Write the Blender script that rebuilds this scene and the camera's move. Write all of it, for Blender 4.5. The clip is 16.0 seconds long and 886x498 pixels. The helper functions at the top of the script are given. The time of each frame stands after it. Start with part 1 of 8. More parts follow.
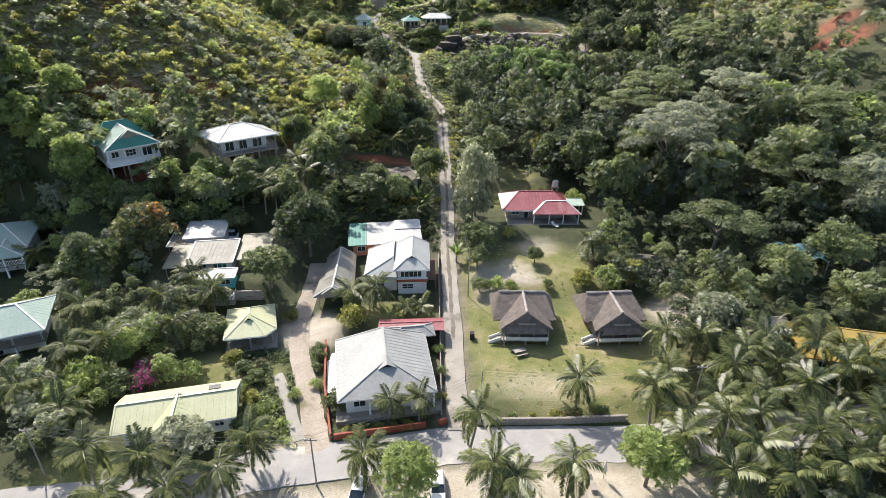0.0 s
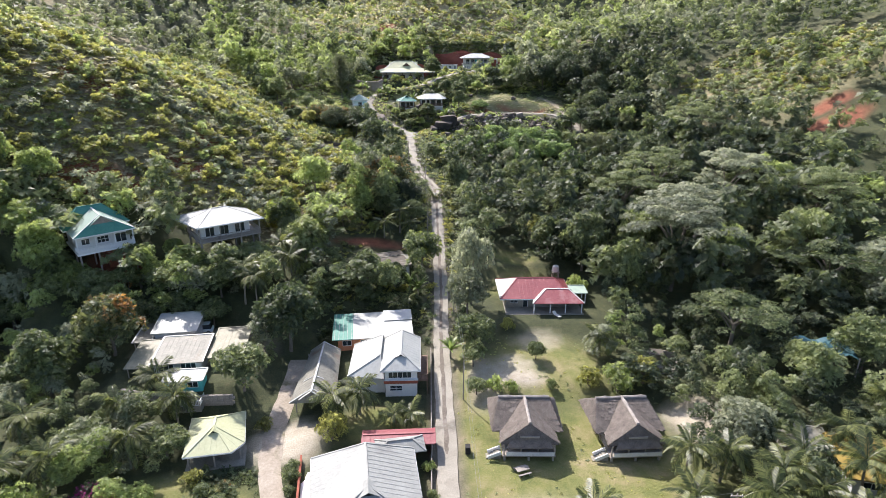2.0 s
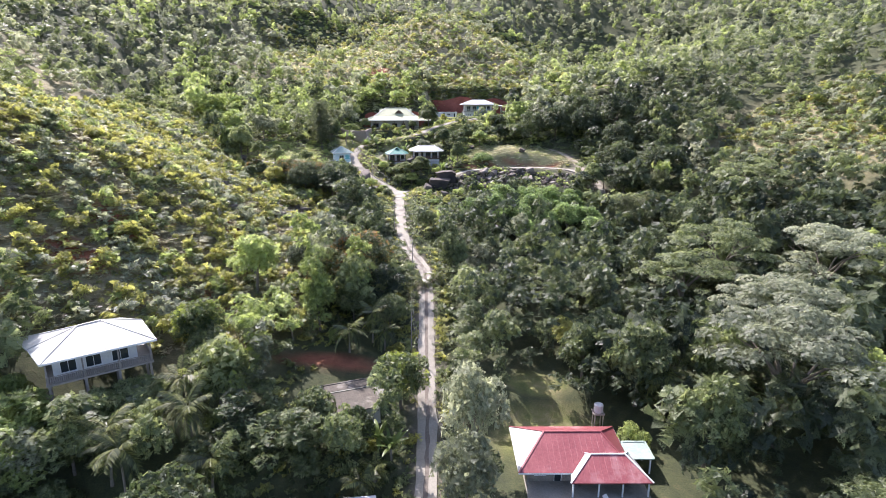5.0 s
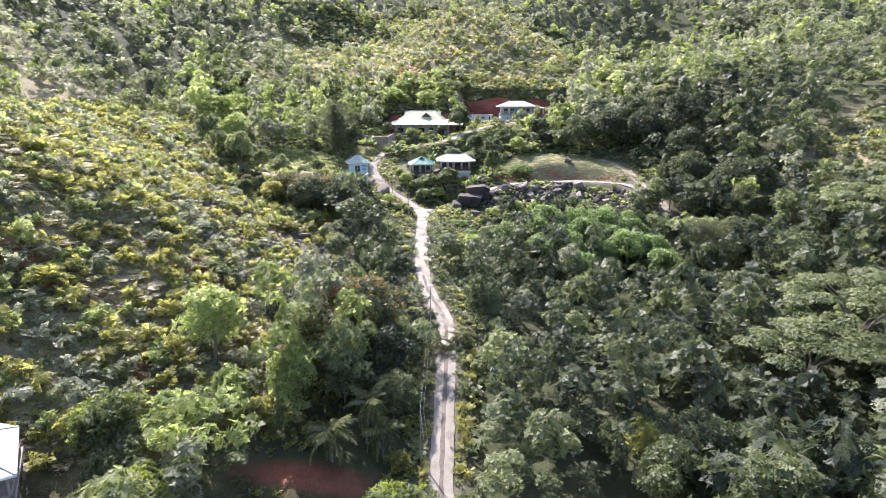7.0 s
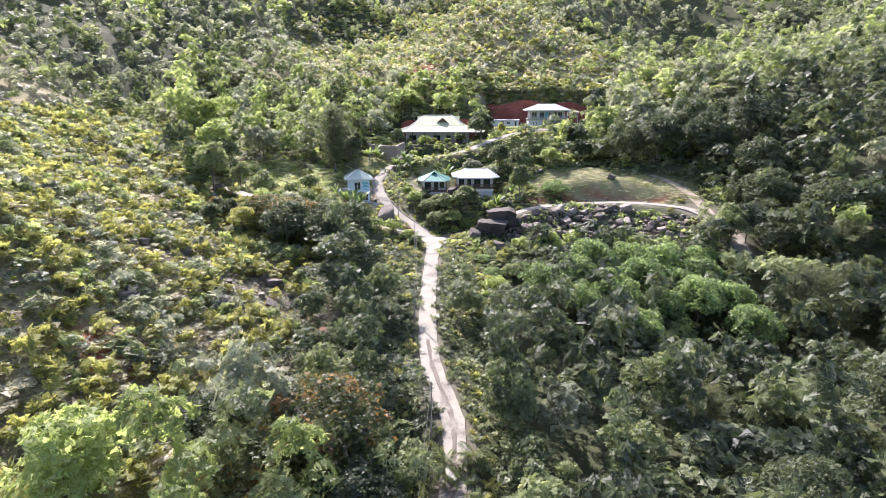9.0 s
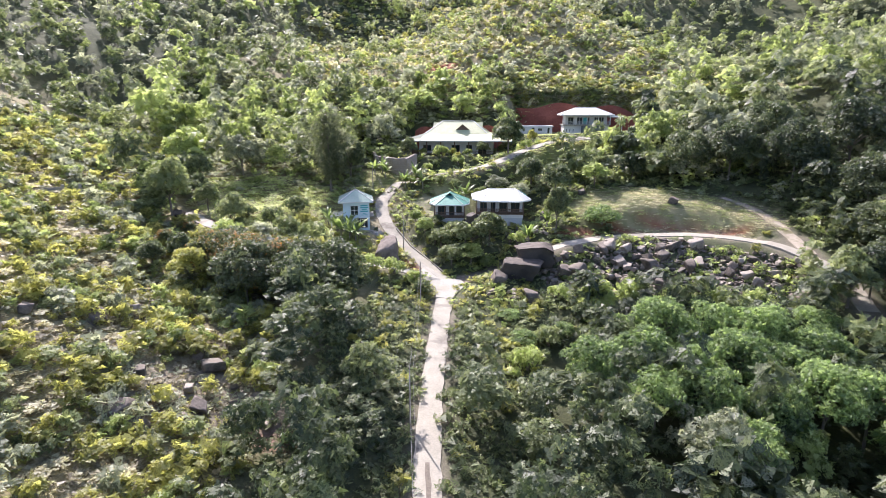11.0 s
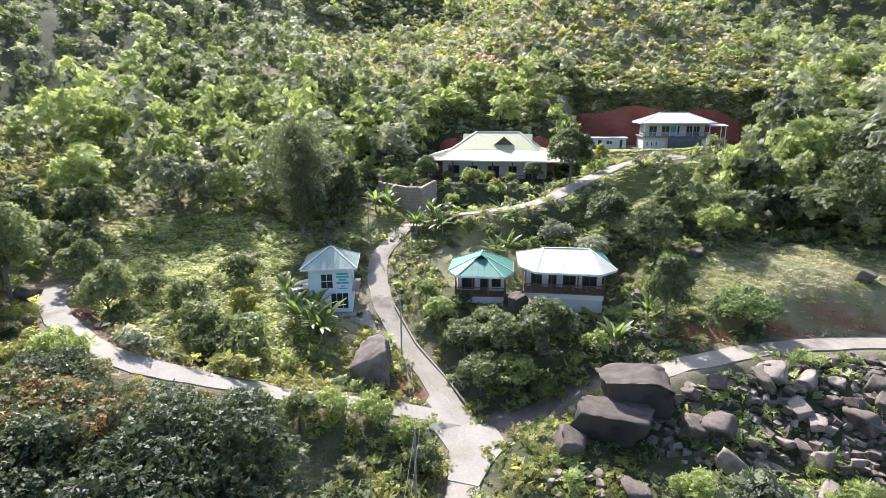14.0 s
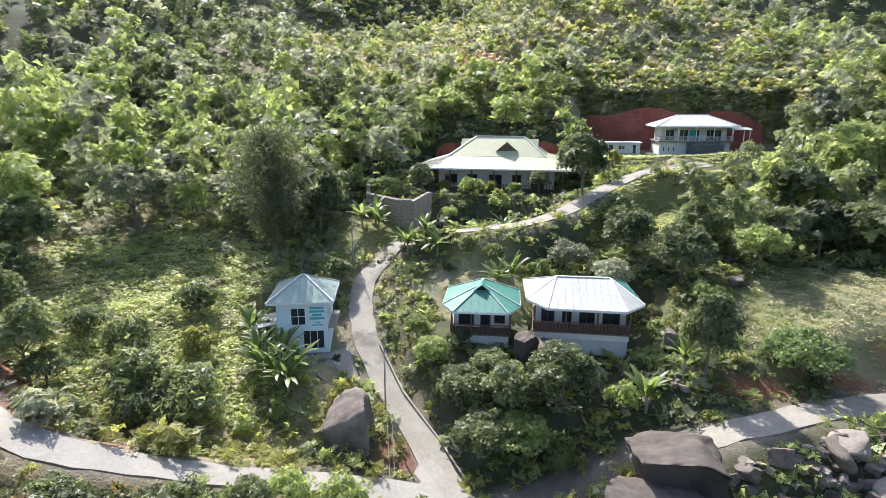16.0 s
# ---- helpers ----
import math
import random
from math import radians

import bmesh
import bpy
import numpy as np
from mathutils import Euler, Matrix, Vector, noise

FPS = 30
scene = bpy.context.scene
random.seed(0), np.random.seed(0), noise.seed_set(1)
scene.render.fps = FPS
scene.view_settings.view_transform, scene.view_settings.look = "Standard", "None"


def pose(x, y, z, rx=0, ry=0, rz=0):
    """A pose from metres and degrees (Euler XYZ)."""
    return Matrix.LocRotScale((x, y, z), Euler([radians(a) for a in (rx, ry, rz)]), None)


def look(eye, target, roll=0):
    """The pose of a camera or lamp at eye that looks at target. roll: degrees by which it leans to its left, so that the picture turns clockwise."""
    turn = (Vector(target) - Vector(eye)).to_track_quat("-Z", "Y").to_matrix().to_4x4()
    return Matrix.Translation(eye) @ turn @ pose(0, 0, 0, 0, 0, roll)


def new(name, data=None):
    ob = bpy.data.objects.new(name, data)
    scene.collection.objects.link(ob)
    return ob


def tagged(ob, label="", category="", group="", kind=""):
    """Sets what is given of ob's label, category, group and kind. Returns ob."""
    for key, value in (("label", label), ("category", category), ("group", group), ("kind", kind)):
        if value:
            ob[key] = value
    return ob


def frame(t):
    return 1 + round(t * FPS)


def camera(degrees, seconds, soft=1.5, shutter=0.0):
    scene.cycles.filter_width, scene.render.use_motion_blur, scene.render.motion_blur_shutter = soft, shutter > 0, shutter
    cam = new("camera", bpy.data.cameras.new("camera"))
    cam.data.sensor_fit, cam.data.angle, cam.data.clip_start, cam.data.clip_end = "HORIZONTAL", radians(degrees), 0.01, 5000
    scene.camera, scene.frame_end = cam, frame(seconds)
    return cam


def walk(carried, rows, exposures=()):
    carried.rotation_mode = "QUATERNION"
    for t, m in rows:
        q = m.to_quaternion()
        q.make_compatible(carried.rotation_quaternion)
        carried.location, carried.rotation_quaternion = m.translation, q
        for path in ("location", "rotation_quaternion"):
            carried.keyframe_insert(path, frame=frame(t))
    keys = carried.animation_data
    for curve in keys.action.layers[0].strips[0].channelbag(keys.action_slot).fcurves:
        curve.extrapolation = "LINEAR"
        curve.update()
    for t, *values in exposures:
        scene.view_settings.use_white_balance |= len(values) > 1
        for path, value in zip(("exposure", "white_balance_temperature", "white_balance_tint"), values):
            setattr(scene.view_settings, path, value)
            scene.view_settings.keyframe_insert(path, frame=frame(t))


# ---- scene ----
import functools

cam = camera(76.4, 16.0, soft=0.7)
METRES, EYE, TILT, LEAN, TURN = 200.0, 56.0, -26.6, 0.0, 0.0
ROWS = [
    (0.0, 0.0, 0.0, 0.0, 0.0, 0.0, -0.0),
    (0.5, 0.0004, -0.0003, 0.0003, -0.04, 1.74, -0.0),
    (1.0, 0.0009, 0.0003, 0.001, -0.1, 3.43, 0.05),
    (1.5, 0.0019, 0.0127, 0.0073, -0.21, 5.2, 0.09),
    (2.0, 0.0039, 0.0393, 0.0211, -0.28, 7.14, 0.13),
    (2.5, 0.0059, 0.0657, 0.0343, -0.29, 8.87, 0.14),
    (3.0, 0.0076, 0.0955, 0.0485, -0.28, 10.7, 0.11),
    (3.5, 0.009, 0.1251, 0.0617, -0.24, 11.56, 0.11),
    (4.0, 0.011, 0.1593, 0.0759, -0.2, 11.57, 0.11),
    (6.5, 0.0198, 0.3236, 0.1576, 1.34, 11.7, -0.64),
    (7.0, 0.0206, 0.3591, 0.1759, 3.14, 11.67, -1.5),
    (7.5, 0.0213, 0.3916, 0.1929, 4.34, 11.65, -2.03),
    (8.0, 0.021, 0.427, 0.2116, 4.53, 11.68, -2.16),
    (8.5, 0.0204, 0.4595, 0.229, 4.79, 11.67, -2.27),
    (9.0, 0.0194, 0.4947, 0.2477, 5.27, 11.67, -2.5),
    (11.5, 0.0091, 0.6615, 0.3342, 8.3, 11.69, -3.95),
    (12.0, 0.0053, 0.6968, 0.3525, 9.18, 11.61, -4.4),
    (12.5, 0.001, 0.7296, 0.3694, 10.48, 11.51, -4.98),
    (13.0, -0.0042, 0.7656, 0.3878, 11.21, 11.42, -5.31),
    (13.5, -0.0095, 0.7987, 0.4046, 11.24, 11.45, -5.38),
    (14.0, -0.0154, 0.8355, 0.4233, 11.22, 11.52, -5.36),
    (14.5, -0.0181, 0.8517, 0.4316, 11.22, 11.55, -5.39),
    (15.0, -0.0204, 0.8641, 0.4379, 11.22, 11.57, -5.37),
    (15.5, -0.0226, 0.8756, 0.4438, 11.21, 11.59, -5.38),
    (16.0, -0.0248, 0.8882, 0.4501, 11.21, 11.62, -5.37),
]
walk(cam, [(t, pose(0, 0, EYE, TILT, LEAN, TURN) @ pose(METRES * x, METRES * y, METRES * z, 90 + pitch, roll, yaw)) for t, x, y, z, yaw, pitch, roll in ROWS],
     [(0.0, 0.61, 6400, 14), (4.0, 0.95, 6110, 22), (7.0, 1.13, 6110, 24), (12.0, 1.06, 6170, 21), (14.0, 0.95, 6150, 17), (16.0, 0.86, 6130, 15)])

# ---- world, sun, exposure ----
world = bpy.data.worlds.new("world")
scene.world = world
world.use_nodes = True
SUN_AZ, SUN_EL = 34.0, 46.0          # degrees left of the way ahead, and above the horizon
wn = world.node_tree.nodes
sky = wn.new("ShaderNodeTexSky")
sky.sky_type, sky.sun_disc = "NISHITA", False
sky.sun_elevation, sky.sun_rotation = radians(SUN_EL), radians(-SUN_AZ)
sky.dust_density, sky.air_density = 2.2, 1.0
wn["Background"].inputs["Strength"].default_value = 0.15
world.node_tree.links.new(sky.outputs["Color"], wn["Background"].inputs["Color"])
sun_data = bpy.data.lights.new("sun", "SUN")
sun_data.energy, sun_data.angle, sun_data.color = 5.0, radians(0.6), (1.0, 0.95, 0.86)
sun = new("sun", sun_data)
a, e = radians(SUN_AZ), radians(SUN_EL)
sun_way = Vector((-math.sin(a) * math.cos(e), math.cos(a) * math.cos(e), math.sin(e)))
sun.matrix_world = look(sun_way * 300, (0, 0, 0))


# ---- materials ----
def nodes_of(name):
    m = bpy.data.materials.new(name)
    m.use_nodes = True
    return m, m.node_tree.nodes, m.node_tree.links


def noise_node(n, l, scale, detail=4.0, coord="Object", rough=0.6):
    c = n.new("ShaderNodeTexCoord")
    t = n.new("ShaderNodeTexNoise")
    t.inputs["Scale"].default_value, t.inputs["Detail"].default_value = scale, detail
    t.inputs["Roughness"].default_value = rough
    l.new(c.outputs[coord], t.inputs["Vector"])
    return t


def ramp_node(n, l, fac, stops):
    r = n.new("ShaderNodeValToRGB")
    while len(r.color_ramp.elements) < len(stops):
        r.color_ramp.elements.new(0.5)
    for el, (p, c) in zip(r.color_ramp.elements, stops):
        el.position, el.color = p, (*c, 1)
    l.new(fac, r.inputs["Fac"])
    return r


def mix_node(n, l, fac, a, b, kind="MIX"):
    m = n.new("ShaderNodeMix")
    m.data_type, m.blend_type = "RGBA", kind
    for sock, v in ((m.inputs[0], fac), (m.inputs[6], a), (m.inputs[7], b)):
        if isinstance(v, (int, float)):
            sock.default_value = v
        elif isinstance(v, tuple):
            sock.default_value = (*v, 1)
        else:
            l.new(v, sock)
    return m.outputs[2]


def surface(name, c1, c2, scale=1.5, fine=18.0, rough=0.7, metal=0.0, bump=0.02, stain=None, stain_at=0.62):
    """A worn surface: two tones mixed at a coarse and a fine scale, stains and slight relief."""
    m, n, l = nodes_of(name)
    b = n["Principled BSDF"]
    big, small = noise_node(n, l, scale), noise_node(n, l, fine)
    tone = mix_node(n, l, 0.5, big.outputs["Fac"], small.outputs["Fac"])
    col = ramp_node(n, l, tone, [(0.35, c1), (0.65, c2)]).outputs["Color"]
    if stain:
        s = noise_node(n, l, scale * 0.6, 6.0)
        mask = ramp_node(n, l, s.outputs["Fac"], [(stain_at, (0, 0, 0)), (stain_at + 0.12, (1, 1, 1))])
        col = mix_node(n, l, mask.outputs["Color"], col, stain)
    l.new(col, b.inputs["Base Color"])
    b.inputs["Roughness"].default_value, b.inputs["Metallic"].default_value = rough, metal
    bp = n.new("ShaderNodeBump")
    bp.inputs["Strength"].default_value, bp.inputs["Distance"].default_value = 0.6, bump
    l.new(small.outputs["Fac"], bp.inputs["Height"])
    l.new(bp.outputs["Normal"], b.inputs["Normal"])
    return m


def foliage(name, dark, mid, light, through_light=0.35, gloss=0.52, blossom=None, ragged=6.6):
    """Leaves: a tone for each leaf clump and for each plant, with light coming through."""
    m, n, l = nodes_of(name)
    b = n["Principled BSDF"]
    g, o = n.new("ShaderNodeNewGeometry"), n.new("ShaderNodeObjectInfo")
    patch = noise_node(n, l, 0.16, 2.0, "Object")
    f = n.new("ShaderNodeMath")
    f.operation = "MULTIPLY_ADD"
    l.new(g.outputs["Random Per Island"], f.inputs[0])
    f.inputs[1].default_value = 0.64
    contrast = n.new("ShaderNodeMath")
    contrast.operation = "MULTIPLY_ADD"
    contrast.inputs[1].default_value, contrast.inputs[2].default_value = 1.3, -0.36
    l.new(patch.outputs["Fac"], contrast.inputs[0])
    l.new(contrast.outputs[0], f.inputs[2])
    f2 = n.new("ShaderNodeMath")
    f2.operation = "MULTIPLY_ADD"
    plant = n.new("ShaderNodeAttribute")
    plant.attribute_name = "plant"
    own = n.new("ShaderNodeSeparateColor")
    l.new(plant.outputs["Color"], own.inputs["Color"])
    each = n.new("ShaderNodeMix")
    for sock, v in ((each.inputs[0], own.outputs[1]), (each.inputs[2], o.outputs["Random"]), (each.inputs[3], own.outputs[0])):
        l.new(v, sock)
    l.new(each.outputs[0], f2.inputs[0])
    f2.inputs[1].default_value = 0.46
    l.new(f.outputs[0], f2.inputs[2])
    stops = [(0.45, dark), (0.8, mid), (1.0, light)]
    col = ramp_node(n, l, f2.outputs[0], stops).outputs["Color"]
    if blossom:
        k = n.new("ShaderNodeMath")
        k.operation = "GREATER_THAN"
        l.new(g.outputs["Random Per Island"], k.inputs[0])
        k.inputs[1].default_value = blossom[1]
        spots_of = noise_node(n, l, 0.30, 2.0, "Object")
        group = ramp_node(n, l, spots_of.outputs["Fac"], [(0.50, (0, 0, 0)), (0.60, (1, 1, 1))])
        both = n.new("ShaderNodeMath")
        both.operation = "MULTIPLY"
        l.new(k.outputs[0], both.inputs[0])
        l.new(group.outputs["Color"], both.inputs[1])
        k = both if len(blossom) > 2 else k
        col = mix_node(n, l, k.outputs[0], col, blossom[0])
    l.new(col, b.inputs["Base Color"])
    b.inputs["Roughness"].default_value = gloss
    b.inputs["Specular IOR Level"].default_value = 0.5
    t = n.new("ShaderNodeBsdfTranslucent")
    warm = mix_node(n, l, 0.6, col, (1.0, 0.96, 0.72), "MULTIPLY")
    bright = n.new("ShaderNodeHueSaturation")
    bright.inputs["Value"].default_value = 2.2
    l.new(warm, bright.inputs["Color"])
    l.new(bright.outputs["Color"], t.inputs["Color"])
    mx = n.new("ShaderNodeMixShader")
    mx.inputs[0].default_value = through_light
    l.new(b.outputs[0], mx.inputs[1])
    l.new(t.outputs[0], mx.inputs[2])
    if ragged:
        gaps, cut, clear, edge = noise_node(n, l, ragged, 1.0, "Object"), n.new("ShaderNodeMath"), n.new("ShaderNodeBsdfTransparent"), n.new("ShaderNodeMixShader")
        cut.operation = "GREATER_THAN"
        cut.inputs[1].default_value = 0.455
        l.new(gaps.outputs["Fac"], cut.inputs[0])
        l.new(cut.outputs[0], edge.inputs[0])
        l.new(clear.outputs[0], edge.inputs[1])
        l.new(mx.outputs[0], edge.inputs[2])
        mx = edge
    l.new(mx.outputs[0], n["Material Output"].inputs["Surface"])
    return m


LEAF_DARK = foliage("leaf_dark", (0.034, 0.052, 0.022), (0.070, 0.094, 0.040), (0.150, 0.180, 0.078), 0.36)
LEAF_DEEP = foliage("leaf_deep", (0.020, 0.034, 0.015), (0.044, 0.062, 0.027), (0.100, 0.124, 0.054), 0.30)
LEAF_MID = foliage("leaf_mid", (0.064, 0.088, 0.036), (0.126, 0.158, 0.064), (0.225, 0.258, 0.118), 0.42)
LEAF_LIGHT = foliage("leaf_light", (0.115, 0.152, 0.050), (0.198, 0.246, 0.080), (0.305, 0.358, 0.142), 0.50)
LEAF_GLADE = foliage("leaf_glade", (0.068, 0.108, 0.040), (0.135, 0.198, 0.070), (0.245, 0.325, 0.125), 0.48)
LEAF_FERN = foliage("leaf_fern", (0.25, 0.285, 0.110), (0.36, 0.395, 0.17), (0.47, 0.50, 0.25), 0.5, ragged=0)
# pale and a little blue, which also carries haze on the far slopes
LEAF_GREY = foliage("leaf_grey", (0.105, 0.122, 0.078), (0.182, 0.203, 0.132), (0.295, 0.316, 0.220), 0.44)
LEAF_OLIVE = foliage("leaf_olive", (0.132, 0.138, 0.042), (0.228, 0.235, 0.066), (0.330, 0.334, 0.108), 0.48)
LEAF_LIME = foliage("leaf_lime", (0.045, 0.066, 0.024), (0.088, 0.116, 0.042), (0.165, 0.195, 0.076), 0.40, blossom=((0.24, 0.29, 0.055), 0.22, "patchy"))
LEAF_STRAW = foliage("leaf_straw", (0.26, 0.25, 0.165), (0.385, 0.37, 0.25), (0.51, 0.49, 0.345), 0.45)
LEAF_RUST = foliage("leaf_rust", (0.044, 0.060, 0.024), (0.082, 0.102, 0.040), (0.150, 0.168, 0.066), 0.38, blossom=((0.29, 0.155, 0.045), 0.42, "patchy"))
LEAF_FROND = foliage("leaf_frond", (0.040, 0.055, 0.017), (0.082, 0.101, 0.031), (0.178, 0.196, 0.062), 0.34, 0.42, ragged=0)
LEAF_BANANA = foliage("leaf_banana", (0.075, 0.115, 0.034), (0.125, 0.175, 0.052), (0.20, 0.26, 0.085), 0.42, 0.4, ragged=0)
LEAF_BROWN = foliage("leaf_brown", (0.105, 0.092, 0.060), (0.175, 0.155, 0.100), (0.27, 0.245, 0.165), 0.4)
LEAF_PINK = foliage("leaf_pink", (0.056, 0.080, 0.041), (0.090, 0.120, 0.054), (0.136, 0.150, 0.068), 0.4, blossom=((0.32, 0.04, 0.18), 0.5))
LEAF_NEEDLE = foliage("leaf_needle", (0.060, 0.074, 0.036), (0.100, 0.117, 0.056), (0.150, 0.168, 0.082), 0.42, ragged=0)
BARK = surface("bark", (0.10, 0.085, 0.065), (0.24, 0.20, 0.16), 2.0, 14.0, 0.9, bump=0.05)
PALM_BARK = surface("palm_bark", (0.16, 0.14, 0.11), (0.34, 0.30, 0.25), 3.0, 20.0, 0.9, bump=0.05)
CONCRETE = surface("concrete", (0.230, 0.209, 0.168), (0.348, 0.321, 0.264), 0.35, 5.0, 0.85, stain=(0.155, 0.136, 0.110), stain_at=0.55)
PALE_CONCRETE = surface("pale_concrete", (0.25, 0.234, 0.200), (0.35, 0.330, 0.284), 0.3, 4.0, 0.9, stain=(0.20, 0.18, 0.15), stain_at=0.56)
ASPHALT = surface("asphalt", (0.25, 0.24, 0.22), (0.35, 0.335, 0.31), 0.4, 8.0, 0.9, stain=(0.42, 0.39, 0.34), stain_at=0.58)
DIRT = surface("dirt", (0.27, 0.225, 0.17), (0.42, 0.365, 0.295), 0.35, 3.0, 0.95, bump=0.08, stain=(0.15, 0.135, 0.07), stain_at=0.56)
TRACK_EARTH = surface("track_earth", (0.115, 0.095, 0.075), (0.20, 0.172, 0.14), 0.5, 4.0, 0.95, bump=0.06, stain=(0.26, 0.235, 0.20), stain_at=0.58)
ROCK = surface("rock", (0.085, 0.069, 0.056), (0.205, 0.170, 0.138), 0.9, 6.0, 0.85, bump=0.12, stain=(0.050, 0.042, 0.036), stain_at=0.53)
GRANITE = surface("granite", (0.052, 0.042, 0.034), (0.155, 0.128, 0.105), 0.5, 5.0, 0.85, bump=0.10, stain=(0.034, 0.030, 0.028), stain_at=0.50)
PALE_ROCK = surface("pale_rock", (0.20, 0.168, 0.138), (0.35, 0.302, 0.252), 0.9, 6.0, 0.85, bump=0.1, stain=(0.17, 0.115, 0.085), stain_at=0.55)
STONE_WALL = surface("stone_wall", (0.19, 0.165, 0.14), (0.36, 0.325, 0.28), 1.2, 8.0, 0.9, bump=0.08)
TAN_STONE = surface("tan_stone", (0.24, 0.19, 0.15), (0.42, 0.36, 0.30), 1.2, 8.0, 0.9, bump=0.08)
SLATE_PAINT = surface("slate_paint", (0.075, 0.092, 0.105), (0.115, 0.135, 0.150), 0.8, 6.0, 0.7)
WHITE_METAL = surface("white_metal", (0.335, 0.345, 0.318), (0.44, 0.448, 0.412), 0.22, 2.2, 0.6, bump=0.004, stain=(0.30, 0.30, 0.275), stain_at=0.55)
CHALK_METAL = surface("chalk_metal", (0.245, 0.252, 0.232), (0.335, 0.342, 0.316), 0.22, 2.2, 0.65, bump=0.004, stain=(0.21, 0.21, 0.195), stain_at=0.54)
SILVER_METAL = surface("silver_metal", (0.38, 0.39, 0.38), (0.52, 0.53, 0.51), 0.4, 3.0, 0.5, bump=0.004, stain=(0.27, 0.26, 0.23), stain_at=0.55)
RUSTED_METAL = surface("rusted_metal", (0.15, 0.145, 0.118), (0.27, 0.262, 0.215), 0.5, 3.0, 0.65, bump=0.006, stain=(0.17, 0.12, 0.08), stain_at=0.57)
BROWN_METAL = surface("brown_metal", (0.07, 0.060, 0.048), (0.13, 0.112, 0.090), 0.5, 3.0, 0.9, bump=0.006, stain=(0.28, 0.26, 0.22), stain_at=0.58)
YELLOW_METAL = surface("yellow_metal", (0.40, 0.412, 0.235), (0.50, 0.508, 0.31), 0.3, 3.0, 0.5, bump=0.004, stain=(0.38, 0.38, 0.25), stain_at=0.62)
TEAL_METAL = surface("teal_metal", (0.045, 0.185, 0.140), (0.075, 0.255, 0.195), 0.3, 3.0, 0.6, bump=0.004, stain=(0.10, 0.25, 0.22), stain_at=0.62)
PALE_TEAL_METAL = surface("pale_teal_metal", (0.24, 0.33, 0.27), (0.34, 0.42, 0.355), 0.3, 3.0, 0.75, bump=0.004, stain=(0.22, 0.28, 0.24), stain_at=0.6)
RED_METAL = surface("red_metal", (0.20, 0.045, 0.052), (0.30, 0.088, 0.092), 0.3, 3.0, 0.5, bump=0.004, stain=(0.38, 0.20, 0.20), stain_at=0.58)
ORANGE_METAL = surface("orange_metal", (0.25, 0.175, 0.035), (0.33, 0.235, 0.05), 0.3, 3.0, 0.6, bump=0.004, stain=(0.17, 0.13, 0.06), stain_at=0.54)
CAP_WHITE = surface("cap_white", (0.55, 0.56, 0.54), (0.65, 0.65, 0.63), 1.0, 6.0, 0.55, bump=0.003)
WHITE_WALL = surface("white_wall", (0.62, 0.61, 0.58), (0.74, 0.73, 0.70), 0.8, 9.0, 0.8, bump=0.006, stain=(0.50, 0.47, 0.42), stain_at=0.64)
BLUE_WALL = surface("blue_wall", (0.60, 0.71, 0.735), (0.70, 0.80, 0.82), 0.8, 9.0, 0.8, bump=0.006)
GREY_WALL = surface("grey_wall", (0.42, 0.42, 0.42), (0.55, 0.55, 0.54), 0.8, 9.0, 0.85, bump=0.01)
ORANGE_WALL = surface("orange_wall", (0.52, 0.20, 0.10), (0.62, 0.28, 0.15), 0.8, 9.0, 0.85, bump=0.006)
RED_WALL = surface("red_wall", (0.24, 0.06, 0.035), (0.34, 0.105, 0.06), 0.8, 9.0, 0.85, bump=0.006, stain=(0.17, 0.06, 0.04))
TEAL_WALL = surface("teal_wall", (0.06, 0.38, 0.40), (0.10, 0.48, 0.50), 0.8, 9.0, 0.8, bump=0.006)
WOOD = surface("wood", (0.10, 0.06, 0.04), (0.19, 0.12, 0.08), 2.0, 18.0, 0.7, bump=0.01)
GREY_WOOD = surface("grey_wood", (0.24, 0.21, 0.18), (0.36, 0.32, 0.28), 2.0, 18.0, 0.8, bump=0.02)
WHITE_PAINT = surface("white_paint", (0.70, 0.71, 0.70), (0.80, 0.80, 0.79), 2.0, 12.0, 0.55, bump=0.003)
THATCH = surface("thatch", (0.092, 0.076, 0.064), (0.215, 0.182, 0.155), 1.2, 10.0, 0.95, bump=0.08, stain=(0.24, 0.21, 0.18), stain_at=0.6)
# near-black colour stands in for shade inside rooms and vents; the bin is dark itself
DARK = surface("dark_interior", (0.018, 0.018, 0.018), (0.035, 0.034, 0.032), 1.0, 8.0, 0.9)
TYRE = surface("tyre", (0.02, 0.02, 0.02), (0.035, 0.035, 0.035), 2.0, 20.0, 0.9)
CAR_WHITE = surface("car_white", (0.68, 0.69, 0.70), (0.74, 0.75, 0.76), 1.0, 6.0, 0.3, bump=0.001)
CLOTH_WHITE = surface("cloth_white", (0.66, 0.63, 0.57), (0.76, 0.73, 0.68), 2.0, 14.0, 0.95)
BLUE_TARP = surface("blue_tarp", (0.018, 0.070, 0.085), (0.035, 0.105, 0.125), 0.7, 5.0, 0.6, bump=0.03)
CABLE = surface("cable", (0.16, 0.16, 0.15), (0.24, 0.24, 0.23), 2.0, 10.0, 0.7)
GLASS, gn, gl = nodes_of("glass")
gn["Principled BSDF"].inputs["Base Color"].default_value = (0.03, 0.04, 0.045, 1)
gn["Principled BSDF"].inputs["Roughness"].default_value = 0.06
gn["Principled BSDF"].inputs["Specular IOR Level"].default_value = 0.8


# ---- the lie of the land ----
def smooth(x):
    x = np.clip(x, 0.0, 1.0)
    return x * x * (3 - 2 * x)


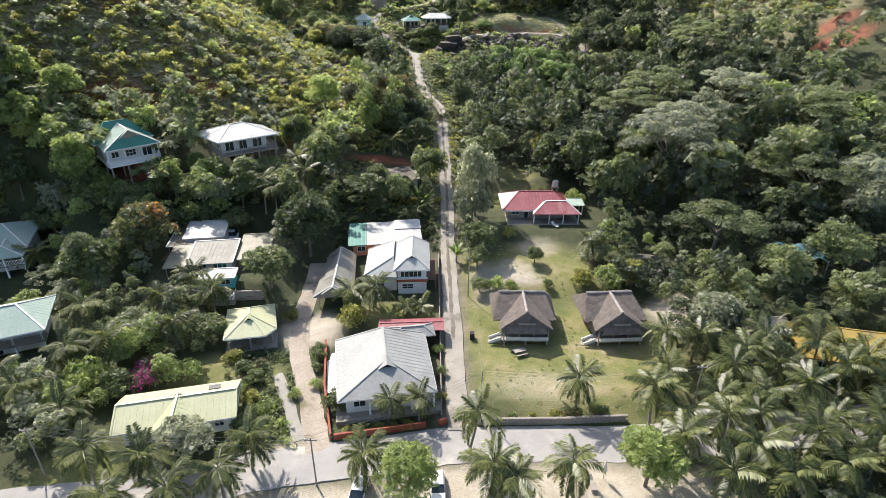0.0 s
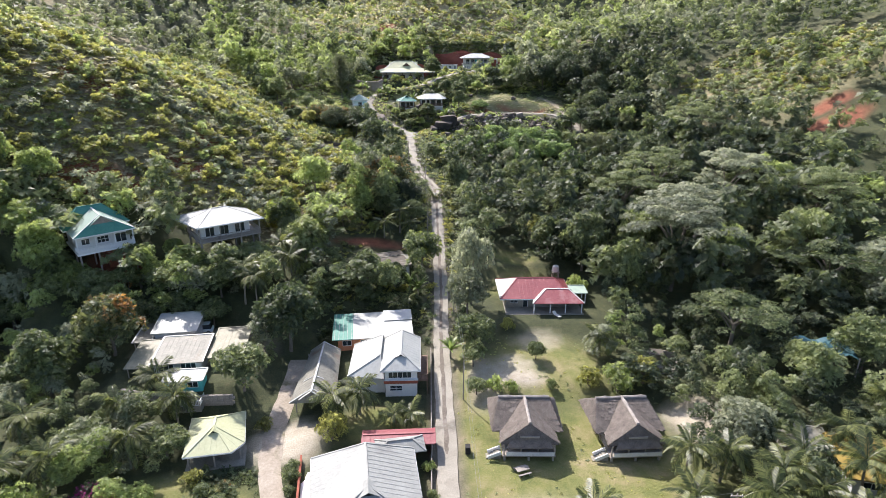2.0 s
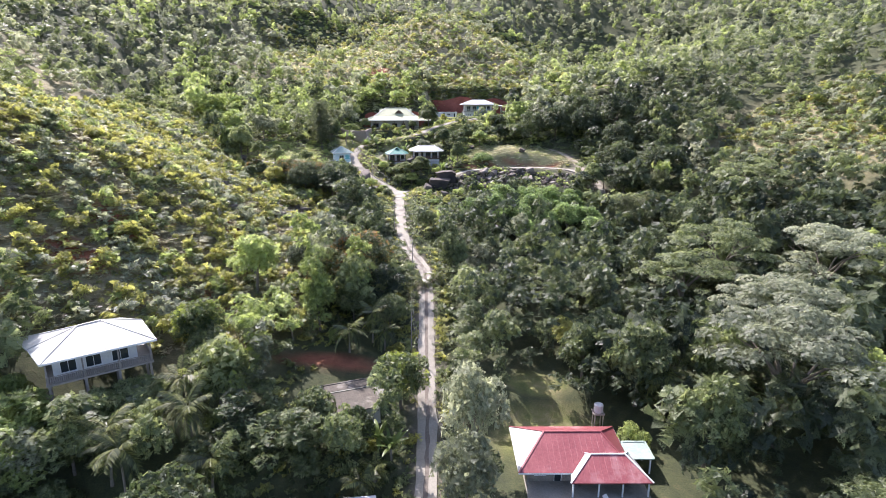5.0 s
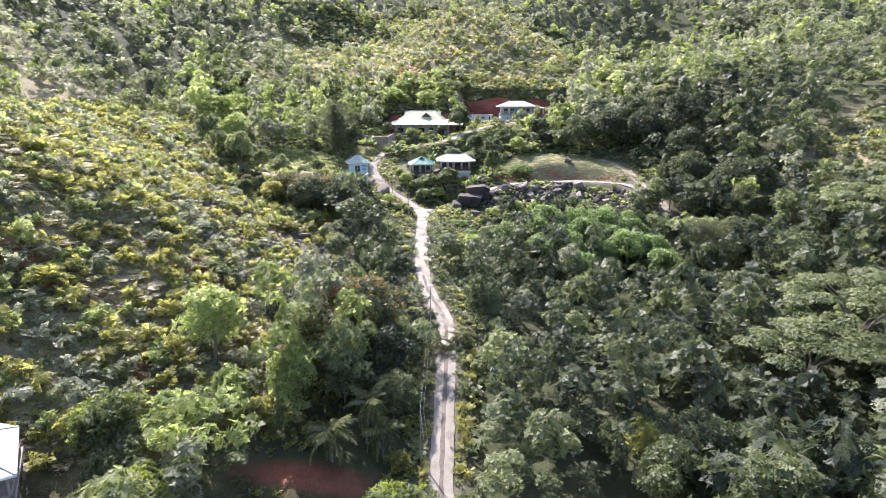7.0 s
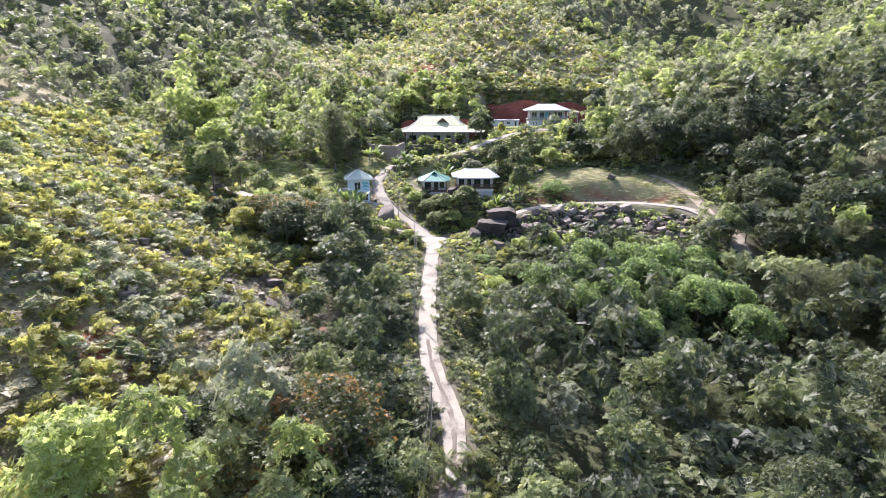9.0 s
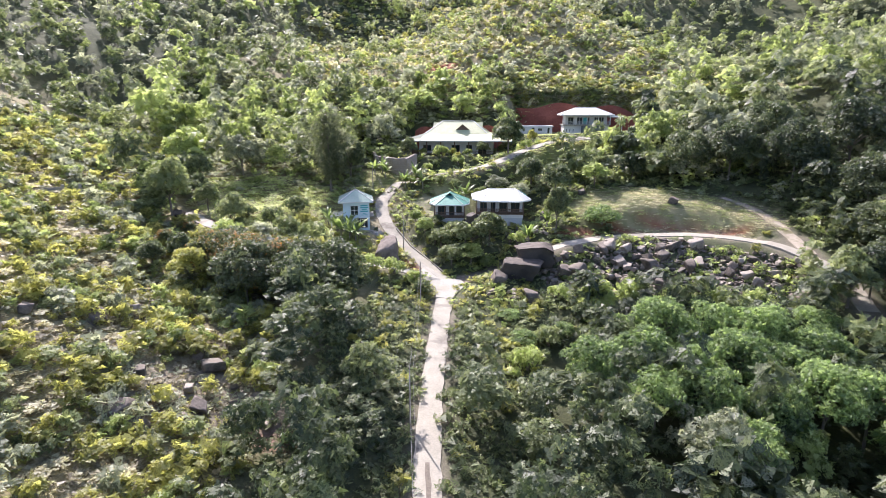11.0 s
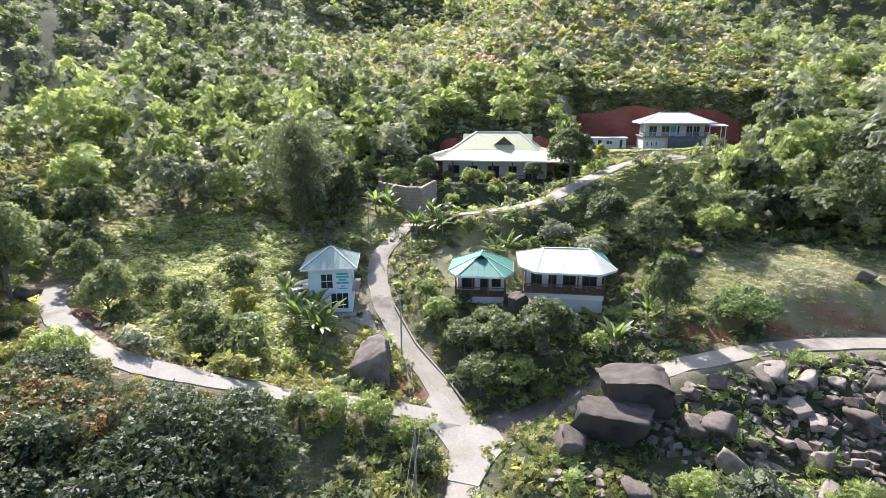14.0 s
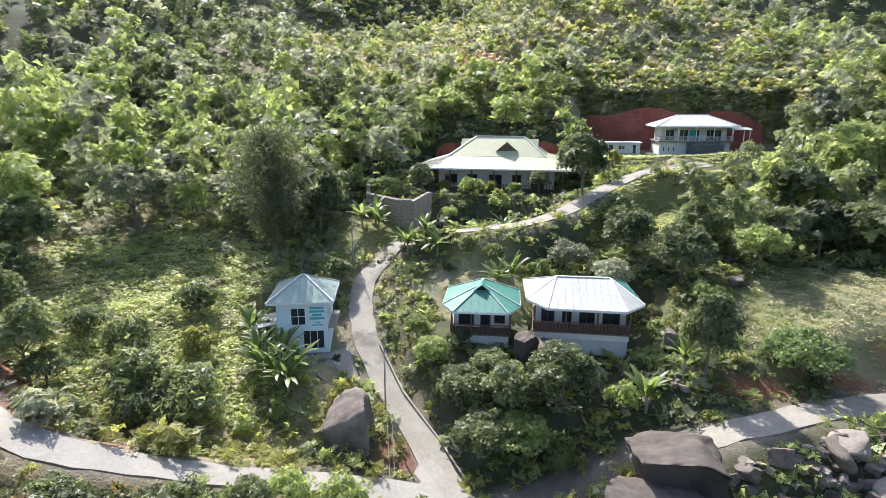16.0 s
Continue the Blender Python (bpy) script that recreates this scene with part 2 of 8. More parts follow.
FALL_Y = (-50, 20, 40, 55, 73, 105, 130, 173, 236, 300, 360, 470, 600, 900, 1600)
FALL_Z = (-2, 0, 1.8, 2.5, 3.4, 6, 10.5, 18, 26, 43, 66, 112, 165, 260, 380)
# spurs and hollows: east, north, spread, rise
HILLS = [(-200, 180, 70, 82.9), (220, 240, 70, 49.4), (-260, 340, 70, 52.4), (-80, 160, 28, 16.5), (40, 200, 45, -4.6),
         (100, 460, 45, -20.6), (-160, 220, 28, -21.0), (-120, 104, 18, 12.0), (-80, 80, 18, -10.1), (-260, 200, 28, 15.2),
         (160, 200, 28, 6.3), (-120, 300, 18, -11.1)]
KNOLLS = [(-140, 500, 70, 8.6), (200, 80, 45, 12.1), (100, 300, 28, 9.3), (20, 260, 18, 5.2), (0, 320, 45, -3.5), (260, 240, 28, 27.0),
          (160, 340, 28, 9.5), (-20, 360, 18, 6.1), (8, 412, 30, 13.0), (-72, 430, 34, -15.0), (92, 425, 36, -12.0), (-150, 440, 34, 12.0), (-160, 60, 18, 5.6), (40, 200, 18, -6.8), (200, 300, 28, 10.2), (-120, 140, 18, 5.3)]

# roads: half width, then east, north, height along the middle
COAST_ROAD = (3.0, [(-400, 20, 2.0), (-120, 34, 2.1), (-35, 44.5, 2.2), (-21, 48.4, 2.3), (-9.5, 50.2, 2.3), (1, 52.2, 2.4), (12, 52.4, 2.4),
                    (23, 52.3, 2.4), (40, 54, 2.4), (70, 58, 2.4), (130, 62, 2.6), (400, 40, 3.0)])
VALLEY_ROAD = (1.42, [(2, 54.5, 2.5), (1.7, 73, 3.4), (0.9, 102, 5.6), (1.0, 118, 8.2), (0.5, 135, 12), (-0.2, 157, 16.6), (-0.5, 166, 17.6), (-0.9, 171, 18.15),
                      (-2.8, 176.5, 18.75), (-5.2, 183, 19.4), (-6.8, 190.8, 20.2), (-8.0, 200, 21.2), (-9.2, 212, 22.45), (-10.4, 226.8, 23.9), (-10.9, 233.6, 24.55), (-13.6, 240, 25.1),
                      (-17.6, 245.3, 26.4), (-22.6, 250.6, 28.2), (-26.9, 256.5, 30.5), (-30.0, 263, 32.4), (-31.4, 269, 34.0), (-29.8, 274.5, 35.8), (-26.6, 278.0, 37.2)])
UPPER_DRIVE = (1.5, [(-26.6, 278.0, 37.2), (-21.5, 278.5, 38.7), (-15, 276.8, 40), (-10, 277.5, 40.6), (-5, 281, 41.8), (0, 291, 43.4), (5, 300, 44.6), (10, 305, 45.6), (17, 309, 46.2)])
WEST_LANE = (1.3, [(-12.5, 238.8, 25.0), (-17.5, 237.2, 26.2), (-22, 235.0, 27.8), (-27.5, 232.2, 29.4), (-31.5, 229.4, 31.6), (-35.8, 227, 33.4), (-41, 226.4, 34.5),
                   (-46.5, 227.8, 35.1), (-52, 230.8, 35.4), (-58, 235, 35.7), (-62.5, 240.5, 35.9)])
EAST_LANE = (1.45, [(-10.5, 237, 24.8), (-4, 241.5, 25.5), (2.5, 244, 27.9), (10, 245, 30.6), (17, 248.5, 31.2), (24, 252, 31), (33, 254.6, 31), (41, 253.4, 31),
                   (47.5, 250, 30.8), (52.5, 244, 29.6), (54.5, 236, 28), (54, 227, 25.5)])
HILL_TRACK = (1.2, [(44.5, 268.5, 36.2), (48.5, 265, 35.2), (51, 259, 33.6), (52.6, 251, 31.2), (52.9, 244, 29.7)])
SAND_DRIVE = (1.5, [(-14.4, 47.6, 2.3), (-15.5, 51.5, 2.4), (-17.6, 58, 2.7), (-20.2, 65, 3.1), (-22.2, 70, 3.4), (-23.5, 78, 3.8), (-23.6, 86, 4.3), (-24, 96, 5.0)])
GARDEN_PATH = (0.8, [(-18.2, 52.8, 2.4), (-20.5, 58, 2.8), (-22.6, 62, 3.0), (-24.6, 66.2, 3.2)])
ROADS = [COAST_ROAD, VALLEY_ROAD, UPPER_DRIVE, WEST_LANE, EAST_LANE, SAND_DRIVE, GARDEN_PATH, HILL_TRACK]

# level plots: east, north, turn, half width, half depth, height
PLOTS = [(-7.5, 64, 10, 8, 8.5, 3.1), (-34, 56, 12, 8.5, 5.5, 2.9), (-30, 74.5, 12, 5, 5.5, 3.6), (-8, 92, 2, 6.5, 7.5, 4.4), (-18.8, 88.5, 3, 4.5, 8, 4.3),
         (-11.5, 102, 9, 8, 5, 5.4), (-42, 94, 8, 9, 9, 7.2), (-85, 96, 20, 8, 8, 5.4), (-66, 70, 20, 8, 7, 4.4), (20.0, 115.8, 0, 10, 8.4, 7.1),
         (19, 72, 0, 16, 13, 3.5), (61, 67, -10, 9, 6, 3.2), (-32.8, 255, 17, 4.5, 4.5, 30.2), (-13.5, 259, 8, 5, 5, 32.0), (-3, 260, 5, 6.5, 4.5, 31.5),
         (-20, 305.5, 2, 13, 14, 42.3), (21, 331, 3, 21, 10.5, 46.4), (15, 305, 0, 6, 4, 45.9)]


def along(road, x, y):
    """Distance to a road's middle, and its height at the nearest place."""
    best, high = np.full(x.shape, 1e9), np.zeros(x.shape)
    pts = road[1]
    for (x0, y0, z0), (x1, y1, z1) in zip(pts, pts[1:]):
        dx, dy = x1 - x0, y1 - y0
        s = np.clip(((x - x0) * dx + (y - y0) * dy) / (dx * dx + dy * dy), 0, 1)
        d = np.hypot(x - x0 - s * dx, y - y0 - s * dy)
        near = d < best
        best, high = np.where(near, d, best), np.where(near, z0 + s * (z1 - z0), high)
    return best, high


def plot_gap(p, x, y):
    c, s = math.cos(radians(p[2])), math.sin(radians(p[2]))
    u, v = (x - p[0]) * c + (y - p[1]) * s, -(x - p[0]) * s + (y - p[1]) * c
    return np.hypot(np.maximum(np.abs(u) - p[3], 0), np.maximum(np.abs(v) - p[4], 0))


def ripple(x, y, size, seed):
    a = seed * 1.7
    return (np.sin(x / size + a) * np.cos(y / size * 1.13 - a * 2.1) + 0.6 * np.sin((x * 0.8 + y * 1.2) / size * 1.9 + a * 3)
            + 0.4 * np.cos((x * 1.3 - y * 0.7) / size * 3.1 + a)) / 2


def land(x, y):
    """The ground's height, for arrays of east and north."""
    x, y = np.asarray(x, float), np.asarray(y, float)
    z = np.interp(y, FALL_Y, FALL_Z)
    for cx, cy, s, h in HILLS + KNOLLS:
        z = z + h * np.exp(-((x - cx) ** 2 + (y - cy) ** 2) / (2 * s * s))
    wild = smooth((y - 100) / 40)
    z = z + wild * (0.9 * ripple(x, y, 9, 1) + 0.35 * ripple(x, y, 3.2, 2))
    z = z + smooth((y - 330) / 120) * (5.0 * ripple(x, y, 38, 3) + 2.0 * ripple(x, y, 16, 5))
    for p in PLOTS:
        g = plot_gap(p, x, y)
        w = smooth(1 - g / (5.0 if p[5] < 44 else 4.0))
        z = z * (1 - w) + p[5] * w
    for r in ROADS:
        d, high = along(r, x, y)
        w = smooth(1 - (d - r[0] - 0.7) / 4.0)
        z = z * (1 - w) + (high - (0.1 if r[1][-1][1] > 100 else 0.0)) * w
    # the cutting behind the upper house and the far house
    return z


def land_at(x, y):
    return float(land(np.array([x]), np.array([y]))[0])


def steps(edges):
    out = []
    for lo, hi, st in edges:
        out += list(np.arange(lo, hi, st))
    return np.array(out + [edges[-1][1]])


def blob(x, y, cx, cy, rx, ry, soft=0.35):
    d = np.hypot((x - cx) / rx, (y - cy) / ry) + 0.16 * ripple(x, y, 2.3, 4)
    return smooth((1 + soft - d) / (2 * soft))


gx = steps([(-3000, -400, 200), (-400, -160, 12), (-160, 150, 1.6), (150, 400, 12), (400, 3000, 200)])
gy = steps([(-3000, -100, 200), (-100, 30, 8), (30, 362, 1.6), (362, 470, 4), (470, 900, 16), (900, 3000, 200)])
GX, GY = np.meshgrid(gx, gy)
GZ = land(GX, GY)
lawn = np.zeros_like(GX)
for q in ((19, 70, 17, 13.5), (18, 93, 11, 9), (19, 122, 8, 6), (-8, 79, 6, 3.5), (-31, 64, 8, 5), (5, 84, 4, 16), (-34, 279, 7, 7), (-16, 268, 8, 6),
          (6, 283, 8, 8), (30, 262, 22, 9), (10, 293, 9, 10), (-44, 47, 5, 4), (-3, 285, 8, 4), (18, 133, 5, 3), (16, 294, 11, 8), (8, 298, 8, 6)):
    lawn = np.maximum(lawn, blob(GX, GY, *q))
bare = np.zeros_like(GX)
for q in ((14, 44, 22, 5.5), (-10, 42, 14, 4), (-40, 96, 10, 6), (-21, 75, 5, 4), (14, 90, 4, 2), (40, 80, 5, 5)):
    bare = np.maximum(bare, blob(GX, GY, *q))
bare = np.maximum(bare, 0.22 * blob(GX, GY, 34, 260, 19, 7))
bare = np.maximum(bare, 0.4 * blob(GX, GY, -17, 267, 7, 5))
bare = np.maximum(bare, 0.35 * blob(GX, GY, 15, 62, 8, 3))
bare = np.maximum(bare, 0.8 * blob(GX, GY, 8, 89, 2.6, 6))
bare = np.maximum(bare, 0.7 * blob(GX, GY, 13.5, 93.5, 4, 2.4))
bare = np.maximum(bare, 0.5 * blob(GX, GY, 19, 101, 4, 3))
bare = np.maximum(bare, 0.8 * blob(GX, GY, -18.5, 50.0, 6, 2.6))
red = np.zeros_like(GX)
for q in ((124, 186, 9, 4), (127, 195, 7, 3), (130, 226, 6, 3), (-30, 357, 6, 5), (-40, 166, 5, 3), (-72, 128, 9, 4), (-34, 188, 2.2, 1.6), (-23.5, 189, 2.6, 1.8), (-6, 345, 5, 4), (14, 250.2, 6, 0.9), (24, 254.5, 8, 0.8),
          (-43, 230.6, 9, 1.6), (-53, 234.5, 5, 1.6), (-18, 242, 2.5, 2), (-62, 112, 5, 4), (-55, 150, 6, 3), (-84, 150, 7, 3), (-15.5, 134.4, 8, 1.7), (-58, 140, 5, 3), (-38, 142, 3, 2), (31, 256.6, 8, 0.75), (41, 255.8, 5, 0.75)):
    red = np.maximum(red, blob(GX, GY, *q))
scrub = smooth((-18 - GX) / 16) * smooth((GY - 122) / 14) * smooth((300 - GY) / 40)
scrub = np.maximum(scrub, smooth((GY - 325) / 20) * smooth((440 - GY) / 40) * smooth((130 - np.abs(GX + 5)) / 50))
scrub = np.maximum(scrub, blob(GX, GY, 125, 230, 38, 30))
scrub = np.maximum(scrub, blob(GX, GY, -46, 249, 24, 14))
scrub = np.maximum(scrub, smooth((-58 - GX) / 10) * smooth((GY - 122) / 14) * smooth((310 - GY) / 40))


trod = smooth((3.0 - along((0, EAST_LANE[1][:4]), GX, GY)[0]) / 1.6)
for r in (VALLEY_ROAD, UPPER_DRIVE, WEST_LANE, EAST_LANE, HILL_TRACK):
    trod = np.maximum(trod, 0.75 * smooth((r[0] + 1.5 + 0.7 * ripple(GX, GY, 2.1, 8) - along(r, GX, GY)[0]) / 1.1))

for q in ((-31.5, 191, 8, 5.5), (-37.5, 198.5, 3.5, 2.5), (-24.5, 191.5, 5, 3.5)):
    trod = np.maximum(trod, 0.85 * blob(GX, GY, *q))


def grid_mesh(name, X, Y, Z):
    r, c = X.shape
    me = bpy.data.meshes.new(name)
    i = np.arange(r * c).reshape(r, c)
    quads = np.stack([i[:-1, :-1], i[:-1, 1:], i[1:, 1:], i[1:, :-1]], -1).reshape(-1, 4)
    fill_mesh(me, np.stack([X, Y, Z], -1).reshape(-1, 3), quads)
    return me


def fill_mesh(me, verts, faces):
    n, k = faces.shape
    me.vertices.add(len(verts))
    me.vertices.foreach_set("co", np.ascontiguousarray(verts, dtype=np.float32).ravel())
    me.loops.add(n * k)
    me.loops.foreach_set("vertex_index", np.ascontiguousarray(faces, dtype=np.int32).ravel())
    me.polygons.add(n)
    me.polygons.foreach_set("loop_start", np.arange(0, n * k, k, dtype=np.int32))
    me.update(calc_edges=True)
    return me


ground_mesh = grid_mesh("ground", GX, GY, GZ)
zone = ground_mesh.color_attributes.new("zone", "FLOAT_COLOR", "POINT")
zone.data.foreach_set("color", np.stack([lawn, bare, red, scrub], -1).reshape(-1).astype(np.float32))
trod_zone = ground_mesh.color_attributes.new("trod", "FLOAT_COLOR", "POINT")
trod_zone.data.foreach_set("color", np.stack([trod, trod, trod, trod], -1).reshape(-1).astype(np.float32))
ground_mesh.polygons.foreach_set("use_smooth", np.ones(len(ground_mesh.polygons), dtype=bool))
GROUND, n, l = nodes_of("ground")
at = n.new("ShaderNodeAttribute")
at.attribute_name = "zone"
sep = n.new("ShaderNodeSeparateColor")
l.new(at.outputs["Color"], sep.inputs["Color"])
big, mid, small = noise_node(n, l, 0.09), noise_node(n, l, 0.6), noise_node(n, l, 5.0)
tone = mix_node(n, l, 0.5, mid.outputs["Fac"], small.outputs["Fac"])
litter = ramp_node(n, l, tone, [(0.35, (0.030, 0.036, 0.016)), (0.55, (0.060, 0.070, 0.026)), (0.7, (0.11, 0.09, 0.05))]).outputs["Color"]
dry = ramp_node(n, l, tone, [(0.33, (0.13, 0.115, 0.055)), (0.5, (0.25, 0.215, 0.115)), (0.68, (0.40, 0.35, 0.22))]).outputs["Color"]
worn = noise_node(n, l, 0.22, 6.0)
turf = ramp_node(n, l, mix_node(n, l, 0.45, worn.outputs["Fac"], tone), [(0.36, (0.090, 0.115, 0.028)), (0.48, (0.165, 0.17, 0.052)), (0.56, (0.22, 0.20, 0.085)), (0.66, (0.31, 0.25, 0.14))]).outputs["Color"]
sand = ramp_node(n, l, tone, [(0.35, (0.34, 0.29, 0.21)), (0.65, (0.50, 0.45, 0.36))]).outputs["Color"]
earth = ramp_node(n, l, tone, [(0.35, (0.17, 0.055, 0.030)), (0.65, (0.30, 0.115, 0.060))]).outputs["Color"]
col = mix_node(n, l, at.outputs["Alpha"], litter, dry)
col = mix_node(n, l, sep.outputs[0], col, turf)
col = mix_node(n, l, sep.outputs[1], col, sand)
col = mix_node(n, l, sep.outputs[2], col, earth)
path_at = n.new("ShaderNodeAttribute")
path_at.attribute_name = "trod"
path_earth = ramp_node(n, l, tone, [(0.35, (0.12, 0.098, 0.072)), (0.55, (0.19, 0.162, 0.125)), (0.7, (0.27, 0.24, 0.195))]).outputs["Color"]
col = mix_node(n, l, path_at.outputs["Fac"], col, path_earth)
l.new(col, n["Principled BSDF"].inputs["Base Color"])
n["Principled BSDF"].inputs["Roughness"].default_value = 0.95
bp = n.new("ShaderNodeBump")
bp.inputs["Distance"].default_value = 0.25
l.new(tone, bp.inputs["Height"])
l.new(bp.outputs["Normal"], n["Principled BSDF"].inputs["Normal"])
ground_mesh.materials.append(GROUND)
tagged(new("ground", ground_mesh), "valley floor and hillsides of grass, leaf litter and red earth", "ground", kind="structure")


# ---- builders ----
def part(name, bm, material, parent=None, label=""):
    me = bpy.data.meshes.new(name)
    bm.to_mesh(me)
    bm.free()
    me.materials.append(material)
    ob = new(name, me)
    ob.parent = parent
    return tagged(ob, label)


def thing(name, m, label, category, group=""):
    ob = new(name)
    ob.empty_display_size = 0.2
    ob.matrix_world = m
    return tagged(ob, label, category, group)


def box(bm, x0, x1, y0, y1, z0, z1):
    v = [bm.verts.new((x, y, z)) for z in (z0, z1) for x, y in ((x0, y0), (x1, y0), (x1, y1), (x0, y1))]
    for f in ((3, 2, 1, 0), (4, 5, 6, 7), (0, 1, 5, 4), (1, 2, 6, 5), (2, 3, 7, 6), (3, 0, 4, 7)):
        bm.faces.new([v[i] for i in f])
    return bm


def beam(bm, p, q, w, h, lift=0.0):
    """A bar from p to q, w wide and h high."""
    p, q = Vector(p), Vector(q)
    d = (q - p).normalized()
    side = d.cross(Vector((0, 0, 1)))
    side = side.normalized() if side.length > 1e-4 else Vector((1, 0, 0))
    up = side.cross(d).normalized()
    v = []
    for o in (p, q):
        for a, b in ((-1, 0), (1, 0), (1, 1), (-1, 1)):
            v.append(bm.verts.new(o + side * (a * w / 2) + up * (b * h + lift)))
    for f in ((3, 2, 1, 0), (4, 5, 6, 7), (0, 1, 5, 4), (1, 2, 6, 5), (2, 3, 7, 6), (3, 0, 4, 7)):
        bm.faces.new([v[i] for i in f])
    return bm


def tube(bm, pts, radii, sides=8):
    rings = []
    for i, p in enumerate(pts):
        p = Vector(p)
        d = (Vector(pts[min(i + 1, len(pts) - 1)]) - Vector(pts[max(i - 1, 0)])).normalized()
        s = d.cross(Vector((0.3, 0.9, 0.1))).normalized()
        t = d.cross(s)
        rings.append([bm.verts.new(p + (s * math.cos(k * 2 * math.pi / sides) + t * math.sin(k * 2 * math.pi / sides)) * radii[i]) for k in range(sides)])
    for r0, r1 in zip(rings, rings[1:]):
        for k in range(sides):
            bm.faces.new((r0[k], r0[(k + 1) % sides], r1[(k + 1) % sides], r1[k]))
    bm.faces.new(rings[0][::-1])
    bm.faces.new(rings[-1])
    return bm


def ribbon(name, road, material, label, lift=0.05, thick=0.5, step=1.5, dive=False):
    """A road: a slab that follows its middle line, with slightly uneven edges."""
    hw, pts = road
    p = np.array(pts, float)
    s = np.r_[0, np.cumsum(np.hypot(*np.diff(p[:, :2], axis=0).T))]
    t = np.arange(0, s[-1], step)
    line = np.stack([np.interp(t, s, p[:, k]) for k in range(3)], 1)
    for _ in range(4):
        line[1:-1] = (line[:-2] + 2 * line[1:-1] + line[2:]) / 4
    d = np.gradient(line[:, :2], axis=0)
    d /= np.linalg.norm(d, axis=1)[:, None]
    nrm = np.stack([-d[:, 1], d[:, 0]], 1)
    for u in (-hw, 0.0, hw):
        line[:, 2] = np.maximum(line[:, 2], land(line[:, 0] + nrm[:, 0] * u, line[:, 1] + nrm[:, 1] * u))
    if dive:
        line[:3, 2] -= (0.35, 0.16, 0.04)
    bm, prev = bmesh.new(), None
    for i, (x, y, z) in enumerate(line):
        wl, wr = hw + random.uniform(-0.12, 0.12), hw + random.uniform(-0.12, 0.12)
        row = []
        for u, h in ((wl, -thick), (wl, 0.0), (0, 0.02), (-wr, 0.0), (-wr, -thick)):
            row.append(bm.verts.new((x + nrm[i, 0] * u, y + nrm[i, 1] * u, z + lift + h)))
        if prev:
            for k in range(4):
                bm.faces.new((prev[k], row[k], row[k + 1], prev[k + 1]))
        prev = row
    bmesh.ops.recalc_face_normals(bm, faces=bm.faces)
    return tagged(part(name, bm, material), label, "road", kind="structure")


apron = [(-18.6, 238.7, 26.7), (-16.8, 240.0, 26.15), (-16.6, 241.8, 26.0), (-17.4, 243.8, 26.15), (-13.6, 242.2, 25.55), (-11.0, 238.8, 25.05), (-8.8, 237.9, 24.98), (-7.4, 235.4, 24.85),
         (-8.6, 232.6, 24.55), (-9.3, 229.6, 24.3), (-12.1, 229.8, 24.3), (-12.7, 233.4, 24.65), (-14.6, 235.6, 25.3), (-18.2, 235.4, 26.5)]
bm = bmesh.new()
hub = bm.verts.new((-12.4, 237.4, 25.10))


def lane_height(x, y):
    out = []
    for r in (VALLEY_ROAD, WEST_LANE, EAST_LANE):
        d, high = along(r, np.array([x]), np.array([y]))
        out.append((1 / (d[0] + 0.3) ** 2, high[0]))
    return sum(w * h for w, h in out) / sum(w for w, h in out)


apron = [(x, y, lane_height(x, y)) for x, y, z in apron]
rim = [bm.verts.new((x, y, z + 0.085)) for x, y, z in apron]
low = [bm.verts.new((x, y, z - 0.4)) for x, y, z in apron]
for i in range(len(rim)):
    j = (i + 1) % len(rim)
    bm.faces.new((hub, rim[j], rim[i]))
    bm.faces.new((rim[i], rim[j], low[j], low[i]))
bmesh.ops.recalc_face_normals(bm, faces=bm.faces)
tagged(part("road_junction", bm, PALE_CONCRETE), "pale concrete apron where the lanes meet", "road", kind="structure")
for pts, lab in (([(6.8, 302.4), (12.4, 302.4), (20.0, 307.0), (20.5, 314.0), (15.0, 317.0), (11.0, 312.0)], "pale concrete apron in front of the upper house"), ([(-23.5, 278.6), (-16.0, 276.4), (-13.8, 279.4), (-18.5, 281.6)], "pale concrete turning place on the drive"), ([(-28.5, 246.8), (-23.2, 245.3), (-25.8, 251.0), (-28.2, 254.7), (-29.5, 252.9)], "concrete forecourt beside the blue house")):
    bm = bmesh.new()
    rim = [bm.verts.new((x, y, float(land(np.array([x]), np.array([y]))[0]) + 0.16)) for x, y in pts]
    low = [bm.verts.new((v.co.x, v.co.y, v.co.z - 0.6)) for v in rim]
    bm.faces.new(rim)
    for i in range(len(rim)):
        j = (i + 1) % len(rim)
        bm.faces.new((rim[i], low[i], low[j], rim[j]))
    bmesh.ops.recalc_face_normals(bm, faces=bm.faces)
    tagged(part("pavement_apron", bm, CONCRETE), lab, "pavement", kind="structure")
ribbon("road_coast", COAST_ROAD, ASPHALT, "grey coast road with worn pale edges", 0.05)
ribbon("road_valley", VALLEY_ROAD, CONCRETE, "narrow pale concrete lane climbing the valley", 0.07)
ribbon("road_crown", (0.30, [(x, y, z) for x, y, z in VALLEY_ROAD[1] if 60 < y < 200]), TRACK_EARTH, "weedy dark strip between the wheel tracks", 0.1, 0.03)
ribbon("road_drive", UPPER_DRIVE, CONCRETE, "concrete drive up to the houses", 0.04)
ribbon("road_west", WEST_LANE, PALE_CONCRETE, "new white concrete lane curving round the slope", 0.05)
ribbon("road_east", (EAST_LANE[0], EAST_LANE[1][2:]), CONCRETE, "grey concrete track above the boulder field", 0.055, dive=True)
ribbon("road_hill", HILL_TRACK, DIRT, "dirt track down the wooded slope", 0.045)
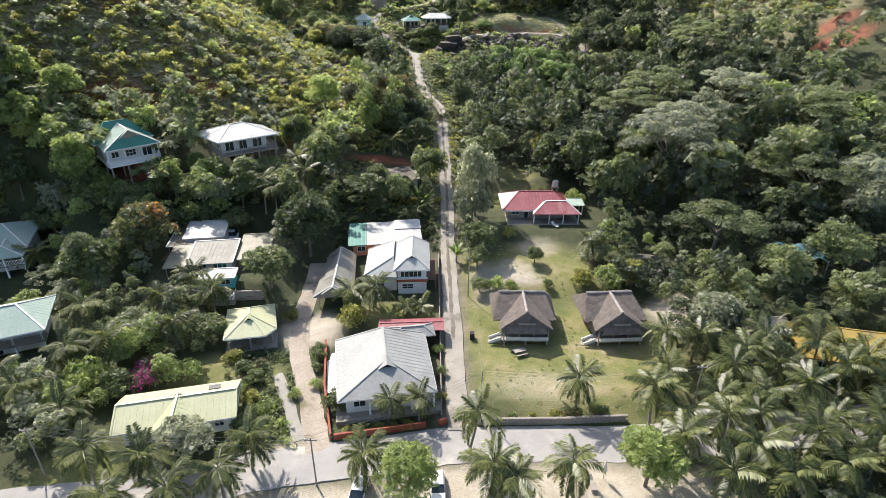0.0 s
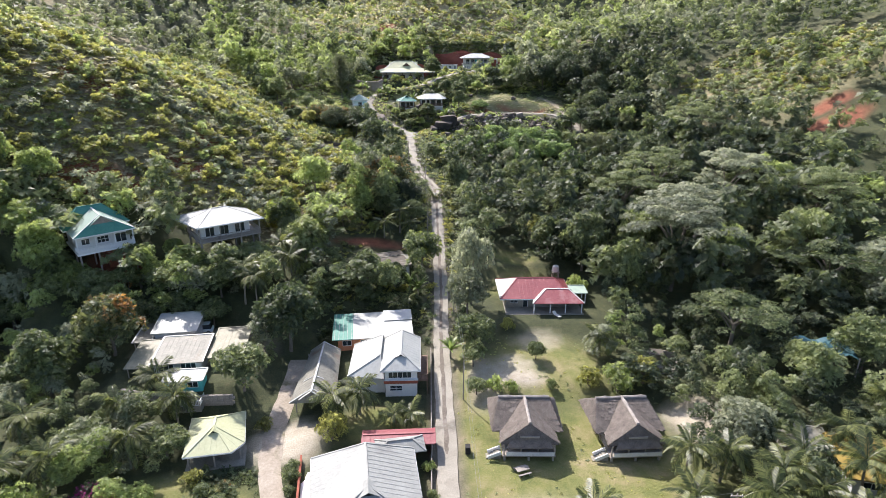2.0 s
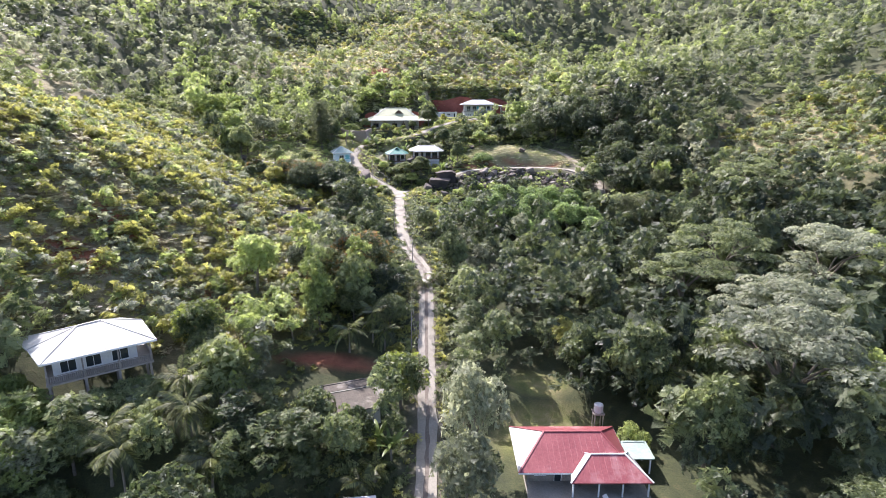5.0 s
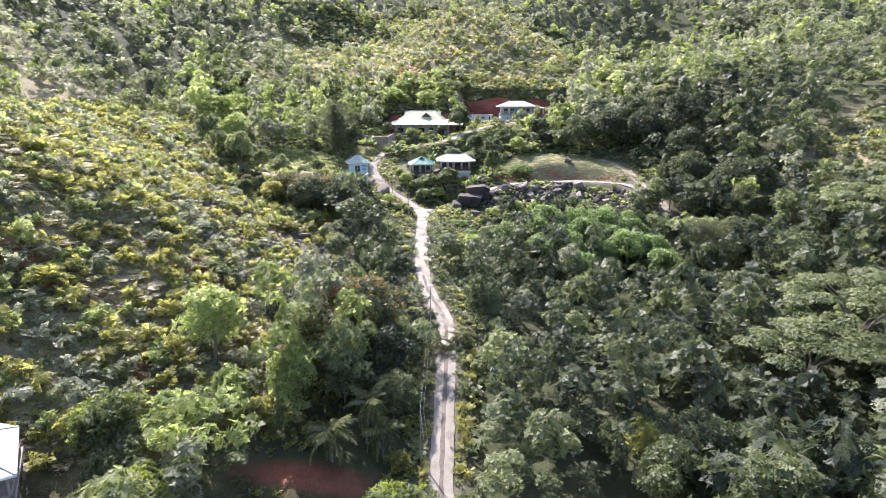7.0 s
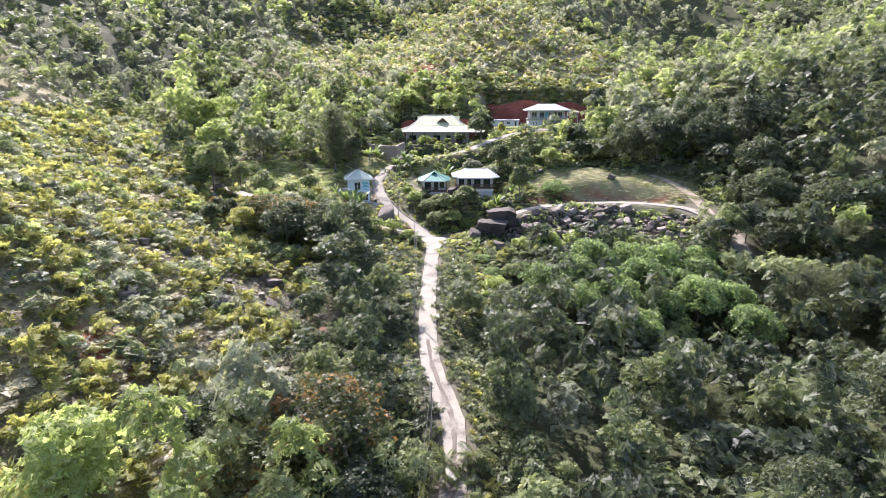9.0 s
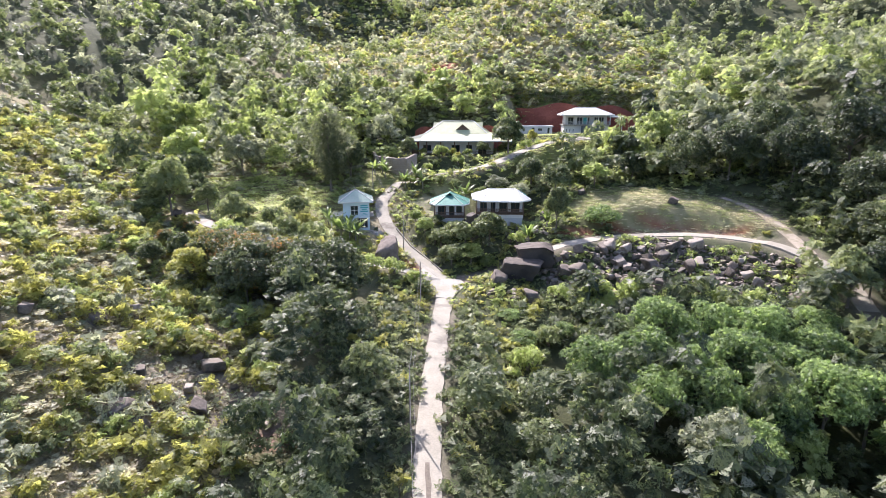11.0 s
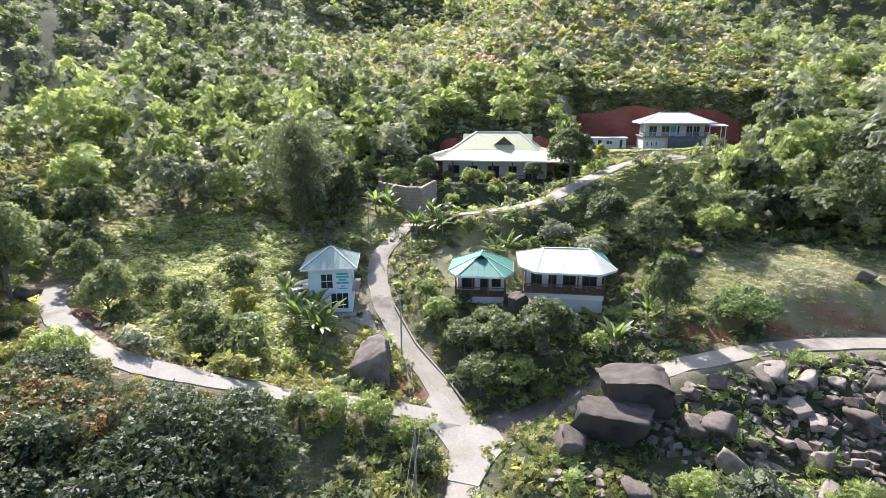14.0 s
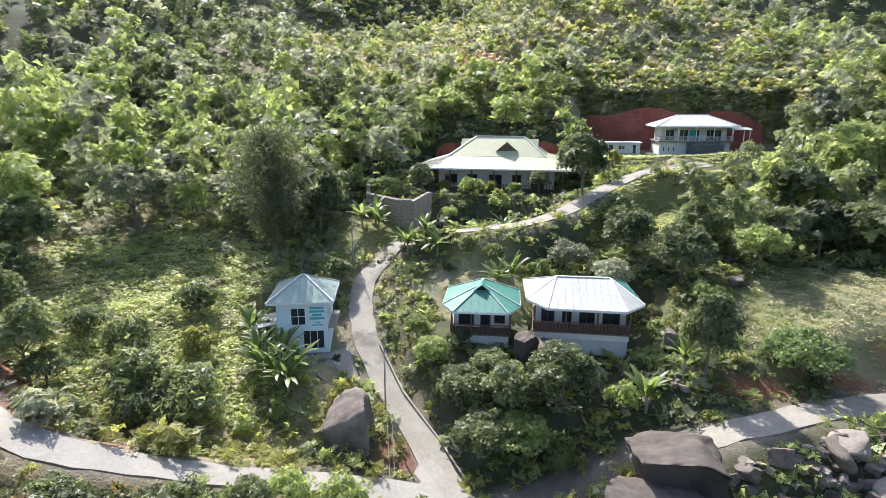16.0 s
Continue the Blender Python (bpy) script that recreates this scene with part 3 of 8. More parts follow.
ribbon("road_sand", SAND_DRIVE, DIRT, "sandy dirt drive between the gardens", 0.045)
ribbon("pavement_garden", GARDEN_PATH, PALE_CONCRETE, "pale concrete garden path", 0.05)


# ---- houses ----
def clip_line(poly, o, d):
    """The stretch of the line o + t d inside a convex polygon, in 2D."""
    lo, hi = -1e9, 1e9
    k = len(poly)
    area = sum(poly[i][0] * poly[(i + 1) % k][1] - poly[(i + 1) % k][0] * poly[i][1] for i in range(k))
    for i in range(k):
        ax, ay = poly[i]
        bx, by = poly[(i + 1) % k]
        nx, ny = (ay - by, bx - ax) if area > 0 else (by - ay, ax - bx)
        den, num = nx * d[0] + ny * d[1], nx * (ax - o[0]) + ny * (ay - o[1])
        if abs(den) < 1e-9:
            if num > 0:
                return None
        elif den > 0:
            lo = max(lo, num / den)
        else:
            hi = min(hi, num / den)
    return (lo, hi) if hi - lo > 0.15 else None


def slab(bm, pts, t):
    """A flat polygon with thickness t downwards."""
    top = [bm.verts.new(p) for p in pts]
    low = [bm.verts.new((p[0], p[1], p[2] - t)) for p in pts]
    bm.faces.new(top)
    bm.faces.new(low[::-1])
    k = len(pts)
    for i in range(k):
        bm.faces.new((top[i], low[i], low[(i + 1) % k], top[(i + 1) % k]))


def seams(bm, pts, gap):
    """Raised ribs up a slope whose first edge is its eave."""
    a, b = Vector(pts[0]), Vector(pts[1])
    u = (b - a).normalized()
    nrm = u.cross(Vector(pts[-1]) - a).normalized()
    if nrm.z < 0:
        nrm = -nrm
    v = nrm.cross(u)
    flat = [((Vector(p) - a).dot(u), (Vector(p) - a).dot(v)) for p in pts]
    s = gap / 2
    lo, hi = min(f[0] for f in flat), max(f[0] for f in flat)
    s = lo + gap / 2
    while s < hi:
        c = clip_line(flat, (s, 0), (0, 1))
        if c:
            p, q = a + u * s + v * (c[0] + 0.03), a + u * s + v * (c[1] - 0.05)
            for k in (0,):
                w, h = 0.03, 0.022
                pv = [bm.verts.new(o + u * e + nrm * g) for o in (p, q) for e, g in ((-w, 0.003), (0, h), (w, 0.003))]
                bm.faces.new((pv[0], pv[1], pv[4], pv[3]))
                bm.faces.new((pv[1], pv[2], pv[5], pv[4]))
                bm.faces.new((pv[0], pv[2], pv[1]))
        s += gap


def rect(w, d, cx=0.0, cy=0.0):
    return [(cx - w / 2, cy - d / 2), (cx + w / 2, cy - d / 2), (cx + w / 2, cy + d / 2), (cx - w / 2, cy + d / 2)]


def roof(parent, eaves, ridge, z, rise, material, cap=CAP_WHITE, gap=0.75, t=0.14, name="roof", label="", tones=None, fascia=None):
    """A hipped or gabled roof over an eaves polygon: each eave edge climbs to the nearer ends of the ridge."""
    ends = [Vector((*r, z + rise)) for r in ridge]
    whole = new(name)
    whole.parent = parent
    k = len(eaves)
    for i in range(k):
        a, b = Vector((*eaves[i], z)), Vector((*eaves[(i + 1) % k], z))
        ra, rb = min(ends, key=lambda r: (r - a).length), min(ends, key=lambda r: (r - b).length)
        pts = [a, b, ra] if (ra - rb).length < 1e-4 else [a, b, rb, ra]
        tone_mat = tones[i] if tones else material
        bm = bmesh.new()
        slab(bm, pts, t)
        part("roof_slope", bm, tone_mat, whole, label)
        bm = bmesh.new()
        seams(bm, pts, gap)
        if bm.verts:
            tagged(part("roof_seam", bm, tone_mat, whole), kind="stuff")
        else:
            bm.free()
        part("ridge_cap", beam(bmesh.new(), a, ra, 0.22, 0.07), cap, whole)
        if fascia:
            part("fascia", beam(bmesh.new(), (a.x, a.y, z - 0.24), (b.x, b.y, z - 0.24), 0.06, 0.22), fascia, whole)
    if (ends[0] - ends[-1]).length > 0.05:
        part("ridge_cap", beam(bmesh.new(), ends[0], ends[-1], 0.26, 0.09), cap, whole)
    return whole


def gablet(parent, x, y, z, turn, w, h, depth, material, vent=DARK):
    """A small vent gable that stands out of a roof slope."""
    m = pose(x, y, z, 0, 0, turn)
    bm = bmesh.new()
    for s in (-1, 1):
        pts = [m @ Vector(p) for p in ((s * w / 2, -0.3, 0), (0, -0.3, h), (0, depth, h), (s * w / 2, depth, 0))]
        slab(bm, pts if s < 0 else pts[::-1], 0.07)
    bmesh.ops.recalc_face_normals(bm, faces=bm.faces)
    g = part("gablet", bm, material, parent)
    bm = bmesh.new()
    bm.faces.new([bm.verts.new(m @ Vector(p)) for p in ((-w / 2 + 0.1, 0, 0), (w / 2 - 0.1, 0, 0), (0, 0, h - 0.1))])
    for i in range(4):
        zz = h * (0.12 + 0.2 * i)
        half = (w / 2) * (1 - zz / h) - 0.12
        if half > 0.05:
            beam(bm, m @ Vector((-half, -0.05, zz)), m @ Vector((half, -0.05, zz)), 0.05, 0.05)
    part("vent", bm, vent, g)


def walls(parent, w, d, z0, z1, material, openings=(), cx=0.0, cy=0.0, t=0.2, trim=WHITE_PAINT, name="wall"):
    """Four walls round a rectangle. openings: side (s, e, n, w), start and end along it, sill, head, kind."""
    x0, x1, y0, y1 = cx - w / 2, cx + w / 2, cy - d / 2, cy + d / 2
    sides = {"s": (x0, x1, y0, y0 + t, 0), "n": (x0, x1, y1 - t, y1, 0), "w": (y0 + t, y1 - t, x0, x0 + t, 1), "e": (y0 + t, y1 - t, x1 - t, x1, 1)}
    for side, (a0, a1, b0, b1, flip) in sides.items():
        mine = [(a0 + o[1], a0 + o[2], z0 + o[3], z0 + o[4], o[5]) for o in openings if o[0] == side]
        us = sorted({a0, a1, *[v for o in mine for v in o[:2]]})
        zs = sorted({z0, z1, *[v for o in mine for v in o[2:4]]})
        bm = bmesh.new()
        for u0, u1 in zip(us, us[1:]):
            run = None
            for q0, q1 in zip(zs, zs[1:]):
                hole = any(o[0] < (u0 + u1) / 2 < o[1] and o[2] < (q0 + q1) / 2 < o[3] for o in mine)
                if hole:
                    continue
                box(bm, *((u0, u1, b0, b1) if not flip else (b0, b1, u0, u1)), q0, q1)
        bmesh.ops.remove_doubles(bm, verts=bm.verts, dist=0.001)
        wall = part(name, bm, material, parent)
        outer = b0 if side in "sw" else b1
        inner = 1 if side in "sw" else -1
        for u0, u1, q0, q1, kind in mine:
            fb, gb = bmesh.new(), bmesh.new()
            f = 0.07
            o0, o1 = sorted((outer - inner * 0.03, outer + inner * 0.10))
            g0, g1 = sorted((outer + inner * 0.05, outer + inner * 0.07))

            def put(bmx, ua, ub, za, zb, c0, c1):
                box(bmx, *((ua, ub, c0, c1) if not flip else (c0, c1, ua, ub)), za, zb)
            put(fb, u0, u1, q0, q0 + f, o0, o1)
            put(fb, u0, u1, q1 - f, q1, o0, o1)
            put(fb, u0, u0 + f, q0 + f, q1 - f, o0, o1)
            put(fb, u1 - f, u1, q0 + f, q1 - f, o0, o1)
            k = max(1, round((u1 - u0) / 0.8))
            for i in range(1, k):
                um = u0 + (u1 - u0) * i / k
                put(fb, um - 0.03, um + 0.03, q0 + f, q1 - f, o0, o1)
            if kind == "pane2":
                zm = (q0 + q1) / 2
                put(fb, u0 + f, u1 - f, zm - 0.03, zm + 0.03, o0 + 0.01, o1 - 0.01)
            put(gb, u0 + f, u1 - f, q0 + f, q1 - f, g0, g1)
            win = new("door" if kind == "door" else "window")
            win.parent = parent
            part("frame", fb, trim, win)
            part("pane", gb, GLASS, win)
    bm = bmesh.new()
    box(bm, x0 + t, x1 - t, y0 + t, y1 - t, z0 + 0.02, z0 + 0.12)
    part("floor_slab", bm, DARK, parent)


def posts(parent, spots, z0, z1, r=0.09, material=WHITE_PAINT, name="post"):
    for x, y in spots:
        bm = bmesh.new()
        box(bm, x - r, x + r, y - r, y + r, z0, z1)
        part(name, bm, material, parent)


@functools.cache
def baluster_mesh(material):
    me = bpy.data.meshes.new("baluster")
    bm = box(bmesh.new(), -0.035, 0.035, -0.035, 0.035, 0, 1)
    bm.to_mesh(me)
    bm.free()
    me.materials.append(material)
    return me


def railing(parent, line, z, h=0.95, material=WHITE_PAINT, gap=0.22):
    for (x0, y0), (x1, y1) in zip(line, line[1:]):
        bm = bmesh.new()
        beam(bm, (x0, y0, z + h), (x1, y1, z + h), 0.09, 0.07)
        beam(bm, (x0, y0, z + 0.1), (x1, y1, z + 0.1), 0.07, 0.06)
        rail = part("railing", bm, material, parent)
        k = max(2, int(math.hypot(x1 - x0, y1 - y0) / gap))
        for i in range(k + 1):
            b = new("baluster", baluster_mesh(material))
            b.matrix_basis = Matrix.Translation((x0 + (x1 - x0) * i / k, y0 + (y1 - y0) * i / k, z + 0.1)) @ Matrix.Diagonal((1, 1, h - 0.1, 1))
            b.parent = rail


def deck(parent, x0, x1, y0, y1, z, material=GREY_WOOD, t=0.18, name="deck"):
    bm = bmesh.new()
    box(bm, x0, x1, y0, y1, z - t, z)
    return part(name, bm, material, parent)


def plot_house(name, x, y, z, turn, label, category="house", group=""):
    return thing(name, pose(x, y, z, 0, 0, turn), label, category, group)


# the broad white-roofed house on the corner
h = plot_house("house", -8.2, 63.6, 3.1, 9.5, "single-storey white house under a broad white metal hip roof")
walls(h, 11.2, 11.6, 0, 2.9, WHITE_WALL, [("s", 1.0, 2.6, 0.9, 2.1, "window"), ("s", 4.0, 5.0, 0.0, 2.1, "door"), ("s", 6.2, 8.0, 0.9, 2.1, "window"), ("s", 9.0, 10.4, 0.9, 2.1, "window"),
                                          ("e", 2.0, 3.6, 0.9, 2.1, "window"), ("w", 3.0, 4.6, 0.9, 2.1, "window")])
roof(h, [(-6.6, -6.9), (6.4, -6.9), (6.6, 6.4), (-6.9, 6.6)], [(0.2, -2.0), (0.2, 5.6)], 3.05, 2.3, CHALK_METAL, CHALK_METAL, fascia=WHITE_PAINT)
gablet(h, 0.2, -3.1, 4.75, 0, 2.6, 0.75, 2.0, CHALK_METAL)
roof(h, [(1.5, 6.0), (8.2, 6.0), (8.2, 9.4), (1.5, 9.4)], [(3.2, 7.7), (6.5, 7.7)], 2.7, 0.9, CHALK_METAL, CHALK_METAL, name="rear_roof")
posts(h, [(-2.5, -6.5), (0.2, -6.5), (3.0, -6.5), (6.0, -6.5)], 0, 2.9, 0.13)
bm = box(bmesh.new(), -7.0, 7.0, -7.3, 7.3, -0.5, 0.06)
part("plinth", bm, CONCRETE, h)

pb = thing("patio", pose(-16.0, 65.6, 3.12, 0, 0, 10), "bright white tiled patio beside the house", "patio")
for i in range(2):
    for j in range(6):
        part("tile", box(bmesh.new(), -0.95 + i * 0.96, -0.02 + i * 0.96, -4.6 + j * 1.5, -3.13 + j * 1.5, -0.1, 0.06), WHITE_PAINT, pb)

# the wine-red carport behind it
h = plot_house("carport", -5.0, 74.0, 3.3, 3, "open carport under a wine-red metal roof")
roof(h, rect(10.0, 3.4), [(-5.0, 0.2), (5.0, 0.2)], 2.3, 0.35, RED_METAL, RED_METAL)
posts(h, [(x, y) for x in (-4.6, 0, 4.6) for y in (-1.4, 1.4)], 0, 2.3, 0.07, GREY_WOOD)
bm = box(bmesh.new(), -4.9, 4.9, 1.45, 1.6, 0, 2.0)
part("wall", bm, RED_WALL, h)

# the long house with a pale yellow-green roof
h = plot_house("house", -33.8, 55.6, 2.9, 13, "long low white house under a pale yellow-green metal roof")
walls(h, 12.6, 5.6, 0, 2.7, WHITE_WALL, [("s", 1.0, 2.4, 0.9, 2.1, "window"), ("s", 8.6, 10.0, 0.9, 2.1, "pane2"), ("s", 10.6, 11.8, 0.9, 2.1, "pane2"), ("e", 1.2, 2.8, 0.9, 2.1, "pane2")])
roof(h, rect(14.4, 7.4), [(-7.2, 0), (7.2, 0)], 2.75, 1.5, YELLOW_METAL, YELLOW_METAL, fascia=WHITE_PAINT)
roof(h, [(-2.7, -4.6), (2.7, -4.6), (2.7, 0.6), (-2.7, 0.6)], [(0, -4.2), (0, 0.5)], 2.78, 1.62, YELLOW_METAL, YELLOW_METAL, name="porch_roof")
posts(h, [(-2.3, -4.3), (2.3, -4.3)], 0, 2.7, 0.12)
bm = box(bmesh.new(), 3.6, 5.0, 1.0, 1.8, 3.75, 3.95)
part("skylight", bm, GLASS, h)
for sx in (-1, 1):
    bm = bmesh.new()
    slab(bm, [(sx * 6.3, -2.8, 2.6), (sx * 6.3, 2.8, 2.6), (sx * 6.3, 0, 4.1)], 0.1)
    part("gable_wall", bm, WHITE_WALL, h)

# the garden pavilion
h = plot_house("pavilion", -30.3, 74.2, 3.6, 14, "open garden pavilion under a pale yellow metal hip roof")
roof(h, [(-3.7, -4.3), (2.4, -4.7), (4.0, -3.0), (3.6, 4.2), (-3.8, 4.2)], [(0, -0.6), (0, 1.2)], 2.6, 1.7, YELLOW_METAL, YELLOW_METAL, fascia=WHITE_PAINT)
gablet(h, 0, -1.6, 3.6, 0, 1.8, 0.75, 1.4, YELLOW_METAL)
walls(h, 5.6, 4.0, 0, 2.5, GREY_WALL, [("s", 1.0, 2.4, 0.8, 2.0, "window"), ("s", 3.4, 4.4, 0, 2.0, "door")], cy=1.2)
posts(h, [(-3.2, -3.8), (0, -3.9), (3.2, -3.0), (3.2, 3.6), (-3.3, 3.6)], 0, 2.6, 0.1, GREY_WOOD)
bm = box(bmesh.new(), -3.8, 3.8, -4.4, 3.6, -0.4, 0.05)
part("plinth", bm, CONCRETE, h)

# the two-storey white house
h = plot_house("house", -7.8, 91.5, 4.4, 2, "white two-storey house with white metal roofs and a red trim band")
walls(h, 5.0, 9.0, 0, 5.2, WHITE_WALL, [("s", 0.7, 2.7, 1.0, 2.0, "pane2"), ("s", 0.5, 4.2, 3.3, 4.6, "window"), ("e", 2.0, 3.5, 3.2, 4.5, "window"), ("e", 5.0, 6.5, 1.0, 2.2, "window")], cx=2.2, cy=-1.6)
bm = box(bmesh.new(), -0.5, 4.9, -6.5, -6.08, 2.55, 3.15)
part("balcony_band", bm, RED_WALL, h, "dull red painted band")
bm = box(bmesh.new(), -0.5, 4.9, -6.6, -6.08, 3.15, 3.22)
part("sill", bm, WHITE_PAINT, h)
roof(h, [(-0.9, -7.0), (5.3, -7.0), (5.3, 3.6), (-0.9, 3.6)], [(2.2, -4.2), (2.2, 3.0)], 5.2, 1.8, WHITE_METAL, WHITE_METAL, fascia=WHITE_PAINT)
gablet(h, 2.2, -4.9, 6.35, 0, 2.0, 0.7, 1.4, WHITE_METAL)
walls(h, 5.2, 8.6, 0, 3.6, WHITE_WALL, [("s", 1.0, 3.0, 0.9, 2.2, "window")], cx=-3.1, cy=-0.6)
roof(h, [(-6.2, -5.6), (-0.5, -6.6), (-0.5, 4.4), (-6.2, 4.4)], [(-1.2, -3.0), (-1.2, 3.6)], 3.6, 2.2, WHITE_METAL, WHITE_METAL, name="wing_roof")
railing(h, [(4.9, -5.6), (6.4, -5.6), (6.4, 2.0)], 2.6, material=WOOD)
deck(h, 4.75, 6.5, -5.7, 2.1, 2.6, WOOD)
posts(h, [(6.3, -5.5), (6.3, 1.8)], 0, 2.5, 0.08, WOOD)

# the long grey shed
h = plot_house("shed", -18.9, 88.4, 4.3, 4, "long open shed under a weathered grey metal gable roof", "shed")
roof(h, [(-3.4, -7.6), (3.4, -7.6), (2.8, 7.8), (-2.4, 7.8)], [(0, -7.0), (0.1, 7.4)], 2.3, 1.9, RUSTED_METAL, SILVER_METAL)
roof(h, [(-1.9, -8.0), (1.9, -8.0), (1.9, -3), (-1.9, -3)], [(0, -7.8), (0, -3.5)], 3.0, 1.25, RUSTED_METAL, SILVER_METAL, name="porch_roof")
posts(h, [(x, y) for x in (-2.6, 2.6) for y in (-6.8, -2.4, 2.2, 6.6)], 0, 2.4, 0.08, GREY_WOOD)
bm = box(bmesh.new(), -2.4, 2.4, 5.8, 6.0, 0, 2.4)
part("wall", bm, GREY_WALL, h)

# the orange-walled house with a half teal roof
h = plot_house("house", -11.6, 102.0, 5.4, 7, "orange-walled house under a low white metal roof with a teal end")
walls(h, 12.6, 6.4, 0, 2.6, ORANGE_WALL, [("s", 0.8, 2.4, 0.9, 2.0, "window"), ("s", 4.0, 5.6, 0.9, 2.0, "window"), ("s", 7.6, 9.0, 0.9, 2.0, "window"), ("s", 10.2, 11.2, 0, 2.0, "door")])
bm = bmesh.new()
slab(bm, [(-3.6, -4.2, 2.72), (7.2, -4.2, 2.72), (7.2, 4.4, 3.6), (-3.6, 4.4, 3.6)], 0.12)
r = part("roof", bm, WHITE_METAL, h)
bm = bmesh.new()
slab(bm, [(-7.2, -4.2, 2.72), (-3.62, -4.2, 2.72), (-3.62, 4.4, 3.6), (-7.2, 4.4, 3.6)], 0.12)
part("roof", bm, TEAL_METAL, h, "teal painted sheets")
bm = bmesh.new()
seams(bm, [(-7.2, -4.2, 2.72), (7.2, -4.2, 2.72), (7.2, 4.4, 3.6), (-7.2, 4.4, 3.6)], 0.75)
tagged(part("roof_seam", bm, WHITE_METAL, r), kind="stuff")
bm = bmesh.new()
slab(bm, [(2.0, 1.0, 3.42), (7.3, 1.0, 3.42), (7.3, 4.6, 3.78), (2.0, 4.6, 3.78)], 0.05)
part("roof_patch", bm, SILVER_METAL, h, "grey patched sheets")

CREAM_METAL = surface("cream_metal", (0.20, 0.188, 0.125), (0.31, 0.29, 0.20), 0.5, 3.0, 0.6, bump=0.006, stain=(0.20, 0.18, 0.13), stain_at=0.56)
# the cluster of tin-roofed sheds
h = plot_house("shed", -45.6, 99.0, 7.2, 8, "low workshop with a white sheet-metal roof", "shed")
roof(h, rect(7.4, 6.6), [(-3.7, 3.0), (3.7, 3.0)], 3.2, 0.8, WHITE_METAL, WHITE_METAL)
walls(h, 6.6, 5.8, 0, 3.1, GREY_WALL, [("s", 0.8, 2.4, 1.0, 2.0, "window"), ("s", 4.0, 5.0, 0, 2.0, "door")])
h = plot_house("shed", -41.6, 91.2, 7.2, 8, "open workshop under stained grey roof sheets", "shed")
roof(h, rect(8.0, 8.4), [(-4.0, 3.9), (4.0, 3.9)], 2.3, 0.75, RUSTED_METAL, SILVER_METAL)
walls(h, 7.2, 7.4, 0, 2.25, GREY_WALL, [("s", 0.6, 3.0, 0.8, 2.0, "window"), ("s", 4.0, 6.4, 0.8, 2.0, "window")])
h = plot_house("kiosk", -38.6, 84.6, 6.6, 6, "small turquoise-walled lean-to with a white sheet roof", "shed")
roof(h, rect(6.0, 3.2), [(-3.0, 1.4), (3.0, 1.4)], 2.2, 0.35, WHITE_METAL, WHITE_METAL)
walls(h, 5.4, 2.4, 0, 2.15, TEAL_WALL, [("s", 0.5, 2.4, 0.8, 1.8, "window"), ("s", 3.2, 4.8, 0.8, 1.8, "window")])
h = plot_house("lean_to", -35.0, 94.5, 7.2, 8, "lean-to of stained corrugated sheets beside the workshop", "shed")
roof(h, rect(5.6, 10.0), [(-2.8, 4.6), (2.8, 4.6)], 2.0, 0.5, CREAM_METAL, CREAM_METAL)
posts(h, [(x, y) for x in (-2.4, 2.4) for y in (-4.4, 0, 4.4)], 0, 2.0, 0.06, GREY_WOOD)
h = plot_house("lean_to", -50.6, 98.0, 7.2, 8, "narrow rusty lean-to roof beside the workshop", "shed")
roof(h, rect(3.0, 8.0), [(-1.5, 3.6), (1.5, 3.6)], 2.2, 0.4, RUSTED_METAL, SILVER_METAL)
posts(h, [(x, y) for x in (-1.2, 1.2) for y in (-3.6, 3.6)], 0, 2.2, 0.06, GREY_WOOD)

h = plot_house("lean_to", -47.6, 90.6, 7.2, 8, "lean-to of faded cream sheets against the workshop", "shed")
roof(h, rect(3.6, 8.8), [(-1.8, 4.1), (1.8, 4.1)], 1.9, 0.5, CREAM_METAL, CREAM_METAL)
posts(h, [(x, y) for x in (-1.5, 1.5) for y in (-3.9, 0, 3.9)], 0, 1.95, 0.06, GREY_WOOD)


def plastic_chair(x, y, z, turn):
    c = thing("plastic_chair", pose(x, y, z, 0, 0, turn), "white plastic garden chair on the kiosk terrace", "chair", "chairs on the kiosk terrace")
    part("seat", box(bmesh.new(), -0.24, 0.24, -0.22, 0.24, 0.42, 0.46), WHITE_PAINT, c)
    bb = bmesh.new()
    slab(bb, [(-0.24, 0.22, 0.45), (0.24, 0.22, 0.45), (0.22, 0.34, 0.88), (-0.22, 0.34, 0.88)], 0.04)
    part("backrest", bb, WHITE_PAINT, c)
    for sx in (-0.25, 0.25):
        part("armrest", beam(bmesh.new(), (sx, -0.2, 0.62), (sx, 0.28, 0.66), 0.05, 0.03), WHITE_PAINT, c)
    posts(c, [(-0.21, -0.19), (0.21, -0.19), (-0.21, 0.21), (0.21, 0.21)], 0, 0.43, 0.025, WHITE_PAINT, "leg")


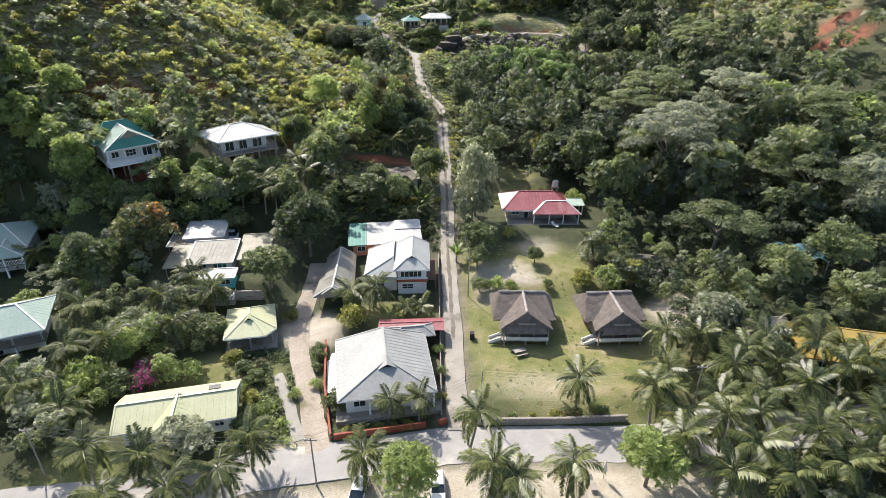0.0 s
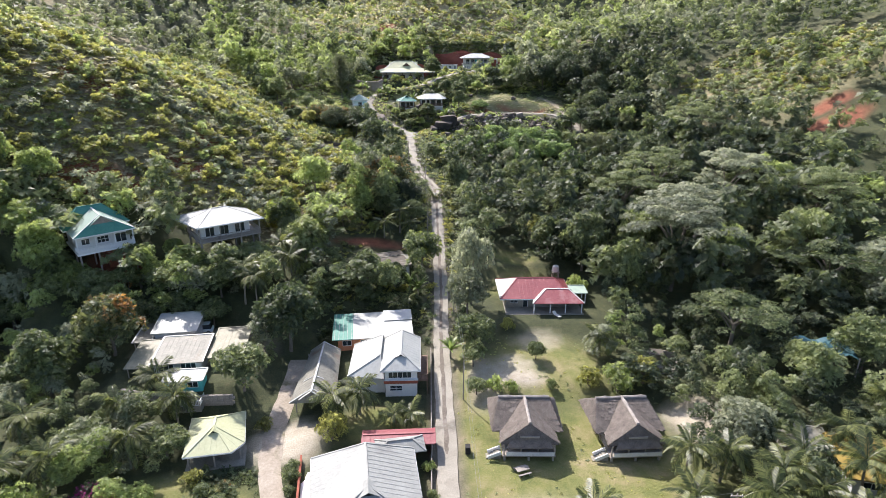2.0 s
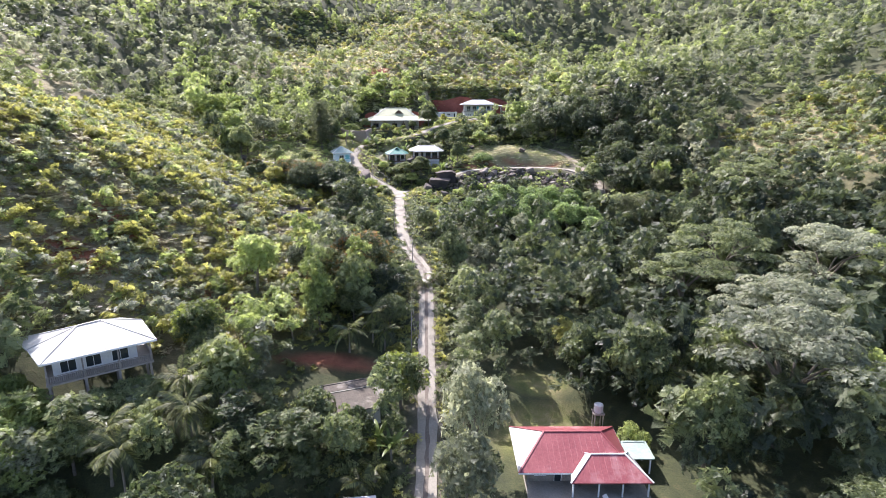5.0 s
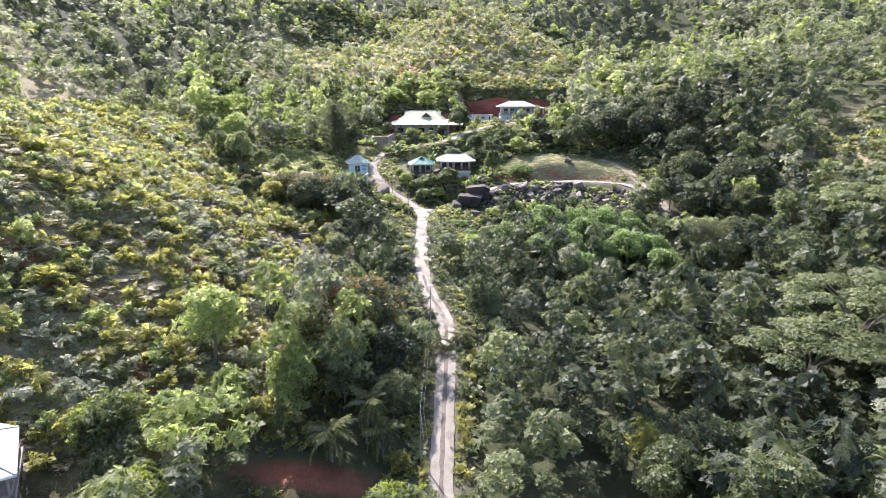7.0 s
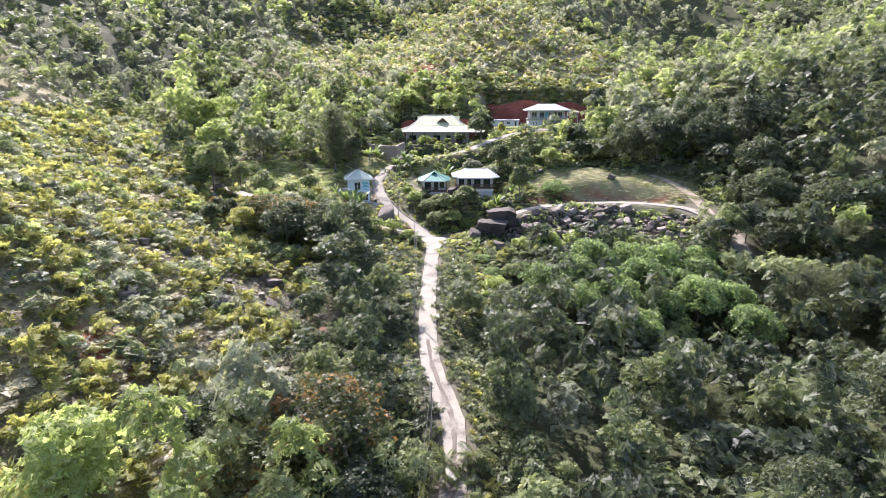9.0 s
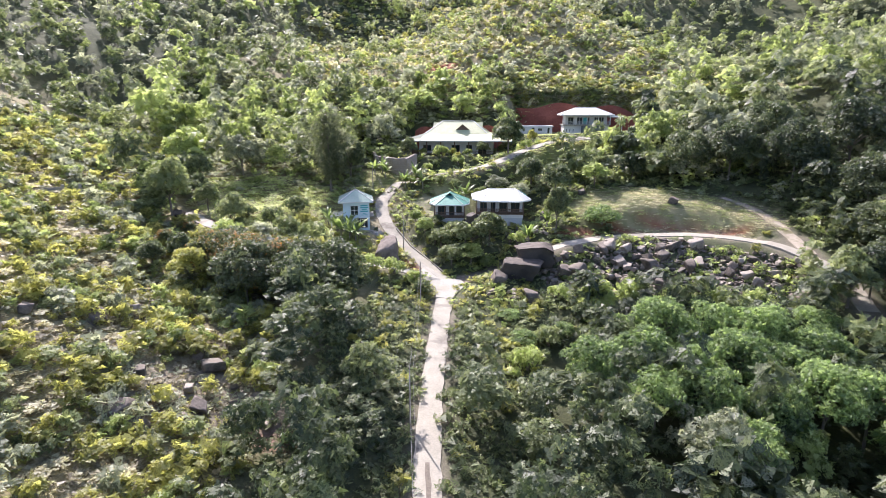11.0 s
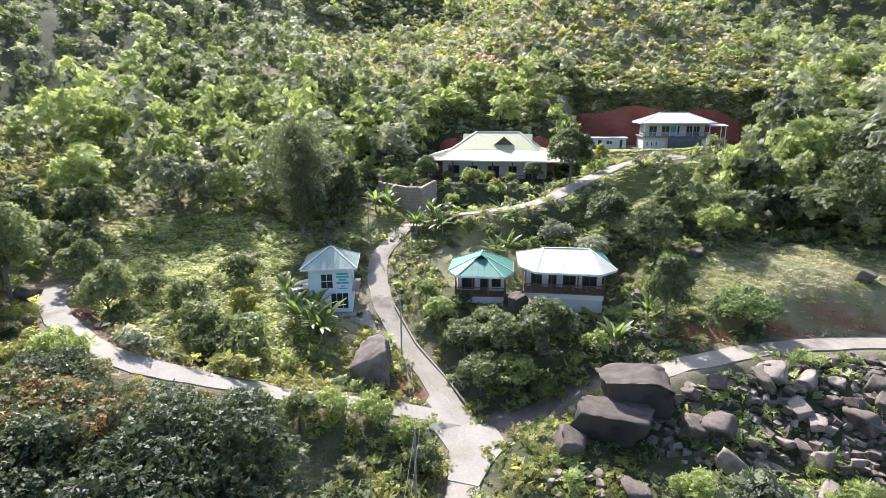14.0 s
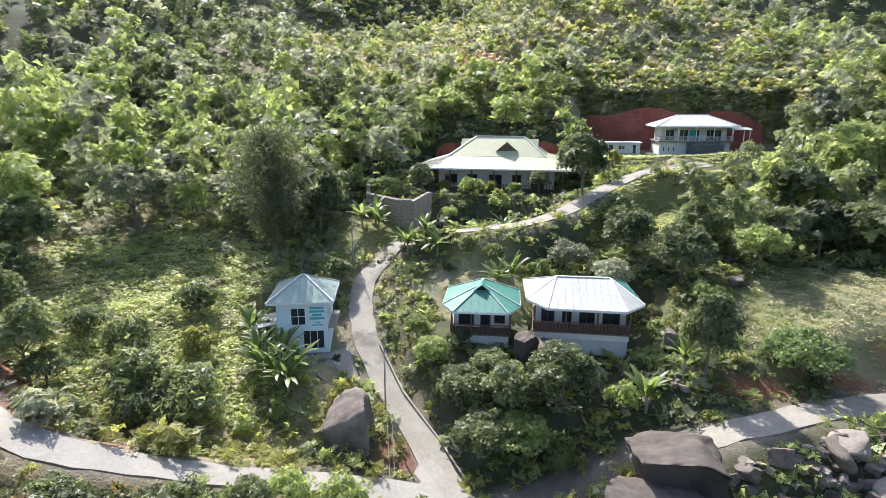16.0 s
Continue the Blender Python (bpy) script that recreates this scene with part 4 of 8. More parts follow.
tz = land_at(-38.6, 81.6)
h = thing("terrace", pose(-38.3, 81.7, tz, 0, 0, 6), "raised concrete terrace with a white railing before the kiosk", "terrace")
part("slab", box(bmesh.new(), -3.1, 3.1, -1.3, 1.3, -0.6, 0.35), PALE_CONCRETE, h)
railing(h, [(-3.0, 1.0), (-3.0, -1.2), (3.0, -1.2), (3.0, 1.0)], 0.35, 0.85)
for i, (cx, cy, ct) in enumerate(((-2.3, 0.2, 20), (-1.2, -0.3, 160), (-0.2, 0.3, 10), (0.9, -0.2, 190), (1.7, 0.3, -15), (2.4, -0.4, 120))):
    plastic_chair(-38.3 + cx, 81.7 + cy + cx * 0.1, tz + 0.36, ct)

# two teal-roofed houses at the west edge
h = plot_house("house", -85.5, 96.0, 5.4, 22, "white two-storey house under a pale teal hip roof")
walls(h, 12, 11, 0, 4.8, WHITE_WALL, [("s", 1, 2.6, 1, 2.2, "window"), ("s", 5, 6.6, 1, 2.2, "window"), ("s", 8.6, 10.2, 3.2, 4.4, "window"), ("s", 2, 3.6, 3.2, 4.4, "window"), ("e", 2, 3.6, 3.2, 4.4, "window"), ("e", 6, 7.6, 1, 2.2, "window")])
roof(h, rect(14.4, 13.4), [(-2.5, 0), (2.5, 0)], 4.8, 2.6, PALE_TEAL_METAL, CAP_WHITE, fascia=WHITE_PAINT)
roof(h, [(0.5, -9.4), (7.0, -9.4), (7.0, -3), (0.5, -3)], [(3.7, -7.4), (3.7, -3.5)], 4.2, 1.6, PALE_TEAL_METAL, CAP_WHITE, name="porch_roof")
deck(h, 0.6, 6.9, -9.0, -5.4, 2.4, CONCRETE)
railing(h, [(0.7, -8.9), (6.8, -8.9), (6.8, -5.5)], 2.4)
posts(h, [(0.9, -8.8), (3.7, -8.8), (6.6, -8.8)], 0, 4.2, 0.13)
h = plot_house("house", -66.4, 70.6, 4.4, 24, "white two-storey house under a weathered teal hip roof with a balcony")
walls(h, 10, 7.4, 0, 4.2, WHITE_WALL, [("s", 1, 2.6, 0.9, 2.1, "window"), ("s", 4, 5.0, 0.0, 2.1, "door"), ("s", 6.6, 8.6, 2.8, 3.9, "window"), ("e", 2, 3.6, 2.8, 3.9, "window"), ("s", 1.6, 3.6, 2.8, 3.9, "window")], cy=0.8)
roof(h, rect(13, 10.6), [(-2.6, 0), (2.6, 0)], 4.2, 2.3, PALE_TEAL_METAL, CAP_WHITE, fascia=WHITE_PAINT)
deck(h, -5.6, 6.0, -5.0, -2.9, 2.2, CONCRETE)
railing(h, [(-5.5, -4.9), (5.9, -4.9), (5.9, -3.0)], 2.2, material=GREY_WOOD)
posts(h, [(x, -4.7) for x in (-5.3, -1.6, 2.1, 5.7)], 0, 4.2, 0.13)

# the teal-roofed house on the slope
h = plot_house("house", -64.8, 112.5, 21.0, 42, "white hillside house with balcony under a teal and white roof")
walls(h, 9.0, 8.6, 0, 3.2, WHITE_WALL, [("s", 0.8, 2.2, 1.0, 2.2, "window"), ("s", 3.4, 5.4, 0.9, 2.2, "pane2"), ("s", 6.4, 8.4, 0.3, 2.2, "window"), ("w", 2, 3.4, 1, 2.2, "window"), ("e", 2, 3.4, 1, 2.2, "window")], cy=1.5)
roof(h, [(-5.7, 0.8), (5.7, 0.8), (5.7, 7.0), (-5.7, 7.0)], [(-2.3, 3.6), (1.9, 3.6)], 3.35, 3.5, TEAL_METAL, TEAL_METAL, fascia=WHITE_PAINT)
roof(h, [(-5.1, -5.0), (5.1, -5.0), (5.1, 3.4), (-5.1, 3.4)], [(0, -3.3), (0, 3.4)], 3.2, 3.2, PALE_TEAL_METAL, CAP_WHITE, name="front_roof", fascia=WHITE_PAINT, tones=[TEAL_METAL, PALE_TEAL_METAL, PALE_TEAL_METAL, PALE_TEAL_METAL])
gablet(h, 0, -4.1, 4.75, 0, 4.4, 1.7, 2.2, PALE_TEAL_METAL, GREY_WOOD)
deck(h, -4.9, 4.9, -4.8, 5.6, 0.0, WHITE_PAINT, 0.35)
railing(h, [(-4.8, -2.6), (-4.8, -4.7), (4.8, -4.7), (4.8, -2.6)], 0.0)
part("parapet", box(bmesh.new(), -4.75, 4.75, -4.62, -4.54, 0.02, 0.75), WHITE_PAINT, h)
posts(h, [(x, -4.5) for x in (-4.7, -1.6, 1.6, 4.7)], 0, 3.2, 0.1)
posts(h, [(x, y) for x in (-4.5, -1.5, 1.5, 4.5) for y in (-4.4, 0)], -7, -0.3, 0.13, GREY_WOOD)
bm = box(bmesh.new(), 0.2, 4.6, -2.4, 4.4, -4.5, -0.3)
part("foundation", bm, RED_WALL, h, "rust-red painted foundation wall")

# the white-roofed house on stilts
h = plot_house("house", -44.8, 119.5, 20.9, 36, "hillside house on tall stilts under a broad white metal roof")
walls(h, 9.6, 7.4, 0, 3.1, WHITE_WALL, [("s", 0.8, 2.6, 0.3, 2.2, "window"), ("s", 3.6, 5.4, 0.3, 2.2, "window"), ("s", 6.6, 8.6, 0.3, 2.2, "window"), ("e", 1.0, 2.8, 0.6, 2.2, "window"), ("w", 1.5, 3.5, 0.6, 2.2, "window")], cx=0.8, cy=0.9)
roof(h, [(-5.2, -5.4), (7.8, -5.4), (7.4, 3.6), (5.2, 6.0), (-7.6, 5.7), (-6.3, 0.9)], [(-0.6, 0.8), (2.2, 1.2)], 3.1, 1.9, WHITE_METAL, WHITE_METAL, fascia=WHITE_PAINT)
deck(h, -4.9, 7.2, -5.0, 5.2, 0.0, GREY_WOOD, 0.25)
railing(h, [(-4.8, 5.0), (-4.8, -4.9), (7.1, -4.9), (7.1, 4.0)], 0.0, material=GREY_WOOD)
posts(h, [(x, -4.8) for x in (-4.7, -0.8, 3.2, 7.0)], 0, 3.1, 0.09, GREY_WOOD)
posts(h, [(x, y) for x in (-4.6, -0.7, 3.1, 6.8) for y in (-4.7, -0.5, 4.6)], -8.5, -0.2, 0.14, GREY_WOOD, "stilt")

# the low outbuilding behind the palms
h = plot_house("outbuilding", -10.8, 123.4, 11.5, 21, "low concrete outbuilding under a flat brown stained roof", "outbuilding")
walls(h, 8.0, 5.0, -1.4, 1.6, GREY_WALL, [("s", 1.0, 2.0, 1.2, 2.4, "window"), ("s", 4.0, 5.0, 0.9, 2.8, "door")], cy=-1.0)
roof(h, rect(8.7, 5.7, 0, -1.1), [(-4.35, 1.6), (4.35, 1.6)], 1.6, 0.3, BROWN_METAL, RUSTED_METAL)
walls(h, 8.2, 1.6, -1.4, 1.95, GREY_WALL, [], cy=2.9)
roof(h, rect(8.6, 2.0, 0, 2.9), [(-4.3, 3.8), (4.3, 3.8)], 1.95, 0.15, BROWN_METAL, BROWN_METAL, name="store_roof")

# the red-roofed house on the lawn
h = plot_house("house", 20.1, 116.2, 7.1, 0, "bungalow with a faded red metal roof and an open porch")
# walls take the darker stone colour to imitate shade under the eaves
walls(h, 12.0, 7.2, 0, 2.5, STONE_WALL, [("s", 0.8, 2.4, 0.9, 2.1, "window"), ("s", 3.4, 4.4, 0.0, 2.1, "door"), ("s", 6.0, 7.8, 0.9, 2.1, "window"), ("e", 1.5, 3.0, 0.9, 2.1, "window")])
roof(h, rect(14.8, 10.4), [(-3.4, 0.4), (4.2, 0.4)], 2.5, 2.3, RED_METAL, RED_METAL, fascia=WHITE_PAINT, tones=[RED_METAL, RED_METAL, RED_METAL, SILVER_METAL])
roof(h, [(-1.2, -7.0), (9.0, -7.0), (7.8, -0.4), (0.2, -0.4)], [(2.0, -3.4), (6.4, -3.4)], 2.35, 1.6, RED_METAL, CAP_WHITE, name="porch_roof", tones=[RED_METAL, SILVER_METAL, RED_METAL, SILVER_METAL])
roof(h, rect(3.4, 3.6, 9.0, -0.6), [(7.4, 1.0), (10.6, 1.0)], 2.5, 0.3, PALE_TEAL_METAL, PALE_TEAL_METAL, name="lean_to_roof")
posts(h, [(-0.8, -6.6), (2.4, -6.6), (5.4, -6.6), (8.6, -6.6), (10.4, -2.0), (10.4, 0.8)], 0, 2.35, 0.09, WHITE_PAINT)
bm = box(bmesh.new(), -6.4, 9.0, -7.2, 4.2, -0.4, 0.08)
part("plinth", bm, CONCRETE, h)

# the tank tower behind it
h = plot_house("water_tower", 26.2, 124.2, 7.6, 0, "small grey water tank on a wooden stand", "water tank")
posts(h, [(x, y) for x in (-0.6, 0.6) for y in (-0.6, 0.6)], -0.4, 2.6, 0.07, GREY_WOOD, "leg")
deck(h, -0.8, 0.8, -0.8, 0.8, 2.7, GREY_WOOD)
bm = bmesh.new()
tube(bm, [(0, 0, 2.7), (0, 0, 2.8), (0, 0, 3.9), (0, 0, 4.05)], [0.62, 0.68, 0.68, 0.4], 14)
part("tank", bm, GREY_WALL, h)


gz = land_at(38.4, 93.4)
h = thing("ruin", pose(38.4, 93.4, gz, 0, 0, -12), "roofless grey concrete outbuilding with bare posts beside the lawn", "ruin")
part("wall", box(bmesh.new(), -2.6, 2.6, 1.6, 1.8, -0.4, 2.0), STONE_WALL, h)
part("wall", box(bmesh.new(), 2.42, 2.6, -2.0, 1.6, -0.4, 1.7), STONE_WALL, h)
part("slab", box(bmesh.new(), -2.8, 2.8, -2.4, 1.59, -0.4, 0.15), PALE_CONCRETE, h)
bm = bmesh.new()
slab(bm, [(-2.8, -0.4, 2.2), (0.6, -0.4, 2.2), (0.6, 2.0, 2.05), (-2.8, 2.0, 2.05)], 0.08)
part("roof", bm, BROWN_METAL, h)
posts(h, [(-2.6, -0.2), (0.4, -0.2), (2.4, -2.2), (-2.6, -2.2)], 0.15, 2.15, 0.11, CONCRETE)


def thatch_roof(parent, eaves, ridge, z, rise, name="roof", rows=11):
    """Layered courses of palm thatch with ragged lower edges."""
    ends = [Vector((*r, z + rise)) for r in ridge]
    k = len(eaves)
    rng = random.Random(7)
    bm = bmesh.new()
    for i in range(k):
        a, b = Vector((*eaves[i], z)), Vector((*eaves[(i + 1) % k], z))
        ra, rb = min(ends, key=lambda r: (r - a).length), min(ends, key=lambda r: (r - b).length)
        nrm = (b - a).cross(ra - a).normalized()
        nrm = nrm if nrm.z > 0 else -nrm
        slab(bm, [a, b, ra] if (ra - rb).length < 1e-4 else [a, b, rb, ra], 0.2)
        for r in range(rows):
            t0, t1 = r / rows, min(1.0, (r + 1.25) / rows)
            p0, q0, p1, q1 = a.lerp(ra, t0), b.lerp(rb, t0), a.lerp(ra, t1), b.lerp(rb, t1)
            m = max(3, int((q0 - p0).length / 0.2))
            for j in range(m):
                u0, u1 = j / m, (j + 1) / m
                drop = (p0 - p1).normalized() * rng.uniform(0.0, 0.28)
                lift = nrm * rng.uniform(0.07, 0.17)
                lo0, lo1 = p0.lerp(q0, u0) + drop + lift, p0.lerp(q0, u1) + drop + lift
                hi1, hi0 = p1.lerp(q1, u1) + nrm * 0.03, p1.lerp(q1, u0) + nrm * 0.03
                if (hi1 - hi0).length < 0.02:
                    bm.faces.new([bm.verts.new(v) for v in (lo0, lo1, hi1)])
                else:
                    bm.faces.new([bm.verts.new(v) for v in (lo0, lo1, hi1, hi0)])
    body = part(name, bm, THATCH, parent, "layered grey-brown palm thatch")
    cb = bmesh.new()
    line = [ends[0].lerp(ends[-1], s / 10) + Vector((0, 0, rng.uniform(0.06, 0.16))) for s in range(11)]
    tube(cb, line, [rng.uniform(0.17, 0.27) for _ in line], 6)
    part("ridge_cap", cb, THATCH_PALE, body)


THATCH_PALE = surface("thatch_pale", (0.24, 0.21, 0.185), (0.40, 0.36, 0.32), 1.5, 10.0, 0.95, bump=0.05)


def thatched_hut(x, y, turn, label):
    h = plot_house("thatched_hut", x, y, 3.5, turn, label, "hut", "thatched huts on the lawn")
    walls(h, 6.4, 5.6, 0.9, 3.4, WOOD, [("s", 0.6, 2.4, 0.9, 2.1, "window"), ("s", 2.8, 3.8, 0.0, 2.1, "door"), ("s", 4.2, 5.8, 0.9, 2.1, "window")], cy=0.9, trim=GREY_WOOD)
    thatch_roof(h, [(-4.9, -3.3), (4.9, -3.3), (5.0, 4.5), (-5.0, 4.5)], [(-3.8, 1.1), (3.6, 1.1)], 2.95, 2.45)
    thatch_roof(h, [(-3.9, -5.9), (3.9, -5.9), (3.2, 1.6), (-3.2, 1.6)], [(0, -5.2), (0, 1.1)], 2.9, 2.6, "gable_roof")
    fb = bmesh.new()
    slab(fb, [(-3.2, -6.5, 2.6), (3.2, -6.5, 2.6), (2.4, -5.75, 3.5), (-2.4, -5.75, 3.5)], 0.14)
    part("skirt_roof", fb, THATCH, h, "short thatch skirt over the veranda")
    part("vent_board", box(bmesh.new(), -1.3, 1.3, -5.85, -5.7, 3.7, 3.95), GREY_WOOD, h)
    deck(h, -3.6, 3.6, -6.0, 4.0, 0.95, GREY_WOOD)
    part("parapet", box(bmesh.new(), -3.1, 3.4, -6.05, -5.92, 0.97, 1.55), WHITE_WALL, h, "low white boarded parapet")
    railing(h, [(-3.5, -2.0), (-3.5, -4.3)], 0.95, material=GREY_WOOD)
    railing(h, [(3.5, -5.9), (3.5, -2.0)], 0.95, material=GREY_WOOD)
    posts(h, [(x0, -5.8) for x0 in (-3.4, -1.1, 1.2, 3.4)], 0.95, 3.1, 0.08, GREY_WOOD)
    posts(h, [(x0, y0) for x0 in (-3.3, 0, 3.3) for y0 in (-5.7, -1, 3.7)], -0.3, 0.8, 0.14, CONCRETE, "footing")
    for i in range(5):
        sb = bmesh.new()
        box(sb, -4.1 - 0.34 * (i + 1), -3.7 - 0.34 * i, -5.5, -4.5, -0.2, 0.8 - 0.17 * i)
        part("step", sb, CONCRETE, h)
    for s in (-5.6, -4.35):
        sb = beam(bmesh.new(), (-3.7, s, 0.85), (-5.5, s - 0.2, 0.2), 0.16, 0.5)
        part("stair_wall", sb, WHITE_WALL, h)
    return h


thatched_hut(12.9, 77.4, -1, "wooden hut with a grey palm-thatch roof and a front veranda")
thatched_hut(27.0, 77.2, 3, "wooden hut with a grey palm-thatch roof beside the palms")

# the long building with an orange-yellow roof
h = plot_house("house", 61.5, 67.2, 3.2, -14, "long building under a low orange-yellow metal roof among palms")
walls(h, 16, 7, 0, 2.8, GREY_WALL, [("s", 1, 3, 0.9, 2.0, "window"), ("s", 6, 8, 0.9, 2.0, "window"), ("s", 11, 12, 0, 2.0, "door")])
roof(h, rect(18.5, 8.6), [(-9.2, 3.6), (9.2, 3.6)], 2.8, 0.9, ORANGE_METAL, ORANGE_METAL)
h = plot_house("shed", 50.8, 73.4, 3.2, -14, "dark weathered shed beside the orange roof", "shed")
walls(h, 5.0, 4.0, 0, 2.8, GREY_WOOD, [("s", 1, 2.4, 0.9, 2.0, "window")])
roof(h, rect(5.8, 4.8), [(-2.9, 1.8), (2.9, 1.8)], 2.8, 0.5, RUSTED_METAL, RUSTED_METAL)
h = plot_house("tarpaulin_shelter", 64.5, 91.0, 5.6, -8, "shelter under a sagging blue-green tarpaulin among trees", "shelter")
bm = bmesh.new()
cells = [[bm.verts.new((-4 + 8 * i / 8, -3.2 + 6.4 * j / 6, 4.4 + 0.5 * math.sin(i * 1.3) * math.cos(j * 1.1) - 0.02 * (i - 4) ** 2)) for i in range(9)] for j in range(7)]
for j in range(6):
    for i in range(8):
        bm.faces.new((cells[j][i], cells[j][i + 1], cells[j + 1][i + 1], cells[j + 1][i]))
part("tarpaulin", bm, BLUE_TARP, h)
posts(h, [(-3.8, -3.0), (3.8, -3.0), (3.8, 3.0), (-3.8, 3.0)], 0, 4.2, 0.07, GREY_WOOD)

# the low ruined sheds by the lane
h = plot_house("shed", -10.0, 125.6, 10.2, 20, "low open shed under patched rusty sheets", "shed")
roof(h, rect(8.6, 4.6), [(-4.3, 2.1), (4.3, 2.1)], 1.9, 0.4, RUSTED_METAL, RUSTED_METAL)
posts(h, [(x, y) for x in (-3.9, 0, 3.9) for y in (-2.0, 2.0)], -0.5, 1.9, 0.07, GREY_WOOD)

# ---- the upper hamlet ----
h = plot_house("house", -33.1, 254.4, 30.2, 17.5, "small two-storey pale blue house under a pale green hip roof")
walls(h, 5.4, 5.6, 0, 6.4, BLUE_WALL, [("s", 1.5, 3.1, 3.5, 5.5, "pane2"), ("s", 2.7, 5.0, 0.7, 2.9, "window"), ("e", 1.0, 2.4, 3.4, 4.8, "window"), ("w", 1.0, 2.4, 3.4, 4.8, "window")])
roof(h, rect(7.1, 7.3), [(-0.2, 0), (0.2, 0)], 6.4, 2.0, PALE_TEAL_METAL, CAP_WHITE, fascia=WHITE_PAINT)
for i, (wd, zz) in enumerate(((1.5, 5.45), (1.6, 5.05), (1.0, 4.65), (1.6, 4.25), (0.5, 3.85), (1.2, 3.55))):
    bm = box(bmesh.new(), 1.62 - wd / 2, 1.62 + wd / 2, -2.83, -2.8, zz - 0.13, zz + (0.13 if i < 4 else 0.0))
    part("sign_bar", bm, TEAL_WALL, h, "turquoise painted line of lettering")
bm = bmesh.new()
slab(bm, [(-5.4, -2.6, 3.2), (-2.7, -2.6, 3.7), (-2.7, 1.6, 3.7), (-5.4, 1.6, 3.2)], 0.1)
part("lean_to_roof", bm, SILVER_METAL, h)
posts(h, [(-5.2, -2.4), (-5.2, 1.4)], 0, 3.2, 0.08, WHITE_PAINT)
bm = box(bmesh.new(), 2.7, 3.6, -2.6, 2.4, 3.0, 3.15)
part("balcony", bm, CONCRETE, h)
bm = box(bmesh.new(), -0.6, 3.3, -4.4, -2.8, -0.3, 0.25)
part("terrace", bm, CONCRETE, h)

h = plot_house("house", -13.6, 258.8, 32.0, 6, "small white house under a teal hip roof with a wooden veranda")
oct8 = [(-2.9, -4.9), (2.9, -4.9), (4.2, -2.6), (4.2, 3.0), (-4.2, 3.0), (-4.2, -2.6)]
roof(h, oct8, [(0, -1.0), (0, 0.8)], 3.9, 1.9, TEAL_METAL, PALE_TEAL_METAL, fascia=WHITE_PAINT)
gablet(h, 0, -1.9, 5.1, 0, 2.4, 0.9, 1.6, TEAL_METAL)
walls(h, 6.0, 5.0, 1.2, 3.9, WHITE_WALL, [("s", 0.5, 2.2, 0.1, 2.1, "window"), ("s", 2.9, 4.0, 0.0, 2.1, "door"), ("s", 4.4, 5.6, 0.5, 2.1, "window")], cy=0.2, trim=WOOD)
deck(h, -3.3, 3.3, -4.3, 2.6, 1.2, WOOD)
railing(h, [(-3.2, -2.0), (-3.2, -4.2), (3.2, -4.2), (3.2, -2.0)], 1.2, material=WOOD)
posts(h, [(x, -4.1) for x in (-3.1, -1.0, 1.0, 3.1)], 1.2, 3.9, 0.08, WOOD)
bm = box(bmesh.new(), -3.0, 3.0, -3.9, 2.2, -1.5, 1.0)
part("plinth", bm, WHITE_WALL, h)

h = plot_house("house", -3.0, 259.6, 31.5, 3.5, "white bungalow on a stone base under a white metal roof")
oct9 = [(-3.6, -5.2), (4.3, -5.2), (6.4, -2.8), (5.6, 5.0), (-6.2, 4.4), (-5.7, -2.6)]
roof(h, oct9, [(-2.6, 0.4), (3.2, 0.6)], 5.3, 1.7, WHITE_METAL, CAP_WHITE, fascia=WHITE_PAINT, tones=[WHITE_METAL, WHITE_METAL, TEAL_METAL, TEAL_METAL, WHITE_METAL, WHITE_METAL])
walls(h, 9.4, 5.6, 2.6, 5.3, WHITE_WALL, [("s", 0.6, 2.0, 0.0, 2.1, "window"), ("s", 2.8, 3.8, 0.0, 2.1, "door"), ("s", 4.6, 6.2, 0.0, 2.1, "window"), ("s", 7.0, 8.8, 0.0, 2.1, "window"), ("w", 1, 2.6, 0.6, 2.0, "window")], cy=0.4, trim=WOOD)
deck(h, -5.0, 5.0, -4.6, 3.6, 2.6, WOOD)
railing(h, [(-4.9, -2.4), (-4.9, -4.5), (4.9, -4.5), (4.9, -2.4)], 2.6, material=WOOD, gap=0.14)
posts(h, [(x, -4.4) for x in (-4.8, -1.6, 1.6, 4.8)], 2.6, 5.3, 0.08, WOOD)
bm = box(bmesh.new(), -4.8, 4.8, -4.3, 3.4, 1.7, 2.4)
part("plinth", bm, WHITE_WALL, h)
bm = box(bmesh.new(), -3.6, 4.7, -4.2, 3.2, -2.0, 1.7)
part("stone_base", bm, GREY_WALL, h, "rough grey stone base")

h = plot_house("house", -17.6, 304.2, 41.8, 1, "large bungalow under a wide pale yellow-green metal roof")
eav = [(-12.6, -8.0), (13.6, -8.0), (13.6, 8.0), (-12.6, 8.0)]
inner = [(-7.4, -4.0), (7.6, -4.0), (7.6, 4.0), (-7.4, 4.0)]
for i in range(4):
    j = (i + 1) % 4
    face = [(*eav[i], 4.0), (*eav[j], 4.0), (*inner[j], 5.7), (*inner[i], 5.7)]
    bm = bmesh.new()
    slab(bm, face, 0.14)
    skirt = part("skirt_roof", bm, YELLOW_METAL, h)
    bm = bmesh.new()
    seams(bm, face, 0.75)
    tagged(part("roof_seam", bm, YELLOW_METAL, skirt), kind="stuff")
    part("fascia", beam(bmesh.new(), (*eav[i], 3.82), (*eav[j], 3.82), 0.08, 0.24), WHITE_PAINT, h)
